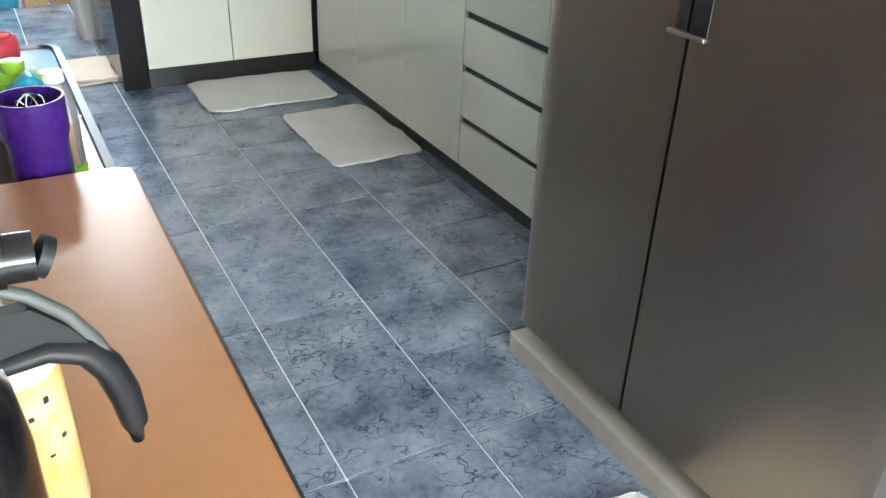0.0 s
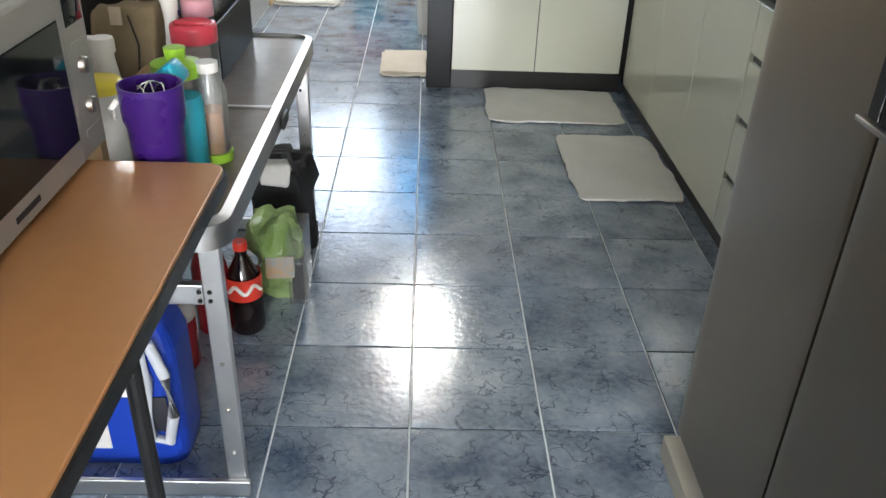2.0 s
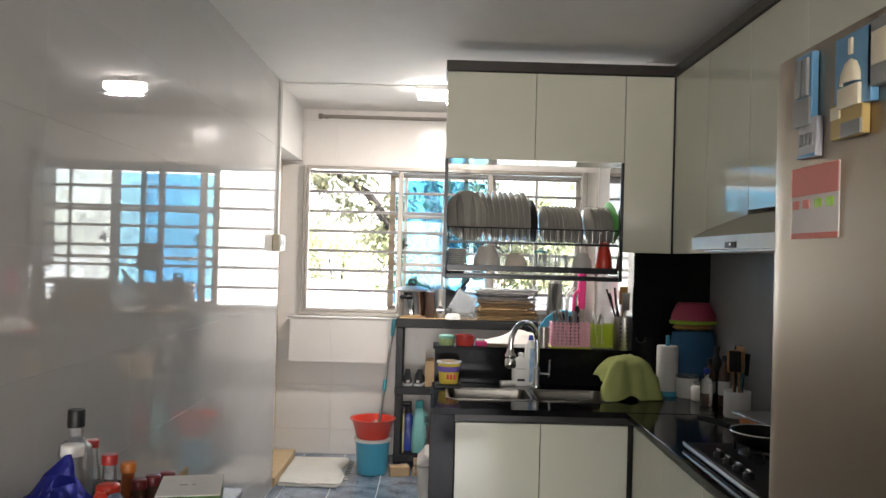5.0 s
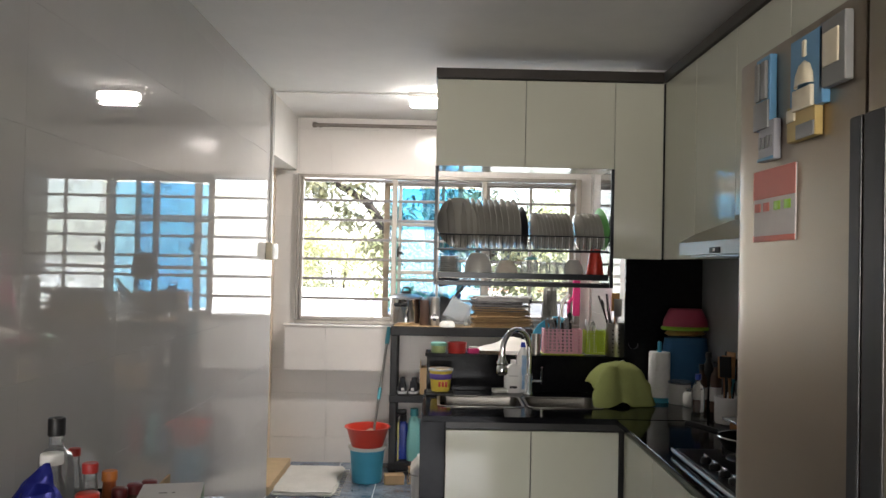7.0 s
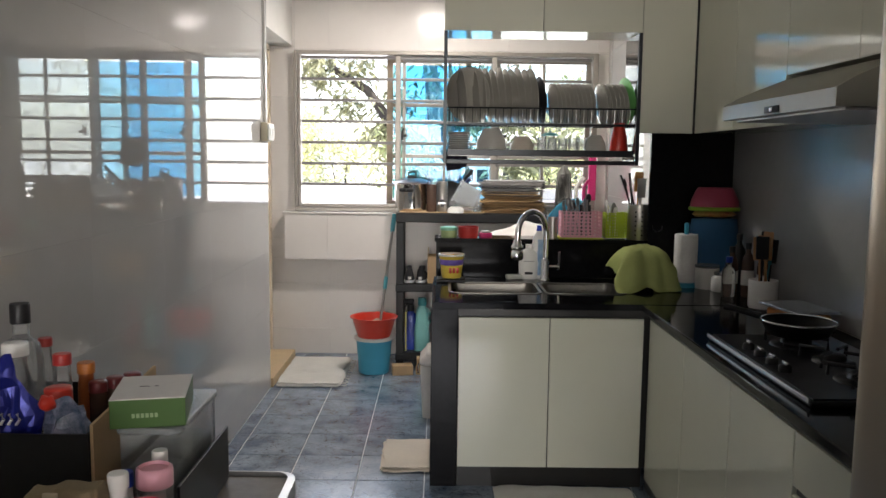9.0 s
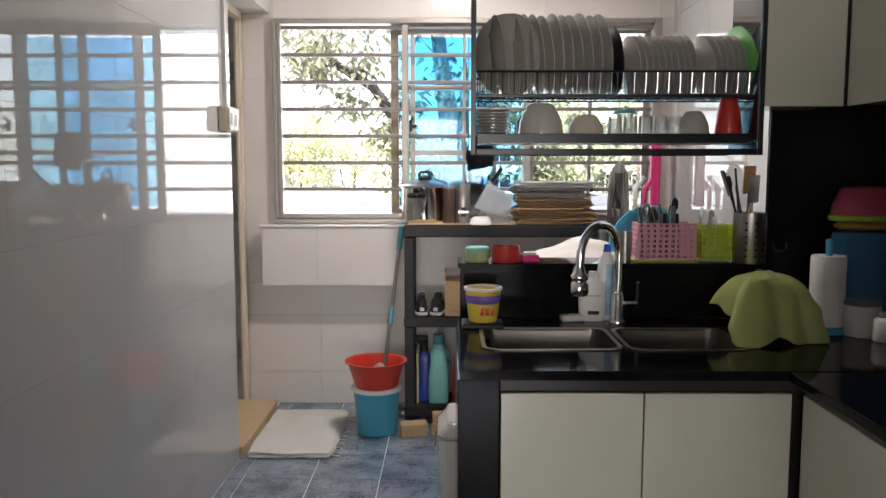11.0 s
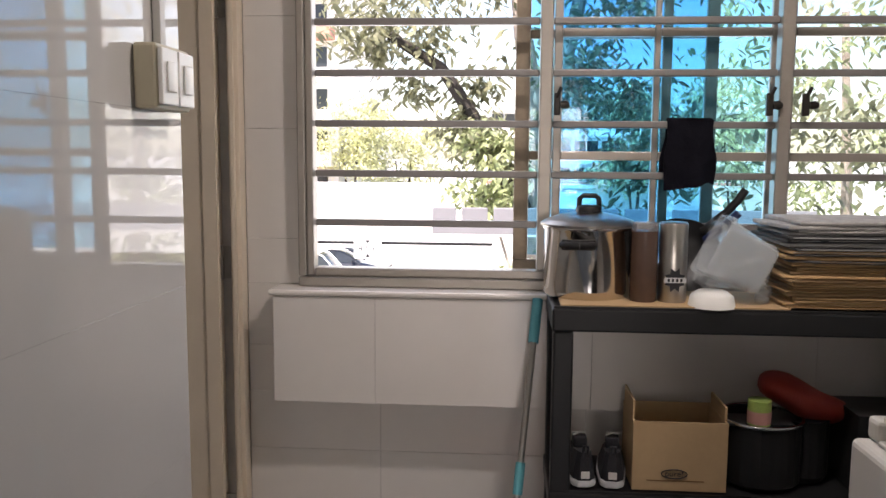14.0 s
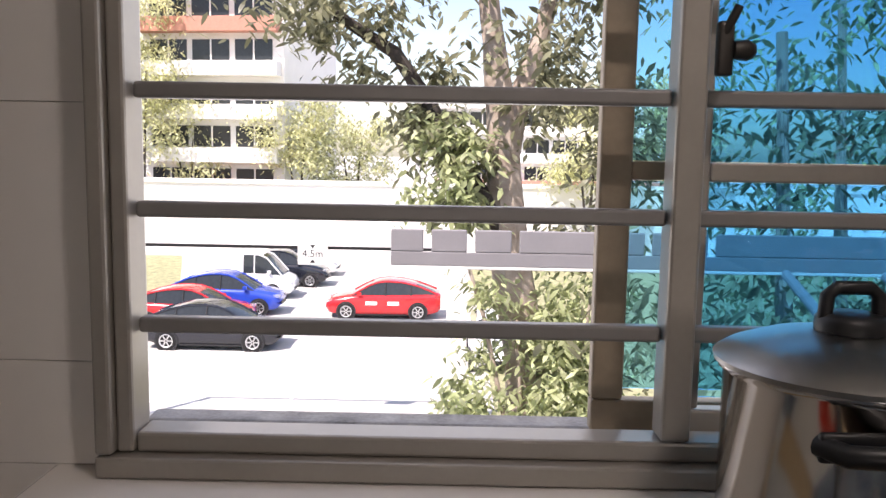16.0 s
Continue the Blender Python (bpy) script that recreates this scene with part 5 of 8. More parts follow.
part("bowl", lathe([(0, -0.03), (0.02, -0.022), (0.03, 0), (0.028, 0), (0.018, -0.02), (0, -0.026)], 18, m=Matrix.Translation((0, -0.02, 0.035)) @ Matrix.Rotation(radians(60), 4, "X")), DARK_STEEL, hk)
hk = thing("hanging_peeler", (1.815, 4.955, 1.15), "red-handled kitchen tool hung on the black corner wall", "kitchen tool")
part("blade", box(-0.012, 0.012, -0.003, 0.0, 0.13, 0.2, 0.001), DARK_STEEL, hk)
part("handle", lathe([(0, 0), (0.014, 0.008), (0.017, 0.05), (0.012, 0.12), (0, 0.13)], 14, m=Matrix.Diagonal((1, 0.6, 1, 1))), pick("dark_red_handle", (0.32, 0.02, 0.01), 0.4), hk)

# ---- on the worktop ----
CZ = 0.9005
axe = thing("dishwashing_paste_tub", (0.63, 4.86, CZ + 0.02), "yellow dishwashing paste tub with blue and red print", "tub")
axe.scale = (1.12, 1.12, 1.2)
TUBY = pick("yellow_printed_tub", (0.74, 0.55, 0.06), 0.4, second=(0.80, 0.62, 0.10))
part("tub", lathe([(0, 0), (0.045, 0), (0.048, 0.004), (0.06, 0.1), (0.056, 0.1), (0.045, 0.008), (0, 0.006)], 30), TUBY, axe)
part("rim", lathe([(0.058, 0.1), (0.065, 0.101), (0.065, 0.109), (0.058, 0.11)], 30), WHITE_PLASTIC, axe)
part("paste", lathe([(0, 0.085), (0.055, 0.084), (0.052, 0.06), (0, 0.06)], 24), pick("orange_paste", (0.70, 0.36, 0.12), 0.7), axe)
part("blue_print", lathe([(0.0555, 0.06), (0.0565, 0.061), (0.0595, 0.085), (0.0585, 0.086)], 30), pick("violet_print", (0.16, 0.10, 0.42), 0.5), axe)
for k in range(3):
    part("red_mark", box(-0.012 + 0.017 * k, 0.017 * k, -0.058, -0.0535, 0.026, 0.05, 0.001), RED, axe)
mt = thing("rubber_mat", (0.62, 4.86, CZ), "dark rubber coaster under the paste tub", "mat")
part("pad", box(-0.07, 0.085, -0.065, 0.065, 0, 0.018, 0.005), BLACK_PLASTIC, mt)
lo = thing("lotion_bottle", (1.065, 4.975, CZ), "white flat hand soap bottle with grey print", "bottle")
part("body", lathe([(0, 0), (0.046, 0), (0.052, 0.01), (0.055, 0.08), (0.05, 0.14), (0.03, 0.165), (0.014, 0.172), (0, 0.172)], 28, m=Matrix.Diagonal((1, 0.55, 1, 1))), WHITE_PLASTIC, lo)
part("cap", lathe([(0, 0.172), (0.017, 0.172), (0.017, 0.195), (0, 0.196)], 16), WHITE_PLASTIC, lo)
part("print_bar", box(-0.022, 0.022, -0.0305, -0.0285, 0.028, 0.042), INK, lo)
part("print_line", box(-0.028, 0.028, -0.0305, -0.0285, 0.10, 0.104), mat("grey_print", (0.35, 0.34, 0.33), 0.6), lo)
sc_ = thing("scourer_bottle", (1.125, 5.0, CZ), "white cream-cleaner bottle with a blue label", "bottle")
part("body", lathe([(0, 0), (0.036, 0), (0.04, 0.01), (0.042, 0.16), (0.034, 0.23), (0.016, 0.262), (0.014, 0.27), (0, 0.27)], 28, m=Matrix.Diagonal((1, 0.6, 1, 1))), WHITE_PLASTIC, sc_)
part("cap", lathe([(0, 0.27), (0.016, 0.27), (0.012, 0.3), (0, 0.302)], 14), NAVY, sc_)
part("blue_label", lathe([(0.0425, 0.02), (0.0432, 0.022), (0.0435, 0.15), (0.036, 0.222)], 28, m=Matrix.Diagonal((0.8, 0.62, 1, 1)) @ Matrix.Translation((0.004, 0, 0))), pick("blue_white_label", (0.10, 0.28, 0.52), 0.5, second=(0.5, 0.6, 0.68), scale=25), sc_)
spn = thing("sponge", (0.985, 4.965, CZ), "pale worn sponge beside the sink", "sponge", turn=8)
part("sponge", rough_sheet(box(-0.045, 0.045, -0.028, 0.028, 0.001, 0.026, 0.008), 0.003, 40), mat("pale_sponge", (0.66, 0.65, 0.60), 0.95, bump=0.8, bump_scale=120), spn)
gc = thing("green_dish_cloth", (1.645, 4.74, CZ), "light green microfibre cloth draped over a dish rack", "dish cloth")
GCL = mat("light_green_microfibre", (0.35, 0.39, 0.14), 0.95, vary=0.08, bump=0.9, bump_scale=260, spec=0.1)


def drape(rows, top, seed):
    """A cloth thrown over a hump: rows give, by angle, how far it reaches and how high its hem hangs."""
    b = bmesh.new()
    n, m = 96, 26
    skins = []
    for lift in (0.0, -0.006):
        grid = []
        for j in range(m + 1):
            v = j / m
            ring = []
            for i in range(n):
                a = 360.0 * i / n
                k = next(k for k in range(len(rows) - 1) if rows[k][0] <= a <= rows[k + 1][0])
                (a0, r0, z0), (a1, r1, z1) = rows[k], rows[k + 1]
                f = (a - a0) / (a1 - a0)
                f = f * f * (3 - 2 * f)
                reach, hem = r0 + (r1 - r0) * f, z0 + (z1 - z0) * f
                r = reach * v ** 0.85 * (1 + 0.05 * v * math.sin(radians(a * 7)) + 0.03 * v * math.sin(radians(a * 13 + 40)))
                z = hem + (top - hem) * (1 - v ** 3.0) + 0.012 * v * math.sin(radians(a * 7 + 60)) * (1 - 0.5 * v)
                p = Vector((r * math.cos(radians(a)), r * math.sin(radians(a)), max(z, 0.008) + lift))
                w = noise.noise(Vector((p.x * 13 + seed, p.y * 13, p.z * 13))) * 0.019 + noise.noise(Vector((p.x * 38, p.y * 38 + seed, p.z * 38))) * 0.004
                ring.append(b.verts.new(p + Vector((w, w * 0.6, w * (0.7 if z > 0.02 else 0.1)))))
            grid.append(ring)
        for j in range(m):
            for i in range(n):
                b.faces.new((grid[j][i], grid[j][(i + 1) % n], grid[j + 1][(i + 1) % n], grid[j + 1][i]))
        skins.append(grid[m])
    for i in range(n):
        b.faces.new((skins[0][i], skins[0][(i + 1) % n], skins[1][(i + 1) % n], skins[1][i]))
    bmesh.ops.remove_doubles(b, verts=list(b.verts), dist=0.0002)
    return b


part("cloth", drape([(0, 0.155, 0.02), (45, 0.14, 0.03), (90, 0.12, 0.06), (140, 0.13, 0.10), (180, 0.178, 0.112), (205, 0.15, 0.075), (240, 0.315, 0.006), (265, 0.20, 0.02), (310, 0.235, 0.006), (335, 0.17, 0.015), (360, 0.155, 0.02)], 0.218, 2.0), GCL, gc)
part("rack_below", rough_sheet(box(-0.06, 0.06, -0.06, 0.05, 0.0, 0.15, 0.02), 0.004, 10), BLACK_PLASTIC, gc)
pt = thing("paper_towel_roll", (1.885, 4.76, CZ), "white paper towel roll on a blue stand", "paper towel")
part("base", lathe([(0, 0), (0.066, 0), (0.066, 0.024), (0, 0.026)], 28), BLUE, pt)
part("roll", lathe([(0.02, 0.0265), (0.058, 0.0265), (0.061, 0.04), (0.061, 0.27), (0.058, 0.282), (0.02, 0.282)], 32), mat("embossed_paper", (0.76, 0.75, 0.73), 0.95, bump=0.6, bump_scale=110), pt)
part("rod", lathe([(0, 0.026), (0.012, 0.026), (0.012, 0.34), (0, 0.345)], 14), BLUE, pt)
jr = thing("white_jar", (1.985, 4.70, CZ), "squat white plastic jar with a clear lid", "jar")
part("jar", lathe([(0, 0), (0.058, 0), (0.062, 0.008), (0.062, 0.11), (0, 0.112)], 28), WHITE_PLASTIC, jr)
part("lid", lathe([(0, 0.1125), (0.064, 0.1125), (0.064, 0.128), (0, 0.13)], 28), CLEAR_PLASTIC, jr)
jr = thing("small_jar", (2.02, 4.60, CZ), "small clear jar of white seasoning", "jar")
part("jar", lathe([(0, 0), (0.04, 0), (0.044, 0.006), (0.044, 0.07), (0.03, 0.085), (0, 0.085)], 24), WHITE_PLASTIC, jr)
part("cap", lathe([(0, 0.0855), (0.03, 0.0855), (0.03, 0.1), (0, 0.101)], 20), CLEAR_PLASTIC, jr)
bag = thing("blue_bag_stack", (2.055, 4.84, CZ), "blue cloth-covered stack of tubs", "stacked tubs")
bl = lathe([(0, 0), (0.14, 0), (0.145, 0.02), (0.13, 0.3), (0.12, 0.36), (0, 0.37)], 28, m=Matrix.Diagonal((1, 0.62, 1, 1)))
part("blue_cover", rough_sheet(bl, 0.008, 10), pick("denim_blue_cloth", (0.035, 0.13, 0.27), 0.8), bag)
part("red_food_bag", rough_sheet(lathe([(0, 0.37), (0.1, 0.372), (0.12, 0.385), (0.1, 0.4), (0, 0.405)], 20, m=Matrix.Diagonal((1, 0.62, 1, 1))), 0.006, 30), pick("red_yellow_packet", (0.50, 0.14, 0.05), 0.4, second=(0.60, 0.50, 0.14), scale=18), bag)
part("lime_rim", lathe([(0.135, 0.405), (0.14, 0.41), (0.14, 0.422), (0.132, 0.425)], 28, m=Matrix.Diagonal((1, 0.62, 1, 1))), GREEN, bag)
part("pink_bowl", lathe([(0.132, 0.426), (0.128, 0.46), (0.1, 0.52), (0.09, 0.53), (0, 0.532)], 28, m=Matrix.Diagonal((1, 0.62, 1, 1))), pick("dusty_rose_plastic", (0.40, 0.055, 0.10), 0.45), bag)
for x, y, r, h, m1, m2, lb in ((2.06, 4.55, 0.032, 0.24, BROWN, BLACK_PLASTIC, "dark soy sauce bottle with a black cap"), (2.10, 4.44, 0.03, 0.27, BROWN, BLACK_PLASTIC, "dark sauce bottle on the worktop"), (2.01, 4.45, 0.034, 0.2, GLASS, NAVY, "clear bottle with a blue cap"), (2.12, 4.62, 0.034, 0.30, BLACK_PLASTIC, BLACK_PLASTIC, "black oil bottle by the wall"), (2.13, 4.32, 0.03, 0.26, BROWN, DRED, "brown sauce bottle with a red cap")):
    bottle((x, y, CZ), r, h, m1, m2, lb, label_mat=PAPER if m1 is BROWN else None)
us = vessel("utensil_pot", (2.06, 4.14, CZ), [(0, 0), (0.06, 0), (0.065, 0.01), (0.065, 0.13), (0.06, 0.13), (0.058, 0.012), (0, 0.01)], WHITE_PLASTIC, "white plastic utensil pot", "utensil pot")
for i in range(8):
    utensil((2.04 + 0.006 * i, 4.14, CZ + 0.015), ur.choice(("spatula", "knife", "knife")), ur.uniform(-13, 13), ur.uniform(-90, 90), ur.choice((BLACK_PLASTIC, BLACK_PLASTIC, pick("teal_handle", (0.03, 0.2, 0.22), 0.4), WOOD)), "knife or spatula in the white pot", ur.uniform(0.19, 0.27), "utensils by the hob")
fb = thing("food_container", (2.05, 3.74, CZ), "clear food container of orange leftovers", "food container", turn=8)
part("tray", box(-0.09, 0.09, -0.13, 0.13, 0.0, 0.004, 0.002), CLEAR_PLASTIC, fb)
part("food", rough_sheet(box(-0.075, 0.075, -0.115, 0.115, 0.006, 0.06, 0.01), 0.005, 30), pick("orange_food", (0.45, 0.17, 0.05), 0.8), fb)
part("lid", box(-0.1, 0.1, -0.14, 0.14, 0.068, 0.08, 0.004), CLEAR_PLASTIC, fb)
part("stand", lathe([(0, 0.0045), (0.05, 0.0045), (0.05, 0.0055), (0, 0.0055)], 12), CLEAR_PLASTIC, fb)
pan = thing("frying_pan", (1.84, 3.27, 0.9645), "dark frying pan with a glass lid on the hob", "frying pan")
part("pan", lathe([(0, 0), (0.1, 0), (0.125, 0.045), (0.128, 0.045), (0.103, -0.001), (0, -0.002)], 28), BLACK_PLASTIC, pan)
part("rim", tube([(0.127 * math.cos(radians(a)), 0.127 * math.sin(radians(a)), 0.047) for a in range(0, 360, 15)], 0.004, 8, closed=True), CHROME, pan)
part("handle", tube([(-0.1, 0.09, 0.045), (-0.17, 0.15, 0.06), (-0.2, 0.18, 0.062)], 0.012), BLACK_PLASTIC, pan)

# ---- hanging dish cabinet ----
rack = thing("dish_rack", (0.577, 4.65, 1.545), "black-framed two-tier hanging dish rack with steel wire shelves", "dish rack")
RF = mat("black_rack_frame", (0.02, 0.024, 0.028), 0.3, metal=0.4)
SIDE = mat("smoked_mirror_panel", (0.03, 0.03, 0.03), 0.06, vary=0.1, spec=0.4)
part("side_panel", box(0.0, 0.014, 0.012, 0.30, 0.02, 0.668, 0.001), SIDE, rack, "glossy dark side panel")
part("side_panel", box(0.992, 1.004, 0.012, 0.30, 0.02, 0.668, 0.001), SIDE, rack, "glossy dark side panel")
for x in (-0.002, 0.99):
    part("front_post", box(x, x + 0.018, -0.006, 0.0115, 0.0, 0.67, 0.002), RF, rack)
part("bottom_bar", box(0.017, 0.989, -0.004, 0.012, 0.0, 0.022, 0.002), RF, rack)
part("bottom_bar", box(0.017, 0.989, 0.285, 0.30, 0.0, 0.02, 0.002), RF, rack)
tr2 = part("lower_shelf", box(0.02, 0.985, 0.0125, 0.02, 0.042, 0.075, 0.002), RF, rack)
part("drip_tray", box(0.03, 0.98, 0.021, 0.27, 0.040, 0.046, 0.001), STEEL, tr2)
for y in (0.04, 0.10, 0.16, 0.22, 0.27):
    part("wire", tube([(0.02, y, 0.062), (0.985, y, 0.062)], 0.003, 6), CHROME, tr2)
up2 = part("upper_shelf", box(0.02, 0.985, 0.0125, 0.022, 0.198, 0.21, 0.002), RF, rack)
for y, z in ((0.014, 0.287), (0.27, 0.287), (0.27, 0.204), (0.14, 0.204)):
    part("wire", tube([(0.012, y, z), (0.992, y, z)], 0.004, 6), RF, up2)
for i in range(48):
    x = 0.03 + 0.0198 * i
    part("divider", tube([(x, 0.014, 0.287), (x, 0.02, 0.215), (x, 0.06, 0.204), (x, 0.24, 0.204), (x, 0.27, 0.287)], 0.0022, 5), CHROME if i % 2 else RF, up2)
YAW = 8
# white standing plates: their backlit shade is put into the ceramic's grey
CERAMIC_BACKLIT = pick("backlit_white_ceramic", (0.40, 0.385, 0.34), 0.15)


def plate(x, r, lean, group, label, m_=CERAMIC):
    p = thing("plate", (0.577 + x, 4.65 + 0.15, 1.545 + 0.206 + r * math.cos(radians(lean)) + 0.004), label, "plate", group)
    p.matrix_basis = p.matrix_basis @ pose(0, 0, 0, 0, 90 - lean, YAW)
    part("dish", lathe([(0, 0), (r * 0.55, 0), (r * 0.62, 0.006), (r, 0.02), (r, 0.023), (r * 0.6, 0.0105), (0, 0.005)], 32), m_, p)
    return p


big = [plate(0.075, 0.145, 6, "large dinner plates", "large white dinner plate standing in the rack", CERAMIC_BACKLIT)]
for i in range(2, 12):
    ob = copy_thing(big[0], pose((0.577 + 0.075 + 0.0335 * i) * U, 4.80 * U, (1.545 + 0.206 + 0.145 + 0.004 + 0.004 * math.sin(i * 2.3)) * U, 0, 84 - 1.5 * math.sin(i * 1.7), YAW))
for x, yaw in ((0.112, 50), (0.13, 38)):
    copy_thing(big[0], pose((0.577 + x) * U, 4.77 * U, (1.545 + 0.206 + 0.15) * U, 0, 84, yaw))
sm = plate(0.555, 0.108, 6, "side plates", "small white side plate standing in the rack", CERAMIC_BACKLIT)
for i in range(1, 10):
    copy_thing(sm, pose((0.577 + 0.555 + 0.022 * i) * U, 4.80 * U, (1.545 + 0.318) * U, 0, 81 - 1.2 * math.sin(i * 1.3), YAW))
for i in range(6):
    copy_thing(sm, pose((0.577 + 0.815 + 0.022 * i) * U, 4.80 * U, (1.545 + 0.318) * U, 0, 82 - 1.2 * math.sin(i * 1.9), YAW))
plate(0.49, 0.125, 5, "dark plates", "dark glass plate standing in the rack", BLACK_PLASTIC)
gp = plate(0.952, 0.125, 10, "green plate", "green plastic plate leaning at the rack's end", pick("apple_green_plastic", (0.16, 0.50, 0.14), 0.35))
TZ = 1.545 + 0.066
for i in range(9):
    sp_ = thing("plate", (0.66, 4.80, TZ + 0.011 * i), "white plate in a low stack", "plate", group="stacked plates")
    part("dish", lathe([(0, 0), (0.04, 0), (0.062, 0.008), (0.062, 0.011), (0.04, 0.004), (0, 0.004)], 24), CERAMIC, sp_)


def bowl_down(x, r, h, label, m_=CERAMIC):
    b_ = thing("bowl", (x, 4.79, TZ), label, "bowl", group="bowls on the lower rack")
    part("shell", lathe([(r, 0), (r * 1.01, 0.004), (r * 0.93, h * 0.5), (r * 0.6, h * 0.92), (r * 0.45, h), (r * 0.4, h), (r * 0.4, h * 0.95), (0, h * 0.94)], 32), m_, b_)
    return b_


bowl_down(0.833, 0.082, 0.12, "large white bowl upside down on the rack")
bowl_down(0.996, 0.066, 0.08, "cream bowl upside down on the rack", pick("cream_ceramic", (0.60, 0.54, 0.45), 0.2))
bowl_down(1.385, 0.058, 0.092, "white bowl upside down on the rack")
for x in (1.10, 1.155, 1.21, 1.265, 1.315):
    gl_ = thing("drinking_glass", (x, 4.78, TZ), "clear cut glass tumbler upside down", "glass", group="tumblers on the rack")
    part("glass", lathe([(0.026, 0), (0.024, 0.07), (0.022, 0.076), (0, 0.076), (0, 0.07), (0.02, 0.068), (0.024, 0.0)], 20), THIN_CLEAR, gl_)
ld = thing("pot_lid", (1.15, 4.85, TZ + 0.02), "dark green glass lid with a knob", "lid")
part("lid", lathe([(0.05, 0.068), (0.035, 0.08), (0.0, 0.086)], 28), DTEAL, ld)
part("knob", lathe([(0, 0.086), (0.006, 0.086), (0.009, 0.097), (0, 0.1)], 14), CHROME, ld)
part("support", lathe([(0.03, -0.02), (0.03, 0.068), (0, 0.068)], 14), THIN_CLEAR, ld)
rj = thing("red_jug", (1.508, 4.78, TZ), "red plastic jug upside down on the rack", "jug")
part("body", lathe([(0.048, 0), (0.05, 0.01), (0.04, 0.09), (0.03, 0.13), (0.032, 0.155), (0, 0.158)], 24), RED, rj)
part("handle", tube([(0.015, 0.042, 0.03), (0.02, 0.065, 0.045), (0.02, 0.06, 0.1), (0.012, 0.03, 0.115)], 0.007), RED, rj)
# ---- near end: tables, microwave, food, mats, magnets ----
cart = thing("folding_table", (-0.50, 1.36, 0), "folding aluminium camping table with a grey-brown top", "table")
for y0, y1 in ((0.03, 0.628), (0.638, 1.27)):
    part("top_panel", box(0.022, 0.645, y0, y1, 0.662, 0.679, 0.002), DARK_TOP, cart)
part("seam_strip", box(0.022, 0.645, 0.6285, 0.6375, 0.660, 0.6835, 0.001), ALU, cart)
o, i_ = rounded(0, 0.667, 0, 1.30, 0.06, 8), rounded(0.02, 0.647, 0.02, 1.28, 0.045, 8)
b = bmesh.new()
lp = [[b.verts.new((x, y, z)) for x, y in pts] for pts, z in ((o, 0.632), (o, 0.682), (i_, 0.688), (i_, 0.64))]
for p, q in zip(lp, lp[1:] + lp[:1]):
    for k in range(len(p)):
        b.faces.new((p[k], p[(k + 1) % len(p)], q[(k + 1) % len(p)], q[k]))
part("edge_rail", b, mat("satin_aluminium_edging", (0.40, 0.40, 0.40), 0.42, metal=1.0, vary=0.08, scale=20), cart)
for y in (0.035, 1.265):
    for x in (0.03, 0.625):
        lg = part("leg", box(x - 0.02, x + 0.02, y - 0.012, y + 0.012, 0.0, 0.632, 0.003), ALU, cart)
        for z in (0.12, 0.24, 0.36):
            part("rivet", lathe([(0, 0), (0.005, 0), (0.004, 0.003), (0, 0.004)], 8, m=Matrix.Translation((x, y - 0.0125, z)) @ Matrix.Rotation(radians(90), 4, "X")), STEEL, lg)
    part("cross_bar", box(0.051, 0.604, y - 0.010, y + 0.010, 0.50, 0.545, 0.003), ALU, cart)
    fb_ = part("foot_bar", box(0.0, 0.655, y - 0.024, y - 0.0125, 0.002, 0.045, 0.003), ALU, cart)
    for x in (0.61, 0.63):
        for z in (0.512, 0.532):
            part("screw", lathe([(0, 0), (0.005, 0), (0.004, 0.003), (0, 0.004)], 8, m=Matrix.Translation((x - 0.012, y - 0.0245 if z < 0.1 else y - 0.013, z)) @ Matrix.Rotation(radians(90), 4, "X")), BLACK_PLASTIC, cart)
part("latch", box(0.668, 0.678, 0.60, 0.67, 0.635, 0.665, 0.003), BLACK_PLASTIC, cart)

wt = thing("wooden_table", (-0.50, 0.30, 0), "orange wood-grain laminate table with a black edge", "table")
part("tabletop", prism(rounded(0, 0.668, 0, 1.12, 0.035, 6), 0.758, 0.785, 0.003), WOOD, wt)
part("edge_band", prism(rounded(-0.004, 0.673, -0.004, 1.124, 0.038, 6), 0.754, 0.7795), BLACK_PLASTIC, wt)
for x in (0.08, 0.575):
    for y in (0.12, 0.78):
        part("leg", tube([(x, y, 0.0), (x, y, 0.753)], 0.014, 12), BLACK_PLASTIC, wt)
    part("foot_rail", tube([(x, 0.12, 0.09), (x, 0.78, 0.09)], 0.011, 10), BLACK_PLASTIC, wt)

MW = mat("silver_painted_steel", (0.36, 0.35, 0.325), 0.4, metal=0.4, vary=0.05)
DOOR_GLASS = mat("dark_oven_glass", (0.012, 0.014, 0.016), 0.06, vary=0.1, spec=0.35)
mw = thing("microwave_oven", (-0.47, 0.92, 0.7855), "silver microwave oven with a dark glass door", "microwave")
part("body", box(0, 0.385, 0, 0.558, 0.016, 0.312, 0.006), MW, mw)
dm = part("door", box(0.386, 0.41, 0.0, 0.455, 0.016, 0.312, 0.005), MW, mw)
part("glass", box(0.4102, 0.413, 0.03, 0.44, 0.062, 0.262, 0.002), DOOR_GLASS, dm)
part("name_bar", box(0.4102, 0.4115, 0.19, 0.27, 0.034, 0.043), INK, dm)
cp = part("control_panel", box(0.386, 0.408, 0.458, 0.558, 0.016, 0.312, 0.004), MW, mw)
part("display", box(0.4082, 0.41, 0.475, 0.545, 0.24, 0.285, 0.001), DOOR_GLASS, cp)
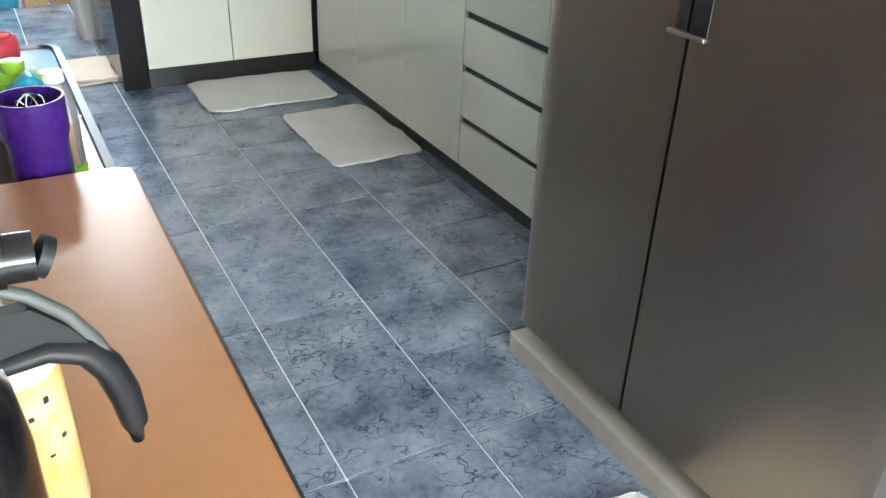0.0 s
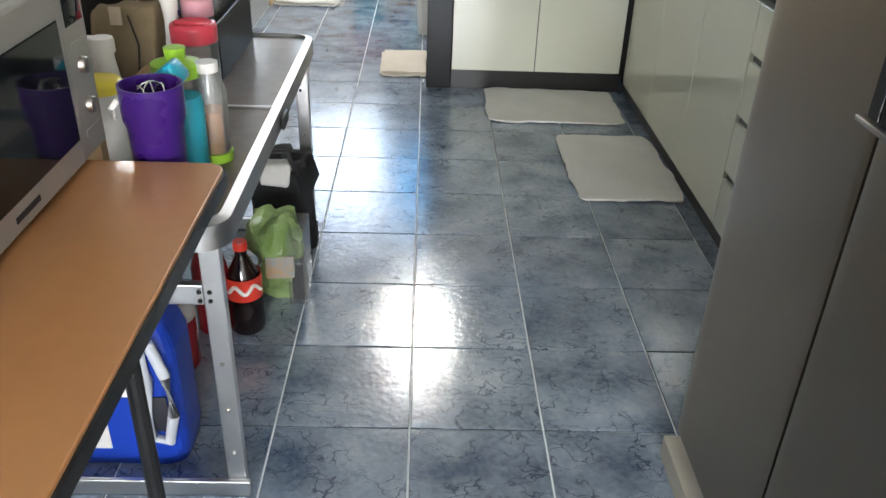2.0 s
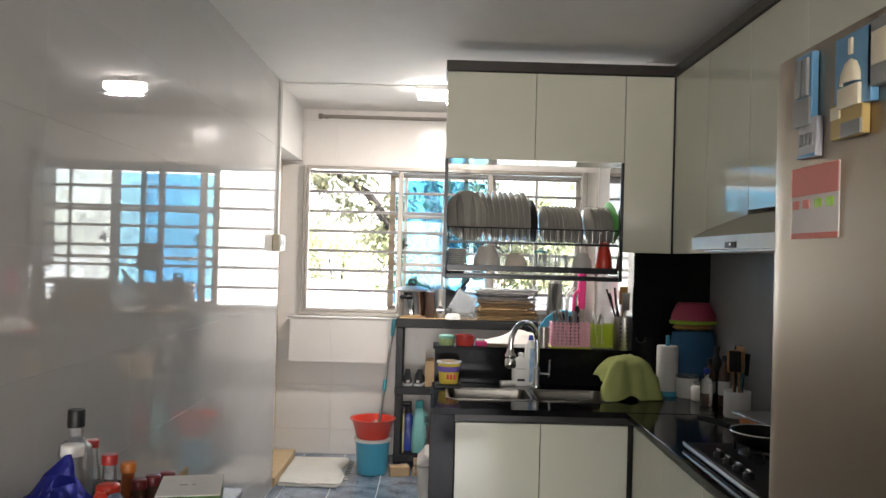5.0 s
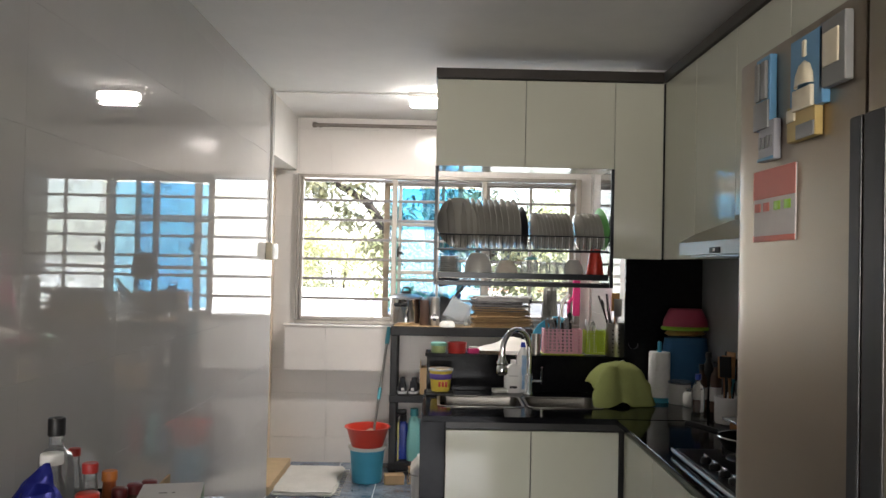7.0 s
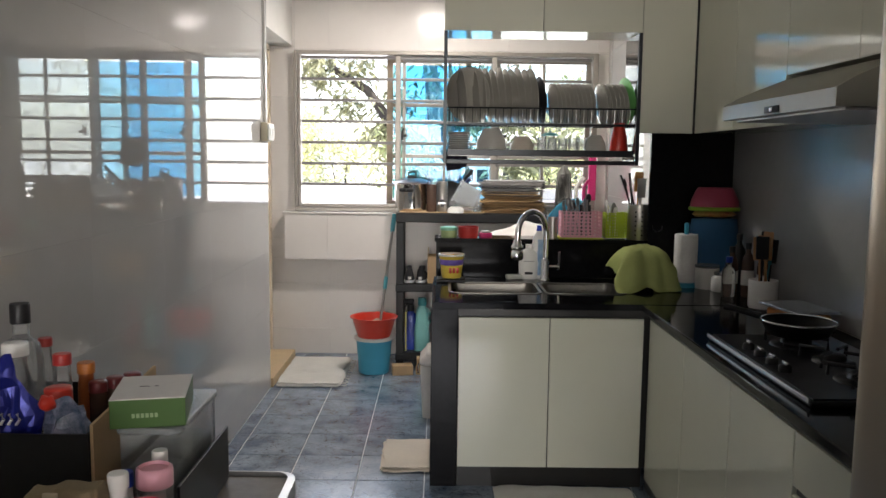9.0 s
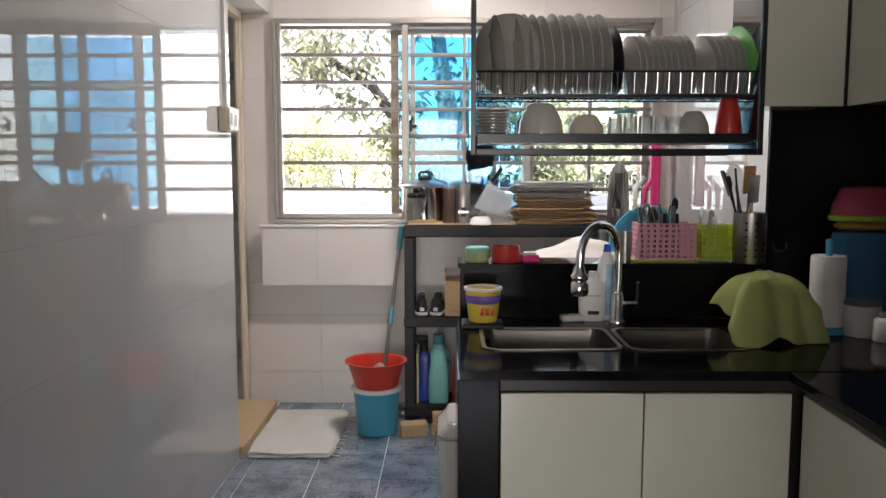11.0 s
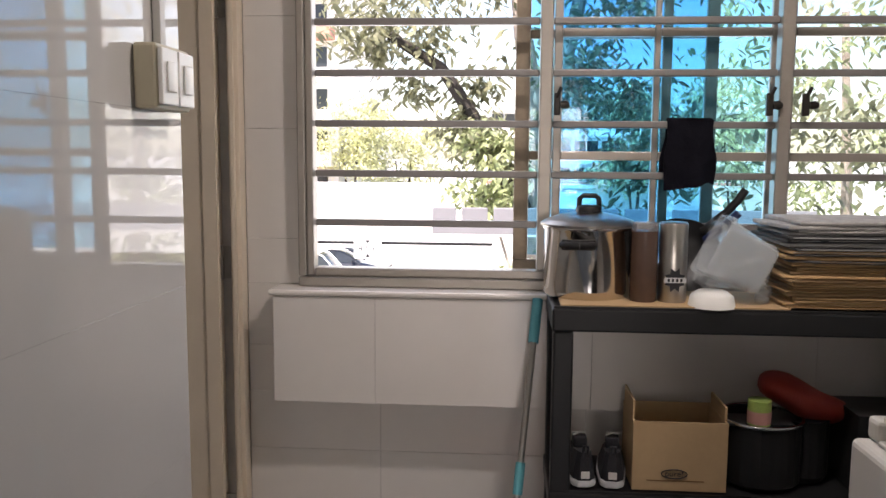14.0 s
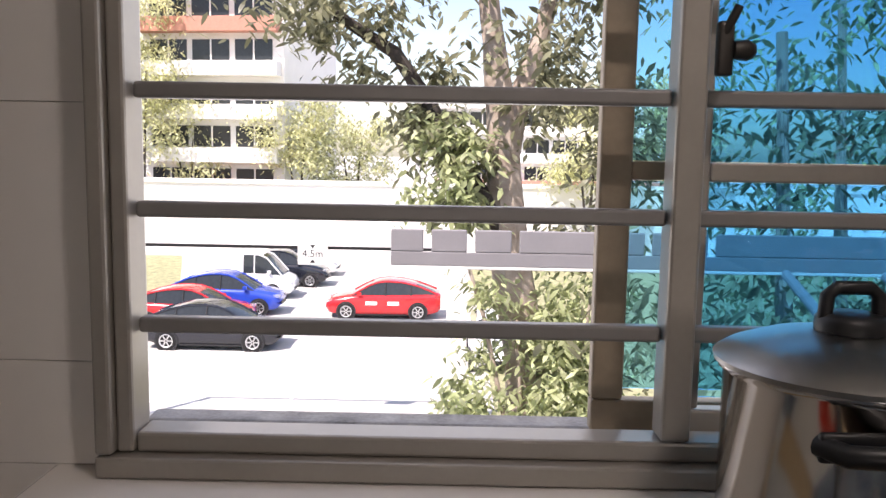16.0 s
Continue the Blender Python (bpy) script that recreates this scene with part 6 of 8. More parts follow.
for z in (0.10, 0.17):
    part("knob", lathe([(0, 0), (0.015, 0), (0.014, 0.010), (0.011, 0.012), (0, 0.012)], 20, m=Matrix.Translation((0.4082, 0.51, z)) @ Matrix.Rotation(radians(90), 4, "Y")), STEEL, cp)
for z in (0.05, 0.2):
    part("button_row", box(0.4082, 0.4095, 0.48, 0.54, z, z + 0.012), MW, cp)
for x in (0.04, 0.34):
    for y in (0.05, 0.5):
        part("foot", lathe([(0, 0), (0.018, 0), (0.016, 0.0155), (0, 0.0155)], 12, m=Matrix.Translation((x, y, 0))), BLACK_PLASTIC, mw)

TZ1 = 0.6805
pt_ = thing("purple_tumbler", (0.030, 1.482, TZ1), "purple plastic tumbler holding a wire whisk ball", "tumbler")
part("cup", lathe([(0, 0.001), (0.042, 0.001), (0.045, 0.006), (0.05, 0.15), (0.056, 0.165), (0.057, 0.228), (0.053, 0.228), (0.046, 0.15), (0.04, 0.01), (0, 0.008)], 36), PURPLE, pt_)
part("side_tab", tube([(-0.055, -0.015, 0.2), (-0.068, -0.02, 0.185), (-0.064, -0.015, 0.165)], 0.006, 8), WHITE_PLASTIC, pt_)
wk = part("whisk_ball", tube([(0.024 * math.cos(radians(a)), 0.024 * math.sin(radians(a)) * 0.6, 0.205 + 0.02 * math.sin(radians(a * 2))) for a in range(0, 360, 15)], 0.002, 6, closed=True), CHROME, pt_)
for t_ in (30, 75, 120):
    part("wire_loop", tube([(0.026 * math.cos(radians(a)) * math.cos(radians(t_)), 0.026 * math.cos(radians(a)) * math.sin(radians(t_)), 0.205 + 0.026 * math.sin(radians(a))) for a in range(0, 360, 20)], 0.0018, 6, closed=True), CHROME, wk)
tb = thing("shaker_bottle", (0.052, 1.60, TZ1), "turquoise shaker bottle with a tilted spout lid", "bottle")
part("body", lathe([(0, 0), (0.031, 0), (0.034, 0.006), (0.036, 0.15), (0.032, 0.165), (0, 0.165)], 28), pick("turquoise_plastic", (0.03, 0.30, 0.40), 0.35), tb)
lid_ = box(-0.036, 0.04, -0.028, 0.028, 0, 0.045, 0.010, 3)
lid_.transform(Matrix.Translation((-0.014, -0.01, 0.18)) @ Matrix.Rotation(radians(-38), 4, "Y"))
part("lid", lid_, pick("bright_turquoise_plastic", (0.02, 0.36, 0.50), 0.3), tb)
gj = thing("green_lid_bottle", (0.02, 1.68, TZ1), "clear bottle with a bright green flip lid", "bottle")
part("body", lathe([(0, 0), (0.045, 0), (0.047, 0.006), (0.047, 0.16), (0.04, 0.18), (0, 0.18)], 28), THIN_CLEAR, gj)
part("lid", lathe([(0, 0.18), (0.05, 0.18), (0.05, 0.205), (0.02, 0.215), (0.022, 0.236), (0, 0.24)], 24), GREEN, gj)
gj = thing("oil_jar", (0.082, 1.675, TZ1), "clear plastic jar of amber oil on a green base", "jar")
part("base", lathe([(0, 0), (0.034, 0), (0.036, 0.02), (0, 0.02)], 24), GREEN, gj)
part("oil", lathe([(0, 0.021), (0.03, 0.021), (0.03, 0.11), (0, 0.11)], 24), pick("amber_oil_fill", (0.42, 0.19, 0.05), 0.15), gj)
part("jar", lathe([(0.0325, 0.0205), (0.0335, 0.15), (0.02, 0.19), (0.018, 0.19), (0.0315, 0.15), (0.031, 0.0205)], 24), THIN_CLEAR, gj)
part("cap", lathe([(0, 0.1905), (0.022, 0.1905), (0.022, 0.21), (0, 0.211)], 18), WHITE_PLASTIC, gj)
PALE_FILL = pick("pale_pink_powder", (0.58, 0.44, 0.38), 0.8)
for x, y, r, h, lb in ((-0.008, 1.93, 0.051, 0.188, "large clear tub with a pink-red screw lid"), (-0.038, 2.09, 0.037, 0.205, "clear tub with a pale pink lid")):
    pj = thing("plastic_tub", (x, y, TZ1), lb, "tub")
    part("content", lathe([(0, 0.003), (r * 0.9, 0.003), (r * 0.92, h * 0.8), (0, h * 0.82)], 24), PALE_FILL, pj)
    part("wall", lathe([(r * 0.94, 0), (r, 0.01), (r, h - 0.01), (r * 0.95, h - 0.01), (r * 0.93, 0.004), (0, 0.001)], 28), THIN_CLEAR, pj)
    part("lid", lathe([(0, h - 0.008), (r * 1.03, h - 0.008), (r * 1.04, h + 0.022), (r * 1.0, h + 0.03), (r * 0.86, h + 0.033), (r * 0.8, h + 0.026), (0, h + 0.026)], 32), pick("coral_red_plastic", (0.60, 0.06, 0.09), 0.3) if r > 0.05 else PINK, pj)
    if r > 0.05:
        part("grip_ridge", box(-0.04, 0.04, -0.007, 0.007, h + 0.022, h + 0.036, 0.004), bpy.data.materials["coral_red_plastic"], pj)
tray = carton((-0.42, 1.56, TZ1), 0.31, 0.50, 0.13, CARD, "long low cardboard tray of packets and bottles", "tray", name="cardboard_tray")
for x, y, r, h, cap, lb in ((-0.145, 1.74, 0.029, 0.228, WHITE_PLASTIC, "white vitamin bottle with a white cap"), (-0.205, 1.81, 0.03, 0.205, WHITE_PLASTIC, "small white pill bottle"), (-0.075, 1.99, 0.024, 0.262, WHITE_PLASTIC, "white bottle with a white cap"), (-0.054, 2.17, 0.02, 0.243, WHITE_PLASTIC, "clear bottle with a white cap"), (-0.098, 2.08, 0.022, 0.228, NAVY, "white bottle with a blue cap")):
    bottle((x, y, TZ1 + (0.0065 if x < -0.1 else 0)), r, h, WHITE_PLASTIC, cap, lb, neck=0.72, shoulder=0.66, label_mat=pick("green_gold_label", (0.36, 0.38, 0.16), 0.6, second=(0.6, 0.58, 0.5), scale=30) if x < -0.1 else None)
ylt = thing("yellow_tub", (-0.115, 1.625, TZ1 + 0.0065), "small tub with a bright yellow lid", "tub")
part("tub", lathe([(0, 0), (0.036, 0), (0.04, 0.155), (0, 0.155)], 24), WHITE_PLASTIC, ylt)
part("lid", lathe([(0, 0.1555), (0.044, 0.1555), (0.044, 0.17), (0.036, 0.18), (0, 0.177)], 24), YELLOW, ylt)
KHAKI = mat("khaki_canvas", (0.20, 0.155, 0.09), 0.9, vary=0.15, scale=8, bump=0.5, bump_scale=160)
kb = thing("khaki_bag", (-0.17, 1.95, TZ1 + 0.0065), "upright khaki fabric bag with a drawn cord", "bag")
kk = box(-0.06, 0.08, -0.06, 0.07, 0, 0.245, 0.012, 2)
bmesh.ops.subdivide_edges(kk, edges=list(kk.edges), cuts=5, use_grid_fill=True)
for v in kk.verts:
    k = v.co.z / 0.245
    v.co.y = v.co.y * (1 - 0.6 * k * k) - 0.01 * k
    v.co.z += 0.10 * v.co.x * k + 0.004 * math.sin(v.co.x * 90) * k
    v.co.y += 0.009 * (abs(noise.noise(v.co * 16)) - 0.3)
part("bag", rough_sheet(kk, 0.008, 12), KHAKI, kb)
part("loop", box(-0.012, 0.016, -0.052, -0.044, 0.21, 0.25, 0.002), pick("pale_tan_webbing", (0.42, 0.36, 0.27), 0.9), kb)
part("cord", tube([(0.03, -0.055, 0.235), (0.048, -0.062, 0.17), (0.044, -0.072, 0.11), (0.056, -0.076, 0.06)], 0.002, 6), BLACK_PLASTIC, kb)
bx = carton((-0.585, 2.20, TZ1), 0.36, 0.43, 0.265, mat("black_box_board", (0.008, 0.008, 0.009), 0.7), "tall black open box of bottles and snacks", "box", name="black_box")
divider = part("card_divider", prism([(0.008, 0.10), (0.42, 0.10), (0.42, 0.315), (0.008, 0.285)], 0.362, 0.369), CARD, bx)
divider.data.transform(Matrix(((0, 0, 1, 0), (1, 0, 0, 0), (0, 1, 0, 0), (0, 0, 0, 1))))
dtray = carton((-0.19, 2.19, TZ1), 0.165, 0.42, 0.10, BLACK_PLASTIC, "low dark tray under a clear container", "tray", name="dark_tray")
part("upper_edge", box(0.165, 0.172, 0, 0.42, 0, 0.15, 0.002), BLACK_PLASTIC, dtray)
cc = thing("clear_container", (-0.105, 2.40, TZ1 + 0.0065), "clear plastic storage container with a lid", "container")
part("shell", prism(rounded(-0.07, 0.07, -0.16, 0.16, 0.02), 0, 0.245), THIN_CLEAR, cc)
part("content", box(-0.06, 0.06, -0.15, 0.15, 0.003, 0.16, 0.01), pick("mixed_packets", (0.20, 0.20, 0.18), 0.5, vary=0.6, scale=14), cc)
part("lid", prism(rounded(-0.076, 0.076, -0.166, 0.166, 0.024), 0.2455, 0.262, 0.004), CLEAR_PLASTIC, cc)
gb = thing("green_box", (-0.125, 2.34, TZ1 + 0.0065 + 0.2625), "flat green carton with a white top", "carton", turn=12)
part("side_wall", box(-0.083, 0.083, -0.10, 0.10, 0, 0.066, 0.001), pick("dark_green_print", (0.05, 0.12, 0.02), 0.5), gb)
tp = part("white_top", box(-0.083, 0.083, -0.10, 0.10, 0.0662, 0.069), PAPER, gb)
part("top_slot", box(-0.03, -0.008, 0.0, 0.004, 0.0691, 0.0696), INK, gb)
part("top_slot", box(0.004, 0.012, 0.0, 0.004, 0.0691, 0.0696), INK, gb)
for k in range(6):
    part("side_lettering", box(-0.035 + 0.010 * k, -0.028 + 0.010 * k, -0.1012, -0.1003, 0.024, 0.034), pick("pale_green_print", (0.30, 0.40, 0.22), 0.6), gb)
FOIL = mat("blue_foil_packet", (0.008, 0.010, 0.15), 0.24, metal=0.35, vary=0.5, scale=9, second=(0.02, 0.03, 0.26))


def crumple(bm, amount, freq, seed=0.0):
    """Sharp creases, as of foil or stiff plastic."""
    for v in bm.verts:
        p = v.co * freq + Vector((seed, 3 * seed, 5))
        q = Vector((abs(noise.noise(p)) - 0.25, abs(noise.noise(p + Vector((9, 2, 4)))) - 0.25, abs(noise.noise(p + Vector((3, 8, 1)))) - 0.25))
        v.co += q * amount * 2
    return bm


def pillow(width, height, thick, peak, lean, n=18, kink=0.62):
    """A sealed flat packet: two skins that meet at thin crimped edges; it narrows to its peak."""
    b = bmesh.new()
    rows = {}
    for side in (0, 1):
        for i in range(n + 1):
            for j in range(n + 1):
                u, v = i / n, j / n
                if side and (i in (0, n) or j in (0, n)):
                    rows[1, i, j] = rows[0, i, j]
                    continue
                up_ = max(0.0, (v - kink) / (1 - kink))
                w = width * (0.86 + 0.14 * min(1, v / kink)) * (1 - (1 - peak) * up_)
                bulge = thick * (math.sin(math.pi * u) * math.sin(math.pi * min(1, v * 0.9 + 0.06))) ** 0.6
                rows[side, i, j] = b.verts.new(((u - 0.5) * w + lean * up_, (-1, 1)[side] * bulge, v * height))
    for side in (0, 1):
        for i in range(n):
            for j in range(n):
                b.faces.new([rows[side, i, j], rows[side, i + 1, j], rows[side, i + 1, j + 1], rows[side, i, j + 1]])
    return b


pk_ = thing("crisp_packet", (-0.477, 2.255, TZ1 + 0.0065), "shiny deep blue crisp packet with gold and red print", "packet")
part("foil", crumple(pillow(0.25, 0.425, 0.03, 0.08, 0.05), 0.016, 13), FOIL, pk_, smooth=False)
GOLD = pick("gold_print", (0.55, 0.36, 0.05), 0.3)
part("red_badge", crumple(lathe([(0, 0), (0.018, 0), (0.018, 0.004), (0, 0.006)], 20, m=Matrix.Translation((-0.035, -0.036, 0.29)) @ Matrix.Rotation(radians(90), 4, "X")), 0.003, 30), RED, pk_)
part("gold_band", tube([(-0.022, -0.036, 0.315), (0.01, -0.042, 0.318), (0.045, -0.04, 0.312)], 0.0035, 6), GOLD, pk_)
part("gold_band", tube([(-0.005, -0.042, 0.318), (0.008, -0.043, 0.295), (0.006, -0.042, 0.272)], 0.0045, 6), pick("pale_gold_print", (0.70, 0.62, 0.42), 0.3), pk_)
for k in range(3):
    part("white_print", tube([(0.05 + 0.018 * k, -0.040, 0.275), (0.058 + 0.018 * k, -0.040, 0.287), (0.052 + 0.018 * k, -0.039, 0.30)], 0.0035, 6), WHITE_PLASTIC, pk_)
bottle((-0.488, 2.44, TZ1 + 0.0065), 0.05, 0.512, THIN_CLEAR, BLACK_PLASTIC, "tall clear bottle with a black cap", 0.05, 0.4, 0.78)
bottle((-0.462, 2.36, TZ1 + 0.0065), 0.058, 0.43, THIN_CLEAR, WHITE_PLASTIC, "clear plastic bottle with a white cap", 0.03, 0.44, 0.62)
bottle((-0.492, 2.57, TZ1 + 0.0065), 0.025, 0.395, THIN_CLEAR, DRED, "slim clear bottle with a red cap", 0.022, 0.6, 0.75)
for x, y, r, h, ch, m1, m2, lb in ((-0.397, 2.46, 0.022, 0.38, 0.028, THIN_CLEAR, DRED, "clear spice jar with a red cap"), (-0.348, 2.33, 0.031, 0.33, 0.036, pick("pepper_fill", (0.50, 0.42, 0.34), 0.6), RED, "spice jar with a wide red cap"), (-0.368, 2.53, 0.022, 0.34, 0.028, pick("chilli_sauce", (0.30, 0.08, 0.02), 0.3), pick("orange_cap", (0.50, 0.16, 0.03), 0.4), "chilli sauce jar with an orange cap")):
    bottle((x, y, TZ1 + 0.0065), r, h, m1, m2, lb, ch, 0.86, 0.86)
MAROON = pick("maroon_lid", (0.16, 0.02, 0.022), 0.35)
for x, y in ((-0.325, 2.50), (-0.298, 2.545), (-0.268, 2.585)):
    dj = thing("sauce_jar", (x, y, TZ1 + 0.0065), "small dark sauce jar with a maroon lid", "jar", group="sauce jars in the black box")
    part("jar", lathe([(0, 0), (0.02, 0), (0.022, 0.006), (0.022, 0.27), (0, 0.27)], 20), BROWN, dj)
    part("lid", lathe([(0, 0.2705), (0.023, 0.2705), (0.023, 0.295), (0.021, 0.298), (0, 0.298)], 20), MAROON, dj)
sn = thing("sweet_packet", (-0.285, 2.275, TZ1 + 0.0065), "crumpled blue and white sweet packet with a red tip", "packet")
pw = pillow(0.14, 0.315, 0.045, 0.6, -0.02)
part("wrapper", crumple(pw, 0.02, 18, 3), pick("blue_white_wrapper", (0.006, 0.05, 0.085), 0.2, second=(0.30, 0.30, 0.42), scale=42), sn, smooth=False)
part("red_tip", crumple(lathe([(0, -0.02), (0.017, -0.012), (0.02, 0), (0.012, 0.014), (0, 0.017)], 12, m=Matrix.Translation((-0.05, -0.03, 0.318))), 0.006, 40), RED, sn)
orb = thing("orange_packet", (-0.545, 2.12, TZ1), "orange and blue food packet with a looped top", "packet")
part("packet", crumple(pillow(0.085, 0.27, 0.028, 0.9, 0.0), 0.008, 20), pick("orange_print", (0.42, 0.15, 0.06), 0.4), orb, smooth=False)
part("blue_corner", box(-0.05, -0.018, -0.036, -0.030, 0.20, 0.245, 0.003), BLUE, orb)
part("loop", tube([(-0.01 + 0.03 * math.cos(radians(a)), 0, 0.262 + 0.035 * math.sin(radians(a))) for a in range(0, 181, 15)], 0.007, 8), CARD, orb)

# things under the tables
bj = thing("detergent_jug", (-0.16, 1.62, 0), "large blue laundry detergent jug with a white moulded handle", "detergent jug")
bj.location = (-0.135 * U, 1.545 * U, 0)
bj.scale = (1.18, 1.1, 1.08)
jb = prism(rounded(-0.13, 0.11, -0.075, 0.075, 0.04, 6), 0.002, 0.40)
bmesh.ops.subdivide_edges(jb, edges=[e for e in jb.edges if abs(e.verts[0].co.z - e.verts[1].co.z) > 0.1], cuts=10)
for v in jb.verts:
    k = v.co.z / 0.40
    f = 1 - 0.5 * max(0, (k - 0.72) / 0.28) ** 1.6 - (0.05 if k < 0.03 else 0)
    v.co.x = v.co.x * f
    v.co.y *= f
part("body", jb, NAVY, bj)
part("cap", lathe([(0, 0.4), (0.036, 0.4), (0.034, 0.45), (0, 0.452)], 20), NAVY, bj)
hp = [(0.075, -0.085, 0.33), (0.095, -0.085, 0.25), (0.10, -0.085, 0.15), (0.085, -0.085, 0.08), (0.055, -0.085, 0.09), (0.05, -0.085, 0.16), (0.062, -0.085, 0.24), (0.055, -0.085, 0.31)]
part("handle_outline", tube(hp, 0.011, 10, closed=True), pick("grey_white_trim", (0.50, 0.52, 0.56), 0.4), bj)
part("handle_hollow", box(0.058, 0.088, -0.079, -0.0755, 0.10, 0.19, 0.001), INK, bj)
part("label", box(-0.11, -0.03, -0.079, -0.0755, 0.05, 0.14, 0.002), PAPER, bj)
part("label_print", box(-0.06, 0.02, -0.0785, -0.0757, 0.19, 0.21), WHITE_PLASTIC, bj)
ck = bottle((0.022, 2.02, 0), 0.05, 0.285, mat("dark_cola", (0.010, 0.005, 0.004), 0.08, spec=0.7), RED, "large cola bottle with a red label", 0.025, 0.33, 0.62, label_mat=RED, band=(0.44, 0.70))
part("label_wave", tube([(0.05 * 1.03 * math.cos(radians(a)), 0.05 * 1.03 * math.sin(radians(a)), 0.152 + 0.012 * math.sin(radians(a * 6))) for a in range(230, 345, 6)], 0.006, 6), WHITE_PLASTIC, ck)
bottle((-0.13, 1.84, 0), 0.06, 0.34, pick("red_syrup", (0.28, 0.015, 0.02), 0.12), RED, "big bottle of dark red syrup", 0.025, 0.33, 0.66, label_mat=PAPER, band=(0.5, 0.7))
bottle((-0.07, 2.02, 0), 0.05, 0.33, bpy.data.materials["red_syrup"], RED, "second big bottle of dark red syrup", 0.025, 0.33, 0.66)
gpk = thing("green_packet", (0.09, 2.19, 0), "crumpled green and yellow snack bag", "packet", turn=10)
part("bag", crumple(pillow(0.16, 0.31, 0.05, 0.8, 0.0), 0.03, 11), pick("light_green_foil", (0.12, 0.20, 0.045), 0.3, second=(0.27, 0.34, 0.16), scale=7), gpk, smooth=False)
part("printed_band", crumple(box(-0.035, 0.045, -0.062, -0.05, 0.1, 0.17, 0.004), 0.008, 30), pick("orange_blue_print", (0.45, 0.25, 0.08), 0.4, second=(0.1, 0.3, 0.45), scale=12), gpk)
bbg = thing("black_bag", (0.075, 2.46, 0), "black fabric carrier bag with white paper inside", "bag")
bm_ = box(-0.09, 0.08, -0.11, 0.12, 0, 0.34, 0.02, 3)
bmesh.ops.subdivide_edges(bm_, edges=list(bm_.edges), cuts=3, use_grid_fill=True)
for v in bm_.verts:
    v.co.y = v.co.y * (0.72 + 0.28 * v.co.z / 0.34)
part("bag", crumple(bm_, 0.03, 10), mat("black_nonwoven", (0.010, 0.010, 0.011), 0.8, vary=0.3, bump=0.2), bbg)
part("paper", rough_sheet(box(-0.05, 0.04, -0.13, -0.06, 0.30, 0.37, 0.01), 0.012, 20), PAPER, bbg)
part("strap", tube([(-0.06, -0.1, 0.33), (-0.03, -0.11, 0.41), (0.03, -0.11, 0.41), (0.06, -0.1, 0.33)], 0.008, 8), BLACK_PLASTIC, bbg)
cbx = thing("clear_box", (0.155, 2.23, 0), "upright clear plastic file box", "box")
part("box", box(-0.03, 0.02, -0.09, 0.05, 0, 0.24, 0.003), THIN_CLEAR, cbx)
part("dark_content", rough_sheet(box(-0.024, 0.012, -0.08, 0.02, 0.003, 0.14, 0.01), 0.008, 20), BLACK_PLASTIC, cbx)

# black airpot and a yellow-labelled bottle at the table's near end
ap = thing("airpot", (-0.125, 0.50, 0.7855), "black pump airpot with a curved carrying handle", "airpot")
GLOSS_BLACK = mat("glossy_black_plastic", (0.008, 0.008, 0.009), 0.16, vary=0.2, spec=0.45)
part("body", lathe([(0, 0), (0.082, 0), (0.088, 0.01), (0.09, 0.19), (0.086, 0.235), (0.07, 0.265), (0, 0.265)], 40), GLOSS_BLACK, ap)
part("collar", lathe([(0.071, 0.2655), (0.082, 0.268), (0.086, 0.285), (0.08, 0.30), (0, 0.30)], 40), BLACK_PLASTIC, ap)
part("head", lathe([(0, 0.3005), (0.078, 0.3005), (0.082, 0.325), (0.07, 0.352), (0.03, 0.364), (0, 0.365)], 40), GLOSS_BLACK, ap)
sp_ = part("spout", tube([(0.05, 0.0, 0.335), (0.09, 0.0, 0.338), (0.118, 0.0, 0.336)], 0.0165, 16), GLOSS_BLACK, ap)
part("spout_collar", tube([(0.096, 0.0, 0.338), (0.101, 0.0, 0.3375)], 0.0195, 18), GLOSS_BLACK, sp_)
part("spout_tip", tube([(0.119, 0.0, 0.336), (0.126, 0.0, 0.332)], 0.014, 16), BLACK_PLASTIC, sp_)
arch = [Vector(p) for p in ((0.085, 0.0, 0.262), (0.112, 0.0, 0.266), (0.134, 0.0, 0.258), (0.147, 0.0, 0.238), (0.154, 0.0, 0.212), (0.157, 0.0, 0.186), (0.157, 0.0, 0.168))]
hb_ = tube(arch, 1.0, 14)
hb_.verts.ensure_lookup_table()
for i, p in enumerate(arch):
    r = (0.0085, 0.0095, 0.0105, 0.011, 0.0115, 0.010, 0.005)[i]
    for v in hb_.verts[i * 14:(i + 1) * 14]:
        v.co = p + (v.co - p) * r
        v.co.y *= 1.5
hnd = part("handle", hb_, BLACK_PLASTIC, ap)
part("handle_trim", tube([(0.082, 0.0, 0.322), (0.108, 0.0, 0.308), (0.128, 0.0, 0.288), (0.143, 0.0, 0.262), (0.152, 0.0, 0.232), (0.158, 0.0, 0.204)], 0.005, 10), mat("grey_green_rubber", (0.075, 0.085, 0.075), 0.4), hnd)
part("handle_web", prism([(0.07, 0.30), (0.108, 0.301), (0.128, 0.282), (0.14, 0.262), (0.134, 0.255), (0.112, 0.262), (0.08, 0.262)], -0.007, 0.007), BLACK_PLASTIC, hnd)
for o in hnd.children:
    if o.name.startswith("handle_web"):
        o.data.transform(Matrix(((1, 0, 0, 0), (0, 0, 1, 0), (0, 1, 0, 0), (0, 0, 0, 1))))
        o.data.flip_normals()
yb = thing("sauce_bottle", (-0.048, 0.63, 0.7855), "bottle with a yellow fruit-printed label", "bottle")
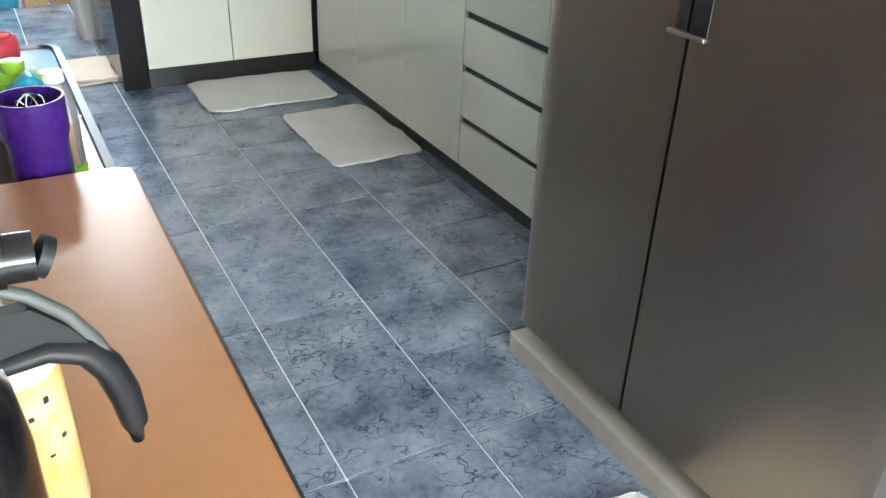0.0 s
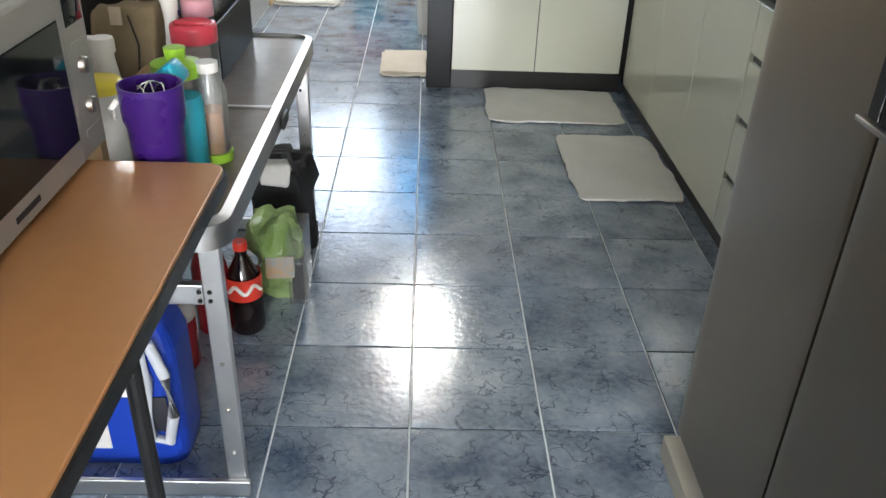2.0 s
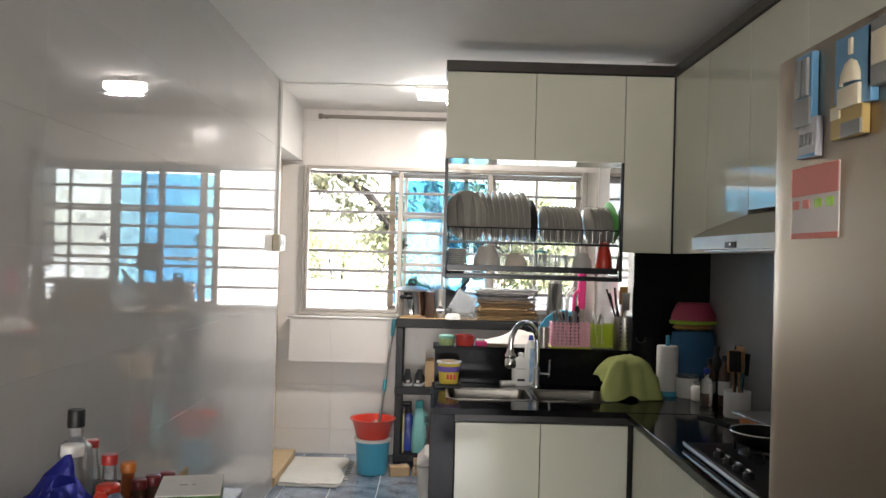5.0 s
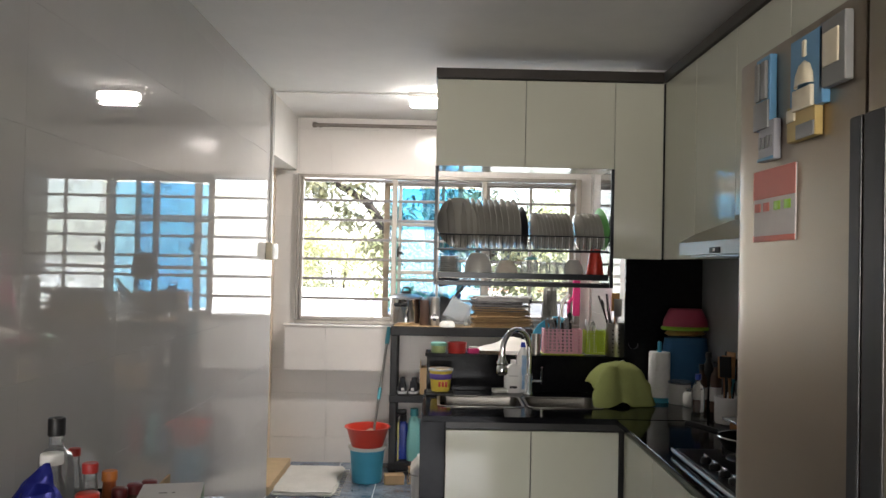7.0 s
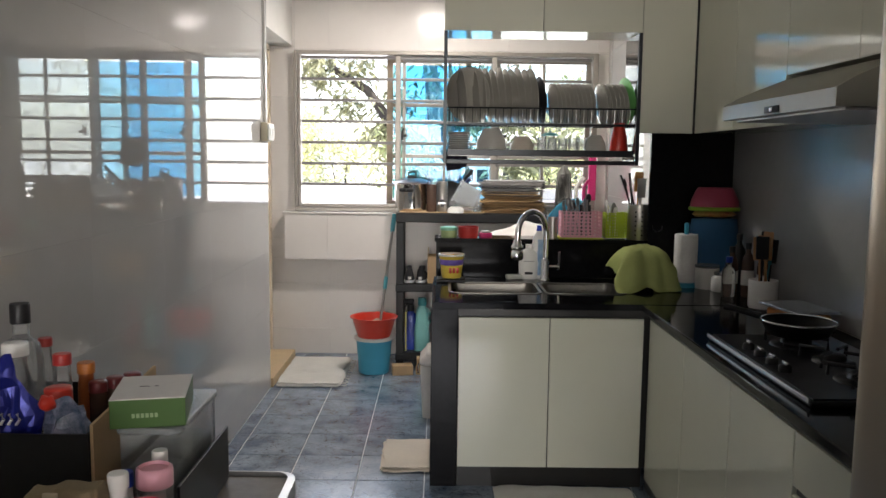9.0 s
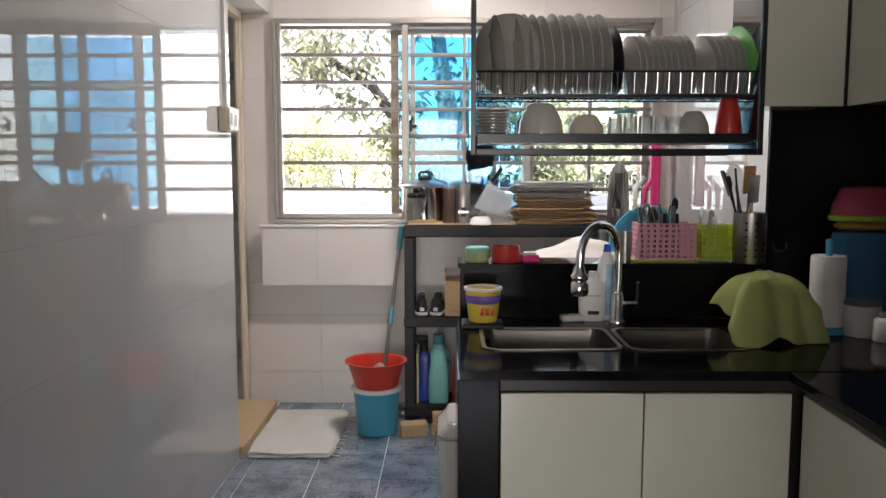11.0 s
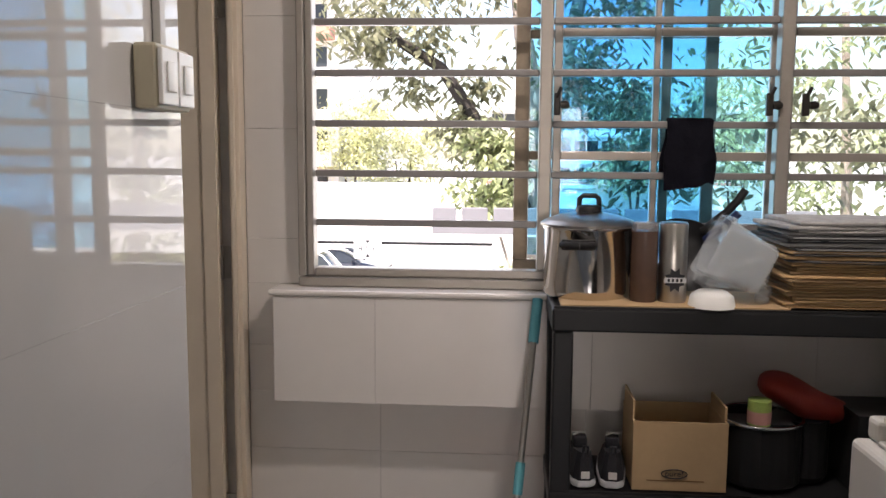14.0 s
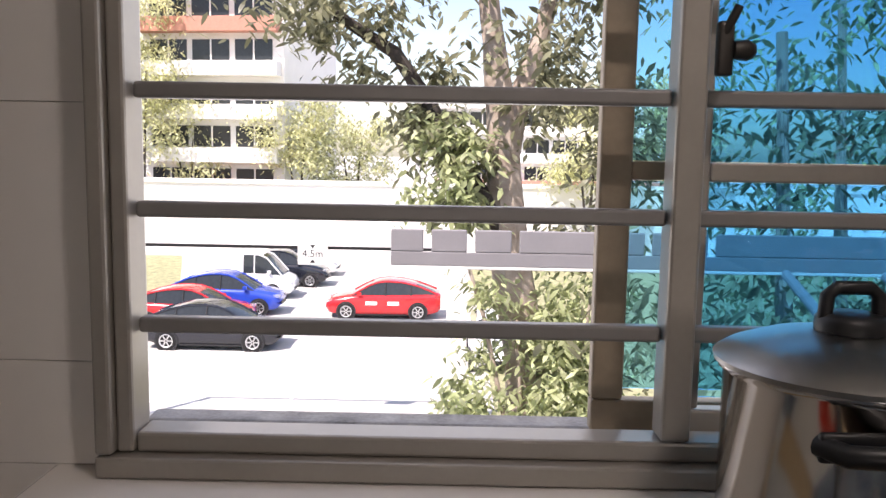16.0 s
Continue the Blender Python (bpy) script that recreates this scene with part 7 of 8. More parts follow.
part("body", lathe([(0, 0), (0.036, 0), (0.038, 0.008), (0.038, 0.17), (0.03, 0.195), (0.018, 0.21), (0.016, 0.222), (0, 0.222)], 28), WHITE_PLASTIC, yb)
FRUIT = pick("yellow_fruit_label", (0.62, 0.34, 0.02), 0.4, second=(0.70, 0.62, 0.38), scale=26)
part("label", lathe([(0.0385, 0.012), (0.0392, 0.014), (0.0392, 0.168), (0.0385, 0.17)], 28), FRUIT, yb)
for k in range(9):
    a = radians(-130 + 22 * (k % 5) + 9 * (k // 5))
    part("print_mark", box(-0.0022, 0.0022, -0.0006, 0.0006, 0, 0.002 + 0.002 * (k % 3)), INK, yb, at=(0.0397 * math.cos(a), 0.0397 * math.sin(a), 0.06 + 0.011 * k), turn=(0, 0, math.degrees(a) + 90))

# floor mats
def mat_on_floor(at, w, d, material, label, layers=1, turn=0, fringe=False, name="floor_mat"):
    """A limp terry mat with soft edges and rounded corners."""
    t = thing(name, at, label, "mat", "floor mats", turn=turn)
    for k in range(layers):
        ins = 0.012 * k
        b_ = cloth(ins, w - ins, ins, d - ins, lambda x, y: 0.0055 + 0.014 * k, 0.008, 36, w * 7 + k, 0.0045, 8)
        for v in b_.verts:
            qx, qy = max(0, abs(v.co.x - w / 2) / (w / 2) - 0.88) / 0.12, max(0, abs(v.co.y - d / 2) / (d / 2) - 0.88) / 0.12
            pull = 0.012 * min(1, qx) * min(1, qy)
            v.co.x -= math.copysign(pull, v.co.x - w / 2)
            v.co.y -= math.copysign(pull, v.co.y - d / 2)
            v.co.x += 0.006 * noise.noise(v.co * 22)
            v.co.y += 0.006 * noise.noise(v.co * 22 + Vector((3, 3, 3)))
            v.co.z = max(v.co.z, 0.0008 + 0.013 * k)
        part("layer", b_, material, t)
    if fringe:
        for i in range(18):
            y = 0.04 + (d - 0.08) * i / 17
            part("tassel", tube([(w - 0.004, y, 0.008), (w + 0.02, y + 0.01 * math.sin(i * 2.1), 0.005), (w + 0.038, y + 0.014 * math.sin(i * 3.7), 0.004)], 0.003, 5), material, t)
    return t


mat_on_floor((0.82, 3.715, 0), 0.66, 0.47, MAT_WHITE, "thin white terry mat before the sink", turn=-1)
mat_on_floor((1.125, 2.885, 0), 0.425, 0.66, MAT_WHITE, "white terry mat beside the base cabinets", turn=1)
mat_on_floor((0.272, 4.36, 0), 0.262, 0.43, MAT_CREAM, "folded cream terry mat beside the counter", 2)
mat_on_floor((-0.555, 5.86, 0), 0.45, 0.78, MAT_WHITE, "thick white fringed mat at the bathroom door", 2, fringe=True)
mat_on_floor((0.62, 0.40, 0), 0.42, 0.56, MAT_WHITE, "white terry mat in front of the refrigerator", turn=-4)

# magnets and calendar on the refrigerator
FX = 1.1195


def magnet(y, z, w, h, material, label, inner, name="fridge_magnet", d=0.012):
    t = thing(name, (FX, y, z), label, "magnet", "magnets on the refrigerator")
    part("plate", box(-d, 0, -w / 2, w / 2, -h / 2, h / 2, 0.002), material, t)
    for k, (a0, a1, c0, c1, m1, dd) in enumerate(inner):
        part("relief", box(-d - dd, -d - 0.0002, a0 * w, a1 * w, c0 * h, c1 * h, 0.001), m1, t)
    return t


SKY_P = pick("sky_blue_print", (0.10, 0.26, 0.42), 0.4)
GREY_P = pick("grey_stone_print", (0.20, 0.20, 0.19), 0.5)
CREAM_P = pick("cream_print", (0.62, 0.55, 0.40), 0.5)
magnet(1.365, 1.945, 0.055, 0.115, SKY_P, "tall magnet with two grey towers", [(-0.4, -0.1, -0.1, 0.42, GREY_P, 0.006), (0.05, 0.35, -0.1, 0.42, GREY_P, 0.006), (-0.5, 0.5, -0.5, -0.12, GREY_P, 0.004)])
m2 = magnet(1.215, 1.945, 0.10, 0.105, SKY_P, "square magnet with a pale domed tower", [(-0.28, 0.3, -0.5, -0.22, CREAM_P, 0.006), (-0.04, 0.05, 0.2, 0.42, CREAM_P, 0.004)])
part("dome", lathe([(0.026, 0), (0.024, 0.012), (0.015, 0.024), (0, 0.03)], 18, m=Matrix.Translation((-0.014, 0, -0.02)) @ Matrix.Diagonal((0.35, 1, 1.2, 1))), CREAM_P, m2)
magnet(1.23, 1.878, 0.09, 0.052, pick("ochre_print", (0.42, 0.30, 0.10), 0.5), "small ochre landscape magnet", [(-0.5, 0.1, -0.5, -0.1, GREY_P, 0.003), (0.15, 0.45, 0.05, 0.4, CREAM_P, 0.003)])
magnet(1.35, 1.868, 0.06, 0.062, pick("grey_blue_print", (0.34, 0.34, 0.36), 0.5), "grey magnet with a row of small figures of letters", [(-0.42, -0.3, -0.2, 0.1, GREY_P, 0.003), (-0.2, -0.06, -0.2, 0.12, GREY_P, 0.003), (0.04, 0.18, -0.2, 0.1, GREY_P, 0.003), (0.28, 0.4, -0.2, 0.12, GREY_P, 0.003), (-0.5, 0.5, -0.5, -0.42, SKY_P, 0.002)])
magnet(1.14, 1.955, 0.07, 0.09, GREY_P, "dark grey souvenir magnet", [(-0.3, 0.3, -0.2, 0.3, CREAM_P, 0.003)])
magnet(1.342, 1.768, 0.155, 0.114, pick("pale_calendar_paper", (0.62, 0.58, 0.55), 0.7), "pale calendar card with a red header", [(-0.5, 0.5, 0.1, 0.5, pick("coral_header", (0.60, 0.20, 0.16), 0.6), 0.0008), (-0.4, -0.26, -0.08, 0.04, GREEN, 0.0008), (-0.16, -0.02, -0.08, 0.04, GREEN, 0.0008), (0.1, 0.24, -0.08, 0.04, bpy.data.materials["coral_header"], 0.0008), (0.32, 0.46, -0.08, 0.04, bpy.data.materials["coral_header"], 0.0008), (-0.5, 0.5, -0.5, -0.42, bpy.data.materials["coral_header"], 0.0008)], name="calendar_card", d=0.002)

# ---- outside: car park, trees, buildings ----
GZ = -5.6
ASPHALT = mat("sun-bleached_asphalt", (0.52, 0.51, 0.49), 0.9, vary=0.08, scale=0.6, bump=0.2, bump_scale=40)
LINE = mat("road_line_paint", (0.75, 0.74, 0.70), 0.8, vary=0.08)
YLINE = mat("yellow_road_paint", (0.72, 0.55, 0.16), 0.8, vary=0.12, scale=3)
BARK = mat("pale_flaky_bark", (0.26, 0.20, 0.16), 0.95, vary=0.35, scale=6, bump=1.0, bump_scale=14, second=(0.48, 0.41, 0.35))
DARK_BARK = mat("dark_bark", (0.05, 0.042, 0.036), 0.95, vary=0.3, scale=6, bump=0.8, bump_scale=16)
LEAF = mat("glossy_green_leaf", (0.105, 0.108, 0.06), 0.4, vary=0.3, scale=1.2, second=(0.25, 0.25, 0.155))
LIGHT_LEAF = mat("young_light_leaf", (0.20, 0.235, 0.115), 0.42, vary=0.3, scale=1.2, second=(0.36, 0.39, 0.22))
# far trees' leaves: overexposure is put into a paler colour
FAR_LEAF = mat("overexposed_pale_leaf", (0.36, 0.37, 0.20), 0.6, vary=0.3, scale=1.2, second=(0.55, 0.55, 0.34))
for mm in (LEAF, LIGHT_LEAF, FAR_LEAF):
    t = mm.node_tree
    gm = t.nodes.new("ShaderNodeNewGeometry")
    hs = t.nodes.new("ShaderNodeHueSaturation")
    mr = t.nodes.new("ShaderNodeMapRange")
    mr.inputs[3].default_value, mr.inputs[4].default_value = 0.7, 1.9
    bs = t.nodes["Principled BSDF"]
    src = bs.inputs["Base Color"].links[0].from_socket
    t.links.new(gm.outputs["Random Per Island"], mr.inputs[0])
    t.links.new(mr.outputs[0], hs.inputs["Value"])
    t.links.new(src, hs.inputs["Color"])
    t.links.new(hs.outputs[0], bs.inputs["Base Color"])
    bs.inputs["Transmission Weight"].default_value = 0.0
    tl = t.nodes.new("ShaderNodeBsdfTranslucent")
    t.links.new(hs.outputs[0], tl.inputs[0])
    mxs = t.nodes.new("ShaderNodeMixShader")
    mxs.inputs[0].default_value = 0.4
    t.links.new(bs.outputs[0], mxs.inputs[1])
    t.links.new(tl.outputs[0], mxs.inputs[2])
    t.links.new(mxs.outputs[0], t.nodes["Material Output"].inputs[0])

ground = structure("ground", box(-900, 900, 7.2, 1500, GZ - 0.3, GZ), ASPHALT, "sun-bleached asphalt car park", "ground")
for i in range(7):
    structure("parking_line", box(-13.0, -4.8, 22.2 + 3.0 * i, 22.33 + 3.0 * i, GZ, GZ + 0.006), LINE, "white painted parking line", "road marking")
structure("lane_line", box(-4.7, -4.58, 19.0, 60.0, GZ, GZ + 0.006), LINE, "white painted lane edge line", "road marking")
for i in range(14):
    b = prism([(-4.2 + 0.42 * i, 19.4), (-4.0 + 0.42 * i, 19.4), (-3.7 + 0.42 * i, 20.1), (-3.9 + 0.42 * i, 20.1)], GZ, GZ + 0.006)
    structure("hatch_line", b, YLINE, "yellow painted hatch stripe", "road marking")
structure("kerb", box(1.0, 1.25, 12, 60, GZ, GZ + 0.14, 0.02), mat("pale_concrete", (0.48, 0.46, 0.43), 0.9, vary=0.1, bump=0.3), "pale concrete kerb beside the lane", "kerb")
structure("verge", box(1.26, 26, 12, 60, GZ, GZ + 0.10), mat("dry_grass", (0.30, 0.30, 0.17), 0.95, vary=0.4, scale=3, bump=0.6), "grass verge under the trees", "verge")
structure("grass_strip", box(-30, -14.6, 20, 60, GZ, GZ + 0.08), bpy.data.materials["dry_grass"], "grass strip behind the parked cars", "verge")

PALE_WALL = mat("white_painted_concrete", (0.80, 0.79, 0.76), 0.85, vary=0.05, scale=0.5)
carpark = thing("boundary_wall", (-40, 62, GZ), "long white concrete boundary wall with a coping", "wall")
part("wall", box(0, 95, 0, 0.4, 0, 4.9, 0.05), PALE_WALL, carpark)
part("coping", box(-0.1, 95.1, -0.15, 0.55, 4.901, 5.2, 0.04), PALE_WALL, carpark)
GLASS_DARK = mat("dark_window_glass", (0.03, 0.035, 0.04), 0.1, vary=0.2)
BRICK_RED = mat("faded_red_band", (0.50, 0.24, 0.18), 0.8, vary=0.1)


def block(x, y, w, d, floors, turn, label):
    """An apartment block with balcony bands, dark openings and a flat roof."""
    h = thing("apartment_block", (x, y, GZ), label, "apartment building", turn=turn)
    H = floors * 3.1
    part("wall", box(0, w, 0.6, d, 0, H), PALE_WALL, h)
    part("roof", box(-0.3, w + 0.3, -0.3, d + 0.3, H, H + 0.4, 0.05), PALE_WALL, h)
    for f in range(floors):
        z = 3.1 * f
        part("balcony", box(0.2, w - 0.2, -0.5, 0.59, z + 0.1, z + 1.15, 0.02), BRICK_RED if f % 4 == 1 else PALE_WALL, h)
        n = max(2, int(w / 3.2))
        for i in range(n):
            wx = 0.6 + i * (w - 1.2) / n
            win = part("window", box(wx + 0.2, wx + (w - 1.2) / n - 0.25, 0.52, 0.598, z + 1.25, z + 2.75), GLASS_DARK, h)
            part("window_frame", box(wx + (w - 1.2) / n / 2 - 0.05, wx + (w - 1.2) / n / 2 + 0.05, 0.46, 0.519, z + 1.25, z + 2.75), PALE_WALL, win)
    return h


block(-23.2, 66.0, 11.0, 14.0, 9, -8, "white apartment block with balcony bands and dark windows")
block(-2.0, 100.0, 30.0, 12.0, 4, 0, "low white apartment block far behind the car park")


def crown_mesh(clumps, per, leaf, spread, seed, droop=0.6):
    """Many drooping leaves round clump centres: each leaf a bent strip of its own."""
    rnd = random.Random(seed)
    verts, faces = [], []
    for (cx, cy, cz, cr) in clumps:
        for _ in range(per):
            d = Vector((rnd.gauss(0, 1), rnd.gauss(0, 1), rnd.gauss(0, 0.75)))
            p = Vector((cx, cy, cz)) + d * cr * spread
            a = rnd.uniform(0, 2 * math.pi)
            out = Vector((math.cos(a), math.sin(a), -droop * rnd.uniform(0.2, 1.8))).normalized()
            side = out.cross(Vector((rnd.gauss(0, 0.5), rnd.gauss(0, 0.5), 1))).normalized()
            L = leaf * rnd.uniform(0.65, 1.3)
            W = L * rnd.uniform(0.13, 0.19)
            n0 = len(verts)
            up = side.cross(out)
            pts = (p, p + out * L * 0.4 + side * W, p + out * L * 0.4 - side * W, p + out * L * 0.75 + side * W * 0.7 - up * L * 0.06, p + out * L * 0.75 - side * W * 0.7 - up * L * 0.06, p + out * L - up * L * 0.14)
            verts.extend(tuple(q * U) for q in pts)
            faces.extend(((n0, n0 + 1, n0 + 2), (n0 + 1, n0 + 3, n0 + 4, n0 + 2), (n0 + 3, n0 + 5, n0 + 4)))
    me = bpy.data.meshes.new("crown")
    me.from_pydata(verts, [], faces)
    return me


def limb(bm, points, r0, r1):
    """A tapered, slightly crooked limb."""
    pts = [Vector(p) for p in points]
    b = tube(pts, 1.0, 9)
    n = len(pts)
    b.verts.ensure_lookup_table()
    for i, p in enumerate(pts):
        r = r0 + (r1 - r0) * i / (n - 1)
        for v in b.verts[i * 9:(i + 1) * 9]:
            v.co = p + (v.co - p) * r * (1 + 0.13 * noise.noise(v.co * 3))
    return merge(bm, b)


def tree(at, limbs, clumps, per, leaf, seed, label, bark, leaf_mat, spread=0.5):
    """Tapered trunk and limbs, and a crown of single leaves."""
    tr = thing("tree", at, label, "tree", group="trees round the car park")
    trunk = None
    for pts, r0, r1 in limbs:
        trunk = limb(trunk, pts, r0, r1)
    part("trunk", trunk, bark, tr)
    me = crown_mesh(clumps, per, leaf, spread, seed)
    me.materials.append(leaf_mat)
    c = new("crown", me)
    c.parent = tr
    return tr


# the near tree: pale trunk that forks, dark drooping limb, leafy shoots low down
rt = random.Random(5)
limb_line = [(0.28, 0, 5.3), (-0.06, -0.05, 6.38), (-0.40, -0.1, 6.86), (-0.64, -0.1, 7.23), (-0.97, -0.1, 7.88), (-1.34, -0.1, 8.42), (-2.08, -0.1, 8.87)]
near_clumps = [(rt.uniform(-2.6, 1.8), rt.uniform(-1.2, 1.0), rt.uniform(8.5, 10.6), rt.uniform(0.4, 0.7)) for _ in range(16)]
for px_, py_, pz_ in limb_line[2:]:
    near_clumps += [(px_ + rt.uniform(-0.45, 0.35), py_ + rt.uniform(-0.4, 0.3), pz_ + rt.uniform(-0.3, 0.45), 0.33) for _ in range(2)]
near_clumps += [(rt.uniform(0.35, 1.5), rt.uniform(-0.3, 0.9), rt.uniform(6.0, 8.6), 0.4) for _ in range(8)]
near = tree((0.55, 16, GZ), [
    ([(0.75, 0, 0), (0.55, 0, 2.6), (0.36, 0, 4.6), (0.12, 0, 5.9), (0.03, 0, 6.95), (0.0, 0, 7.65), (-0.10, 0, 8.25), (-0.19, 0, 8.9), (-0.35, 0.1, 10.4)], 0.36, 0.10),
    ([(0.04, 0, 7.0), (0.2, 0, 7.93), (0.375, 0, 8.43), (0.5, 0, 8.93), (0.8, 0, 10.4)], 0.15, 0.09)],
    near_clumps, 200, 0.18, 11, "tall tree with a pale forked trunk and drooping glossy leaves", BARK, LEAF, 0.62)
part("limb", limb(None, limb_line, 0.18, 0.07), DARK_BARK, near, "dark leaning limb")
low = [(rt.uniform(-0.95, 0.85), rt.uniform(-0.7, 0.5), rt.uniform(3.4, 5.6), 0.33) for _ in range(34)]
low += [(rt.uniform(-1.75, -0.75), rt.uniform(-0.5, 0.3), rt.uniform(6.5, 7.5), 0.3) for _ in range(7)]
tree((1.05, 15.6, GZ), [([(0, 0, 0), (-0.1, 0, 2.5), (-0.3, -0.1, 5.2)], 0.06, 0.02), ([(0.2, 0, 0), (0.35, 0.1, 2.8), (0.6, 0, 5.4)], 0.06, 0.02), ([(-0.1, 0, 2.5), (-0.7, 0, 5.2), (-1.3, 0, 7.1)], 0.04, 0.015)],
     low, 150, 0.17, 12, "leafy light green shoots round the trunk", BARK, LIGHT_LEAF, 0.6)
# farther trees
for x, y, h, s in ((-19.7, 66.0, 10.5, 21), (-22.7, 65.0, 17.0, 22), (-11.3, 65.0, 10.5, 23), (9.0, 60.0, 11.0, 24), (16.0, 62.0, 12.0, 25), (-7.6, 68.0, 9.0, 26)):
    r2 = random.Random(s)
    cl = [(r2.uniform(-2.6, 2.6), r2.uniform(-1.8, 1.8), h * r2.uniform(0.5, 1.05), r2.uniform(0.6, 1.1)) for _ in range(30)]
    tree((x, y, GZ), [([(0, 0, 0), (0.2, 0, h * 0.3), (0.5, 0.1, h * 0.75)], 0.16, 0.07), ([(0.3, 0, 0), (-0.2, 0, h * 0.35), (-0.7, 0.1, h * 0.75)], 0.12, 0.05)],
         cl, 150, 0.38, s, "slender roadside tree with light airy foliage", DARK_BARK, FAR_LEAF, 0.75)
# yard-side shrubs and trees behind the blue panes
for x, y, h, s in ((3.6, 14.5, 9.5, 31), (5.6, 17.5, 10.5, 32), (8.0, 14.0, 10.0, 33)):
    r2 = random.Random(s)
    cl = [(r2.uniform(-1.6, 1.6), r2.uniform(-1.4, 1.4), h * r2.uniform(0.3, 1.05), r2.uniform(0.5, 0.8)) for _ in range(16)]
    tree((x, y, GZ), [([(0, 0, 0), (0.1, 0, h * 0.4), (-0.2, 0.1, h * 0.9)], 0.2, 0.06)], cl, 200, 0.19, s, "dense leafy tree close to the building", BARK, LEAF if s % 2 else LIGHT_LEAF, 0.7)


def loft(sections):
    """Rings of equal length joined into a skin, with closed ends."""
    b = bmesh.new()
    rings = [[b.verts.new(p) for p in ring] for ring in sections]
    for a, c in zip(rings, rings[1:]):
        for k in range(len(a) - 1):
            b.faces.new((a[k], a[k + 1], c[k + 1], c[k]))
    for ring in (rings[0], rings[-1]):
        b.faces.new(ring)
    return b


def spread(rows, n):
    """Rows of numbers, eased to n rows along their first number."""
    out = []
    x0, x1 = rows[0][0], rows[-1][0]
    for i in range(n):
        x = x0 + (x1 - x0) * i / (n - 1)
        k = next(k for k in range(len(rows) - 1) if x <= rows[k + 1][0] + 1e-9)
        f = (x - rows[k][0]) / (rows[k + 1][0] - rows[k][0])
        out.append([p + (q - p) * f for p, q in zip(rows[k], rows[k + 1])])
    return out


CAR_TRIM = mat("dark_car_trim", (0.02, 0.02, 0.022), 0.5, vary=0.2)


def car(at, turn, paint, label, length=4.5, height=1.48, van=False):
    """A parked car: rounded body, glasshouse with pillars and roof, wheels, lamps, mirrors, bumpers."""
    c = thing("car", at, label, "car", group="parked cars", turn=turn)
    s, q, hw = length / 4.5 / U, height / (1.95 if van else 1.48) / U, 0.89 / U
    if van:
        low = [(0, 0.40, 0.70, 0.80), (0.08, 0.28, 0.86, 0.92), (0.45, 0.22, 1.02, 0.98), (1.0, 0.2, 1.12, 1.0), (3.9, 0.2, 1.12, 1.0), (4.42, 0.25, 1.12, 0.98), (4.5, 0.34, 1.08, 0.94)]
        top = [(0.45, 1.06, 0.86), (0.75, 1.42, 0.84), (1.05, 1.78, 0.81), (1.35, 1.92, 0.79), (2.5, 1.95, 0.79), (4.3, 1.93, 0.79), (4.46, 1.80, 0.79)]
        posts, belt = (0.5, 1.55, 2.9, 4.4), 1.10
    else:
        low = [(0, 0.40, 0.58, 0.66), (0.06, 0.28, 0.68, 0.80), (0.3, 0.22, 0.78, 0.92), (0.8, 0.19, 0.88, 0.98), (1.2, 0.19, 0.945, 1.0), (3.0, 0.19, 0.97, 1.0), (3.9, 0.2, 1.0, 0.97), (4.35, 0.28, 1.02, 0.90), (4.5, 0.42, 0.94, 0.82)]
        top = [(1.02, 0.93, 0.82), (1.35, 1.13, 0.76), (1.7, 1.32, 0.70), (2.05, 1.44, 0.66), (2.45, 1.48, 0.65), (3.0, 1.45, 0.65), (3.6, 1.32, 0.67), (4.1, 1.14, 0.72), (4.34, 1.03, 0.76)]
        posts, belt = (1.1, 2.35, 3.35, 4.2), 0.93
    def ring(x, z0, z1, w):
        half = [(0.90, z0), (0.985, z0 + 0.10), (1.0, z0 + 0.45 * (z1 - z0)), (0.99, z1 - 0.16), (0.955, z1 - 0.05), (0.86, z1), (0.4, z1 + 0.012)]
        side = [(x * s, hw + hw * w * k, z * q) for k, z in half]
        return side + [(x * s, hw, (z1 + 0.016) * q)] + [(px, 2 * hw - py, pz) for px, py, pz in reversed(side)]
    body = part("body", loft([ring(*r) for r in spread(low, 34)]), paint, c)
    body.data.set_sharp_from_angle(angle=radians(50))
    glass = part("glasshouse", loft([[(x * s, hw + hw * k * w, z * q) for k, w, z in ((1, 0.90, belt - 0.03), (1, 0.90 + (wt_ - 0.90) * 0.6, belt + (zt - belt) * 0.55), (1, wt_, zt - 0.02), (1, wt_ * 0.8, zt), (-1, wt_ * 0.8, zt), (-1, wt_, zt - 0.02), (-1, 0.90 + (wt_ - 0.90) * 0.6, belt + (zt - belt) * 0.55), (-1, 0.90, belt - 0.03))] for x, zt, wt_ in spread(top, 26)]), GLASS_DARK, c)
    roof_rows = [r for r in spread(top, 26) if r[1] > (1.80 if van else 1.33)]
    part("roof", loft([[(x * s, hw + hw * k, z * q) for k, z in ((w * 1.015, zt - 0.03), (w * 1.01, zt + 0.004), (w * 0.8, zt + 0.014), (-w * 0.8, zt + 0.014), (-w * 1.01, zt + 0.004), (-w * 1.015, zt - 0.03))] for x, zt, w in roof_rows]), paint, c)
    rows = spread(top, 40)
    if van:
        part("cargo_side", loft([[(x * s, hw + hw * k, z * q) for k, z in ((0.93, belt - 0.06), (w * 1.03, zt - 0.02), (w * 0.8, zt + 0.012), (-w * 0.8, zt + 0.012), (-w * 1.03, zt - 0.02), (-0.93, belt - 0.06))] for x, zt, w in rows if x > 1.9]), paint, c)
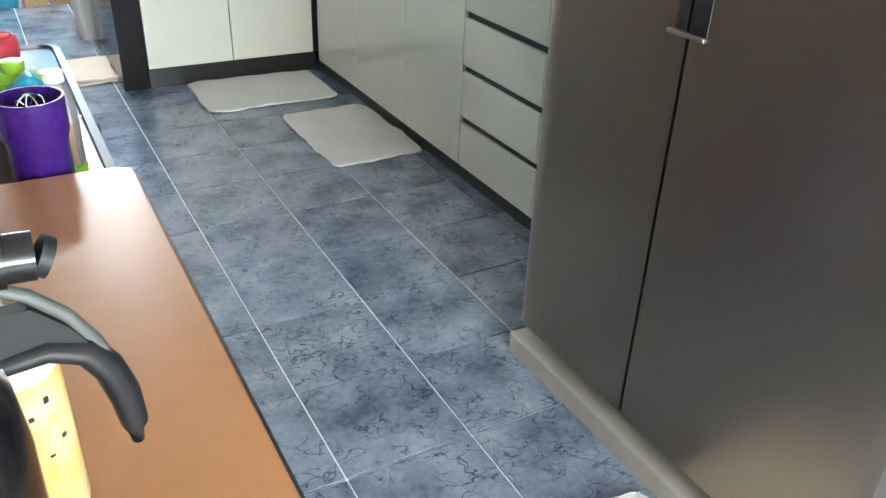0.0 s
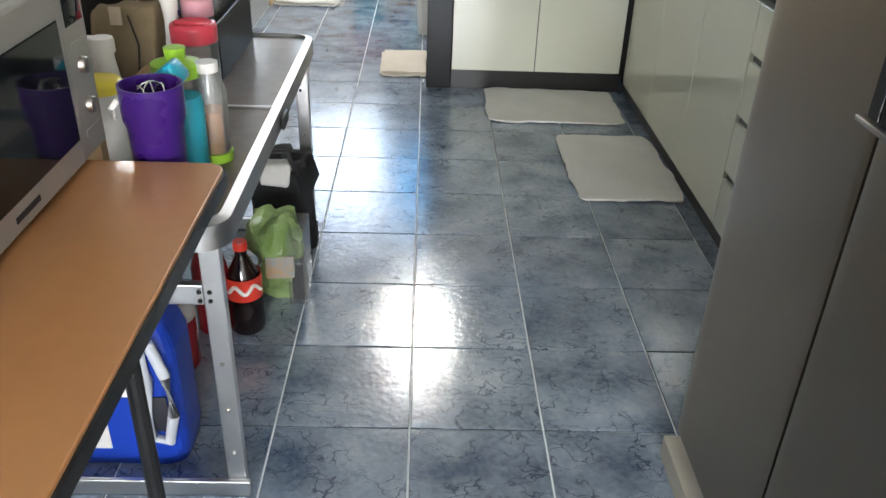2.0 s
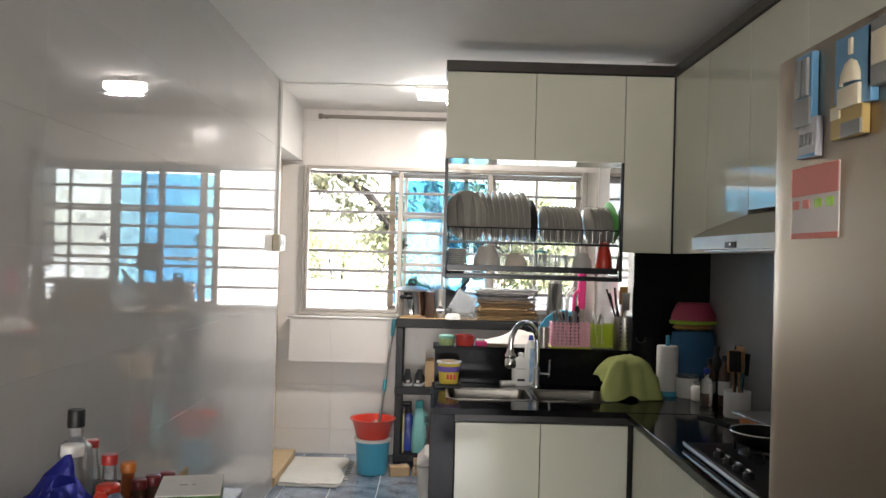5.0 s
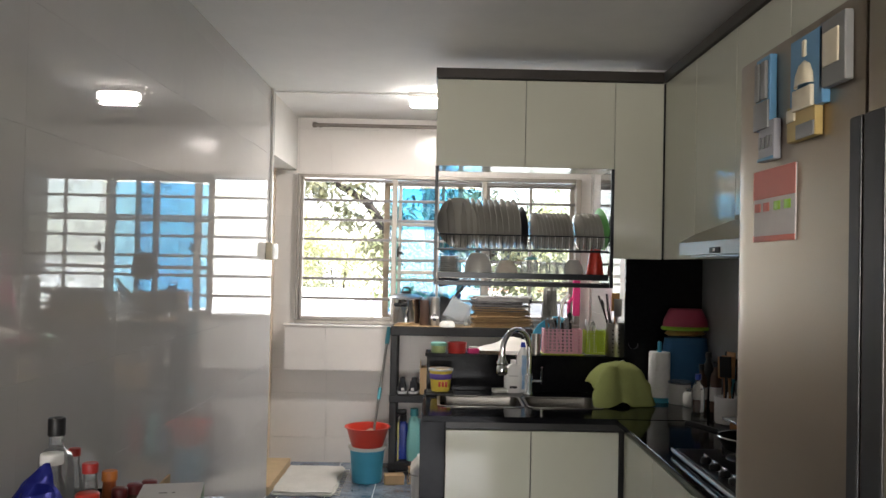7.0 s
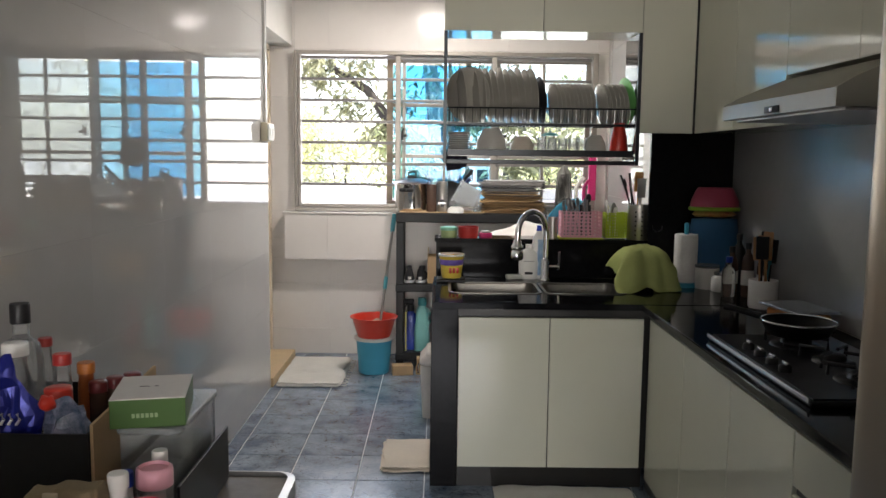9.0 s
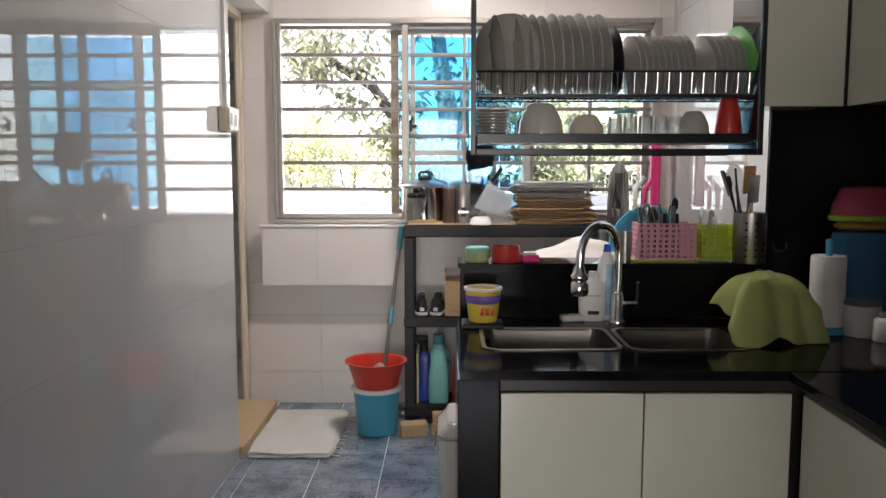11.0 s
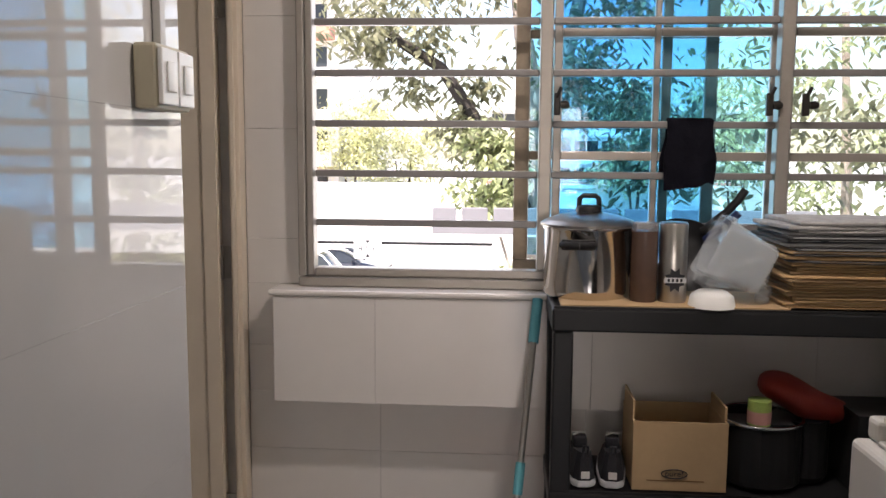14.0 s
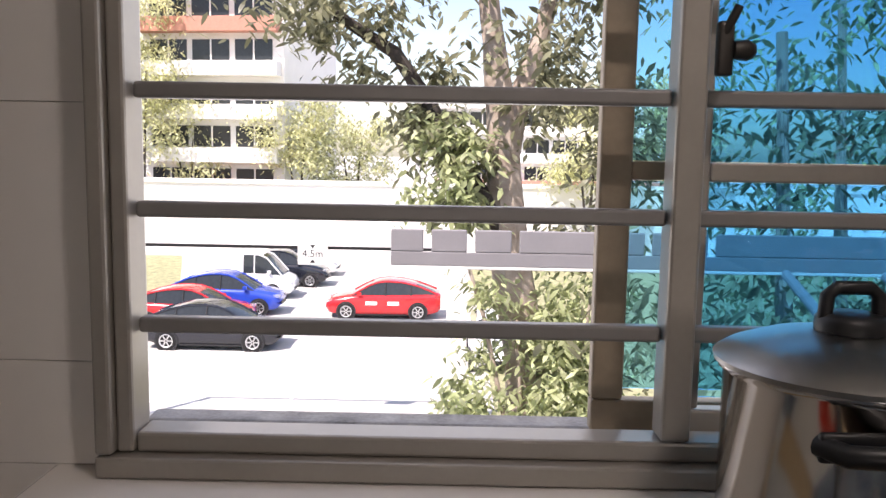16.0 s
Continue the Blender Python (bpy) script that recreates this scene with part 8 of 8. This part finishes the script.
    for e in (-1, 1):
        part("roof_rail", tube([(x * s, hw + e * hw * w * 1.01, (zt - 0.012) * q) for x, zt, w in rows], 0.035 / U, 8), paint, c)
        for px in posts[1:3]:
            zt, w = min(rows, key=lambda r: abs(r[0] - px))[1:]
            part("pillar", tube([(px * s, hw + e * hw * 0.905, (belt - 0.02) * q), (px * s, hw + e * hw * w * 1.012, (zt - 0.02) * q)], 0.03 / U, 8), paint if van else CAR_TRIM, c)
        part("mirror", box((1.25 if not van else 0.85) * s, (1.42 if not van else 1.0) * s, hw + e * hw * 0.98 - 0.02, hw + e * hw * 1.1 + 0.02, (belt + 0.02) * q, (belt + 0.16) * q, 0.03), paint, c)
        part("headlamp", box(0.03 * s, 0.42 * s, hw + e * hw * 0.68 - 0.16, hw + e * hw * 0.68 + 0.16, 0.66 * q, 0.745 * q, 0.03), CLEAR_PLASTIC, c)
        part("tail_lamp", box(4.32 * s, 4.47 * s, hw + e * hw * 0.72 - 0.14, hw + e * hw * 0.72 + 0.14, 0.80 * q, 0.96 * q, 0.03), DRED, c)
        for px in (1.78, 2.95):
            part("door_handle", box(px * s, (px + 0.2) * s, hw + e * hw * 0.985 - 0.01, hw + e * hw * 0.985 + 0.02, 0.80 * q, 0.83 * q, 0.006), paint, c)
        for px in (0.82, 3.62):
            out = Matrix.Translation((px * s, hw + e * hw * 0.84, 0.32 / U)) @ Matrix.Rotation(radians(-90 * e), 4, "X")
            wh = part("wheel", lathe([(0, 0), (0.30 / U, 0), (0.32 / U, 0.03), (0.32 / U, 0.17), (0.29 / U, 0.185), (0.23 / U, 0.186), (0.2 / U, 0.17), (0, 0.165)], 28, m=out), BLACK_PLASTIC, c)
            part("arch", lathe([(0.325 / U, 0.02), (0.385 / U, 0.02), (0.385 / U, 0.166), (0.325 / U, 0.163)], 28, m=out), CAR_TRIM, c)
            rim_ = part("rim", lathe([(0.228 / U, 0.187), (0.22 / U, 0.193), (0.20 / U, 0.186), (0.19 / U, 0.172)], 28, m=out), ALU, wh)
            sb_ = None
            for k in range(6):
                sp2 = box(0.03, 0.2 / U, -0.022, 0.022, 0.172, 0.188)
                sp2.transform(out @ Matrix.Rotation(radians(60 * k), 4, "Z"))
                sb_ = merge(sb_, sp2) if sb_ else sp2
            part("spokes", sb_, ALU, wh)
    part("front_grille", box(-0.012, 0.1 * s, hw * 0.5, hw * 1.5, 0.36 * q, 0.5 * q, 0.02), CAR_TRIM, c)
    part("sill_trim", box(1.2 * s, 3.2 * s, hw * 0.02, hw * 1.98, 0.17 * q, 0.215 * q, 0.01), CAR_TRIM, c)
    return c


def paint(name, col):
    return mat(name, col, 0.2, vary=0.04, coat=0.6)


RED_PAINT, BLUE_PAINT, WHITE_PAINT, BLACK_PAINT = paint("red_car_paint", (0.55, 0.02, 0.025)), paint("blue_car_paint", (0.02, 0.06, 0.42)), paint("white_car_paint", (0.80, 0.80, 0.80)), paint("black_car_paint", (0.012, 0.014, 0.022))
taxi = car((-5.45, 40.3, GZ), 1, RED_PAINT, "red hatchback with pale door lettering in the lane")
for x in (1.75, 2.7):
    part("door_lettering", box(x, x + 0.5, -0.014, 0.003, 0.64, 0.80), WHITE_PLASTIC, taxi)

car((-6.2, 36.2, GZ), 180, BLACK_PAINT, "black saloon parked nose out")
car((-8.1, 39.4, GZ), 180, RED_PAINT, "red saloon parked nose out")
car((-7.5, 42.6, GZ), 180, BLUE_PAINT, "blue estate car parked nose out", height=1.62)
car((-7.7, 46.6, GZ), 180, WHITE_PAINT, "white van parked nose out", 4.9, 2.0, True)
car((-6.6, 50.4, GZ), 180, BLACK_PAINT, "dark car parked nose out behind the van", height=1.7)
car((-6.6, 54.2, GZ), 180, WHITE_PAINT, "white car parked nose out at the far end")
car((2.6, 31.5, GZ), 90, WHITE_PAINT, "silver-white car half hidden behind shoots")

gantry = thing("height_gantry", (-9.28, 26, GZ), "white height limit bar with a hanging sign", "height gantry")
WHITE_METAL = mat("white_painted_metal", (0.72, 0.72, 0.70), 0.4, vary=0.05)
part("post", box(0, 0.12, 0, 0.12, 0, 4.825, 0.01), WHITE_METAL, gantry)
part("post", box(9.14, 9.26, 0, 0.12, 0, 4.825, 0.01), WHITE_METAL, gantry)
part("cross_bar", box(0.0, 9.26, 0.121, 0.18, 4.745, 4.825, 0.01), BLACK_PLASTIC, gantry)
board = part("sign_board", box(5.35, 6.11, 0.06, 0.11, 4.355, 4.925, 0.02), WHITE_METAL, gantry)
writing("4.5m", 0.27, INK, board, pose(5.73, 0.056, 4.635, 90, 0, 0))
for s1, z in ((1, 4.455), (-1, 4.815)):
    tri = prism([(5.66, z - 0.05 * s1), (5.80, z - 0.05 * s1), (5.73, z + 0.05 * s1)] if s1 > 0 else [(5.66, z + 0.05), (5.73, z - 0.05), (5.80, z + 0.05)], 0, 0.003)
    tri.transform(Matrix(((1, 0, 0, 0), (0, 0, 1, 0.055), (0, 1, 0, 0), (0, 0, 0, 1))))
    part("arrow", tri, INK, board)

# notched grey plate of the laundry pole holder, carried by arms from the facade
pole = thing("laundry_pole_holder", (-0.384, 9.8, 1.04), "grey notched metal plate for laundry poles outside the window", "pole holder")
GREY_SHEET = mat("grey_painted_sheet", (0.24, 0.235, 0.25), 0.5, vary=0.06)
plate = part("lower_plate", box(0, 2.6, 0, 0.02, 0, 0.07, 0.003), GREY_SHEET, pole)
edges = [0, 0.165, 0.205, 0.385, 0.425, 0.61, 0.65, 1.05, 1.09, 1.28, 1.32, 1.6, 1.64, 2.6]
for a, c in zip(edges[::2], edges[1::2]):
    part("tab", box(a, c, 0.0, 0.02, 0.071, 0.185, 0.006), GREY_SHEET, plate)
part("white_edge", box(0, 2.6, -0.002, 0.022, -0.016, -0.001, 0.003), WHITE_METAL, pole)
for x in (2.0, 2.5):
    part("arm", tube([(x, 0.01, -0.01), (x, -2.78, -0.9)], 0.025), GREY_SHEET, pole)
# ---- pieces of floor and walls ----
piece_meshes = {}


def piece(name, w, h, d, material, parent, place, bevel=0.002):
    """One tile w by h with thickness d, lying in its own x-y plane; alike pieces share a mesh."""
    key = (name, round(w, 3), round(h, 3), material.name)
    if key not in piece_meshes:
        bm = box(-w / 2, w / 2, -h / 2, h / 2, 0, d)
        top = [e for e in bm.edges if all(v.co.z > d - 1e-6 for v in e.verts)]
        bmesh.ops.bevel(bm, geom=top, offset=bevel, segments=1, affect="EDGES")
        bm.transform(Matrix.Scale(U, 4))
        me = bpy.data.meshes.new(name)
        bm.to_mesh(me)
        bm.free()
        me.materials.append(material)
        piece_meshes[key] = me
    ob = new(name, piece_meshes[key])
    ob.parent = parent
    pl = place.copy()
    pl.translation = place.translation * U
    ob.matrix_basis = pl
    return ob


def cuts(a0, a1, lines):
    """The stretches of a0..a1 between the grid lines inside it."""
    e = [a0] + [l for l in sorted(lines) if a0 + 1e-4 < l < a1 - 1e-4] + [a1]
    return [(p, q) for p, q in zip(e, e[1:]) if q - p > 0.012]


T = 0.333
xs = [0.5 + T * k for k in range(-5, 7)]
ys = [1.6 + T * k for k in range(-12, 20)]
for x0, x1 in cuts(LEFT, 1.9, xs):
    for y0, y1 in cuts(-1.6, FAR, ys):
        piece("tile", x1 - x0 - 0.0055, y1 - y0 - 0.0055, 0.0055, FLOOR_TILE, floor, pose((x0 + x1) / 2, (y0 + y1) / 2, -0.0055, 0, 0), 0.0012)
zl = [0.205 + 0.3655 * k for k in range(-1, 9)]
yl = [5.87 - 0.695 * k for k in range(0, 16)]
for y0, y1 in cuts(-1.6, 5.862, yl):
    for z0, z1 in cuts(0.0, CEIL, zl):
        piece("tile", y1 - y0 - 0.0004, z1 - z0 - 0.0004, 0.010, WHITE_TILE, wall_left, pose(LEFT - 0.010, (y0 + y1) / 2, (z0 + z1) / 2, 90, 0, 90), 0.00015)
xl = [-0.305 + 0.695 * k for k in range(-2, 5)]
for rx0, rx1, rz0, rz1, fy in ((-0.76, WX0 - 0.001, 1.148, CEIL, FAR), (WX0, 1.866, WZ1 + 0.001, CEIL, FAR), (-0.76, -0.642, 0.774, 1.148, FAR), (-0.76, 1.866, 0.0, 0.774, FAR), (WX1, 1.866, 1.148, WZ1, FAR), (-0.64, 1.866, 0.776, 1.127, 6.737)):
    for x0, x1 in cuts(rx0, rx1, xl):
        for z0, z1 in cuts(rz0, rz1, zl if fy == FAR else []):
            piece("tile", x1 - x0 - 0.0012, z1 - z0 - 0.0012, 0.007, FAR_TILE, wall_far if fy == FAR else ledge, pose((x0 + x1) / 2, fy, (z0 + z1) / 2, 90, 0, 0), 0.0006)
for y0, y1 in cuts(5.3, FAR - 0.13, [6.86 - 0.695 * k for k in range(4)]):
    for z0, z1 in cuts(0.0, CEIL, zl):
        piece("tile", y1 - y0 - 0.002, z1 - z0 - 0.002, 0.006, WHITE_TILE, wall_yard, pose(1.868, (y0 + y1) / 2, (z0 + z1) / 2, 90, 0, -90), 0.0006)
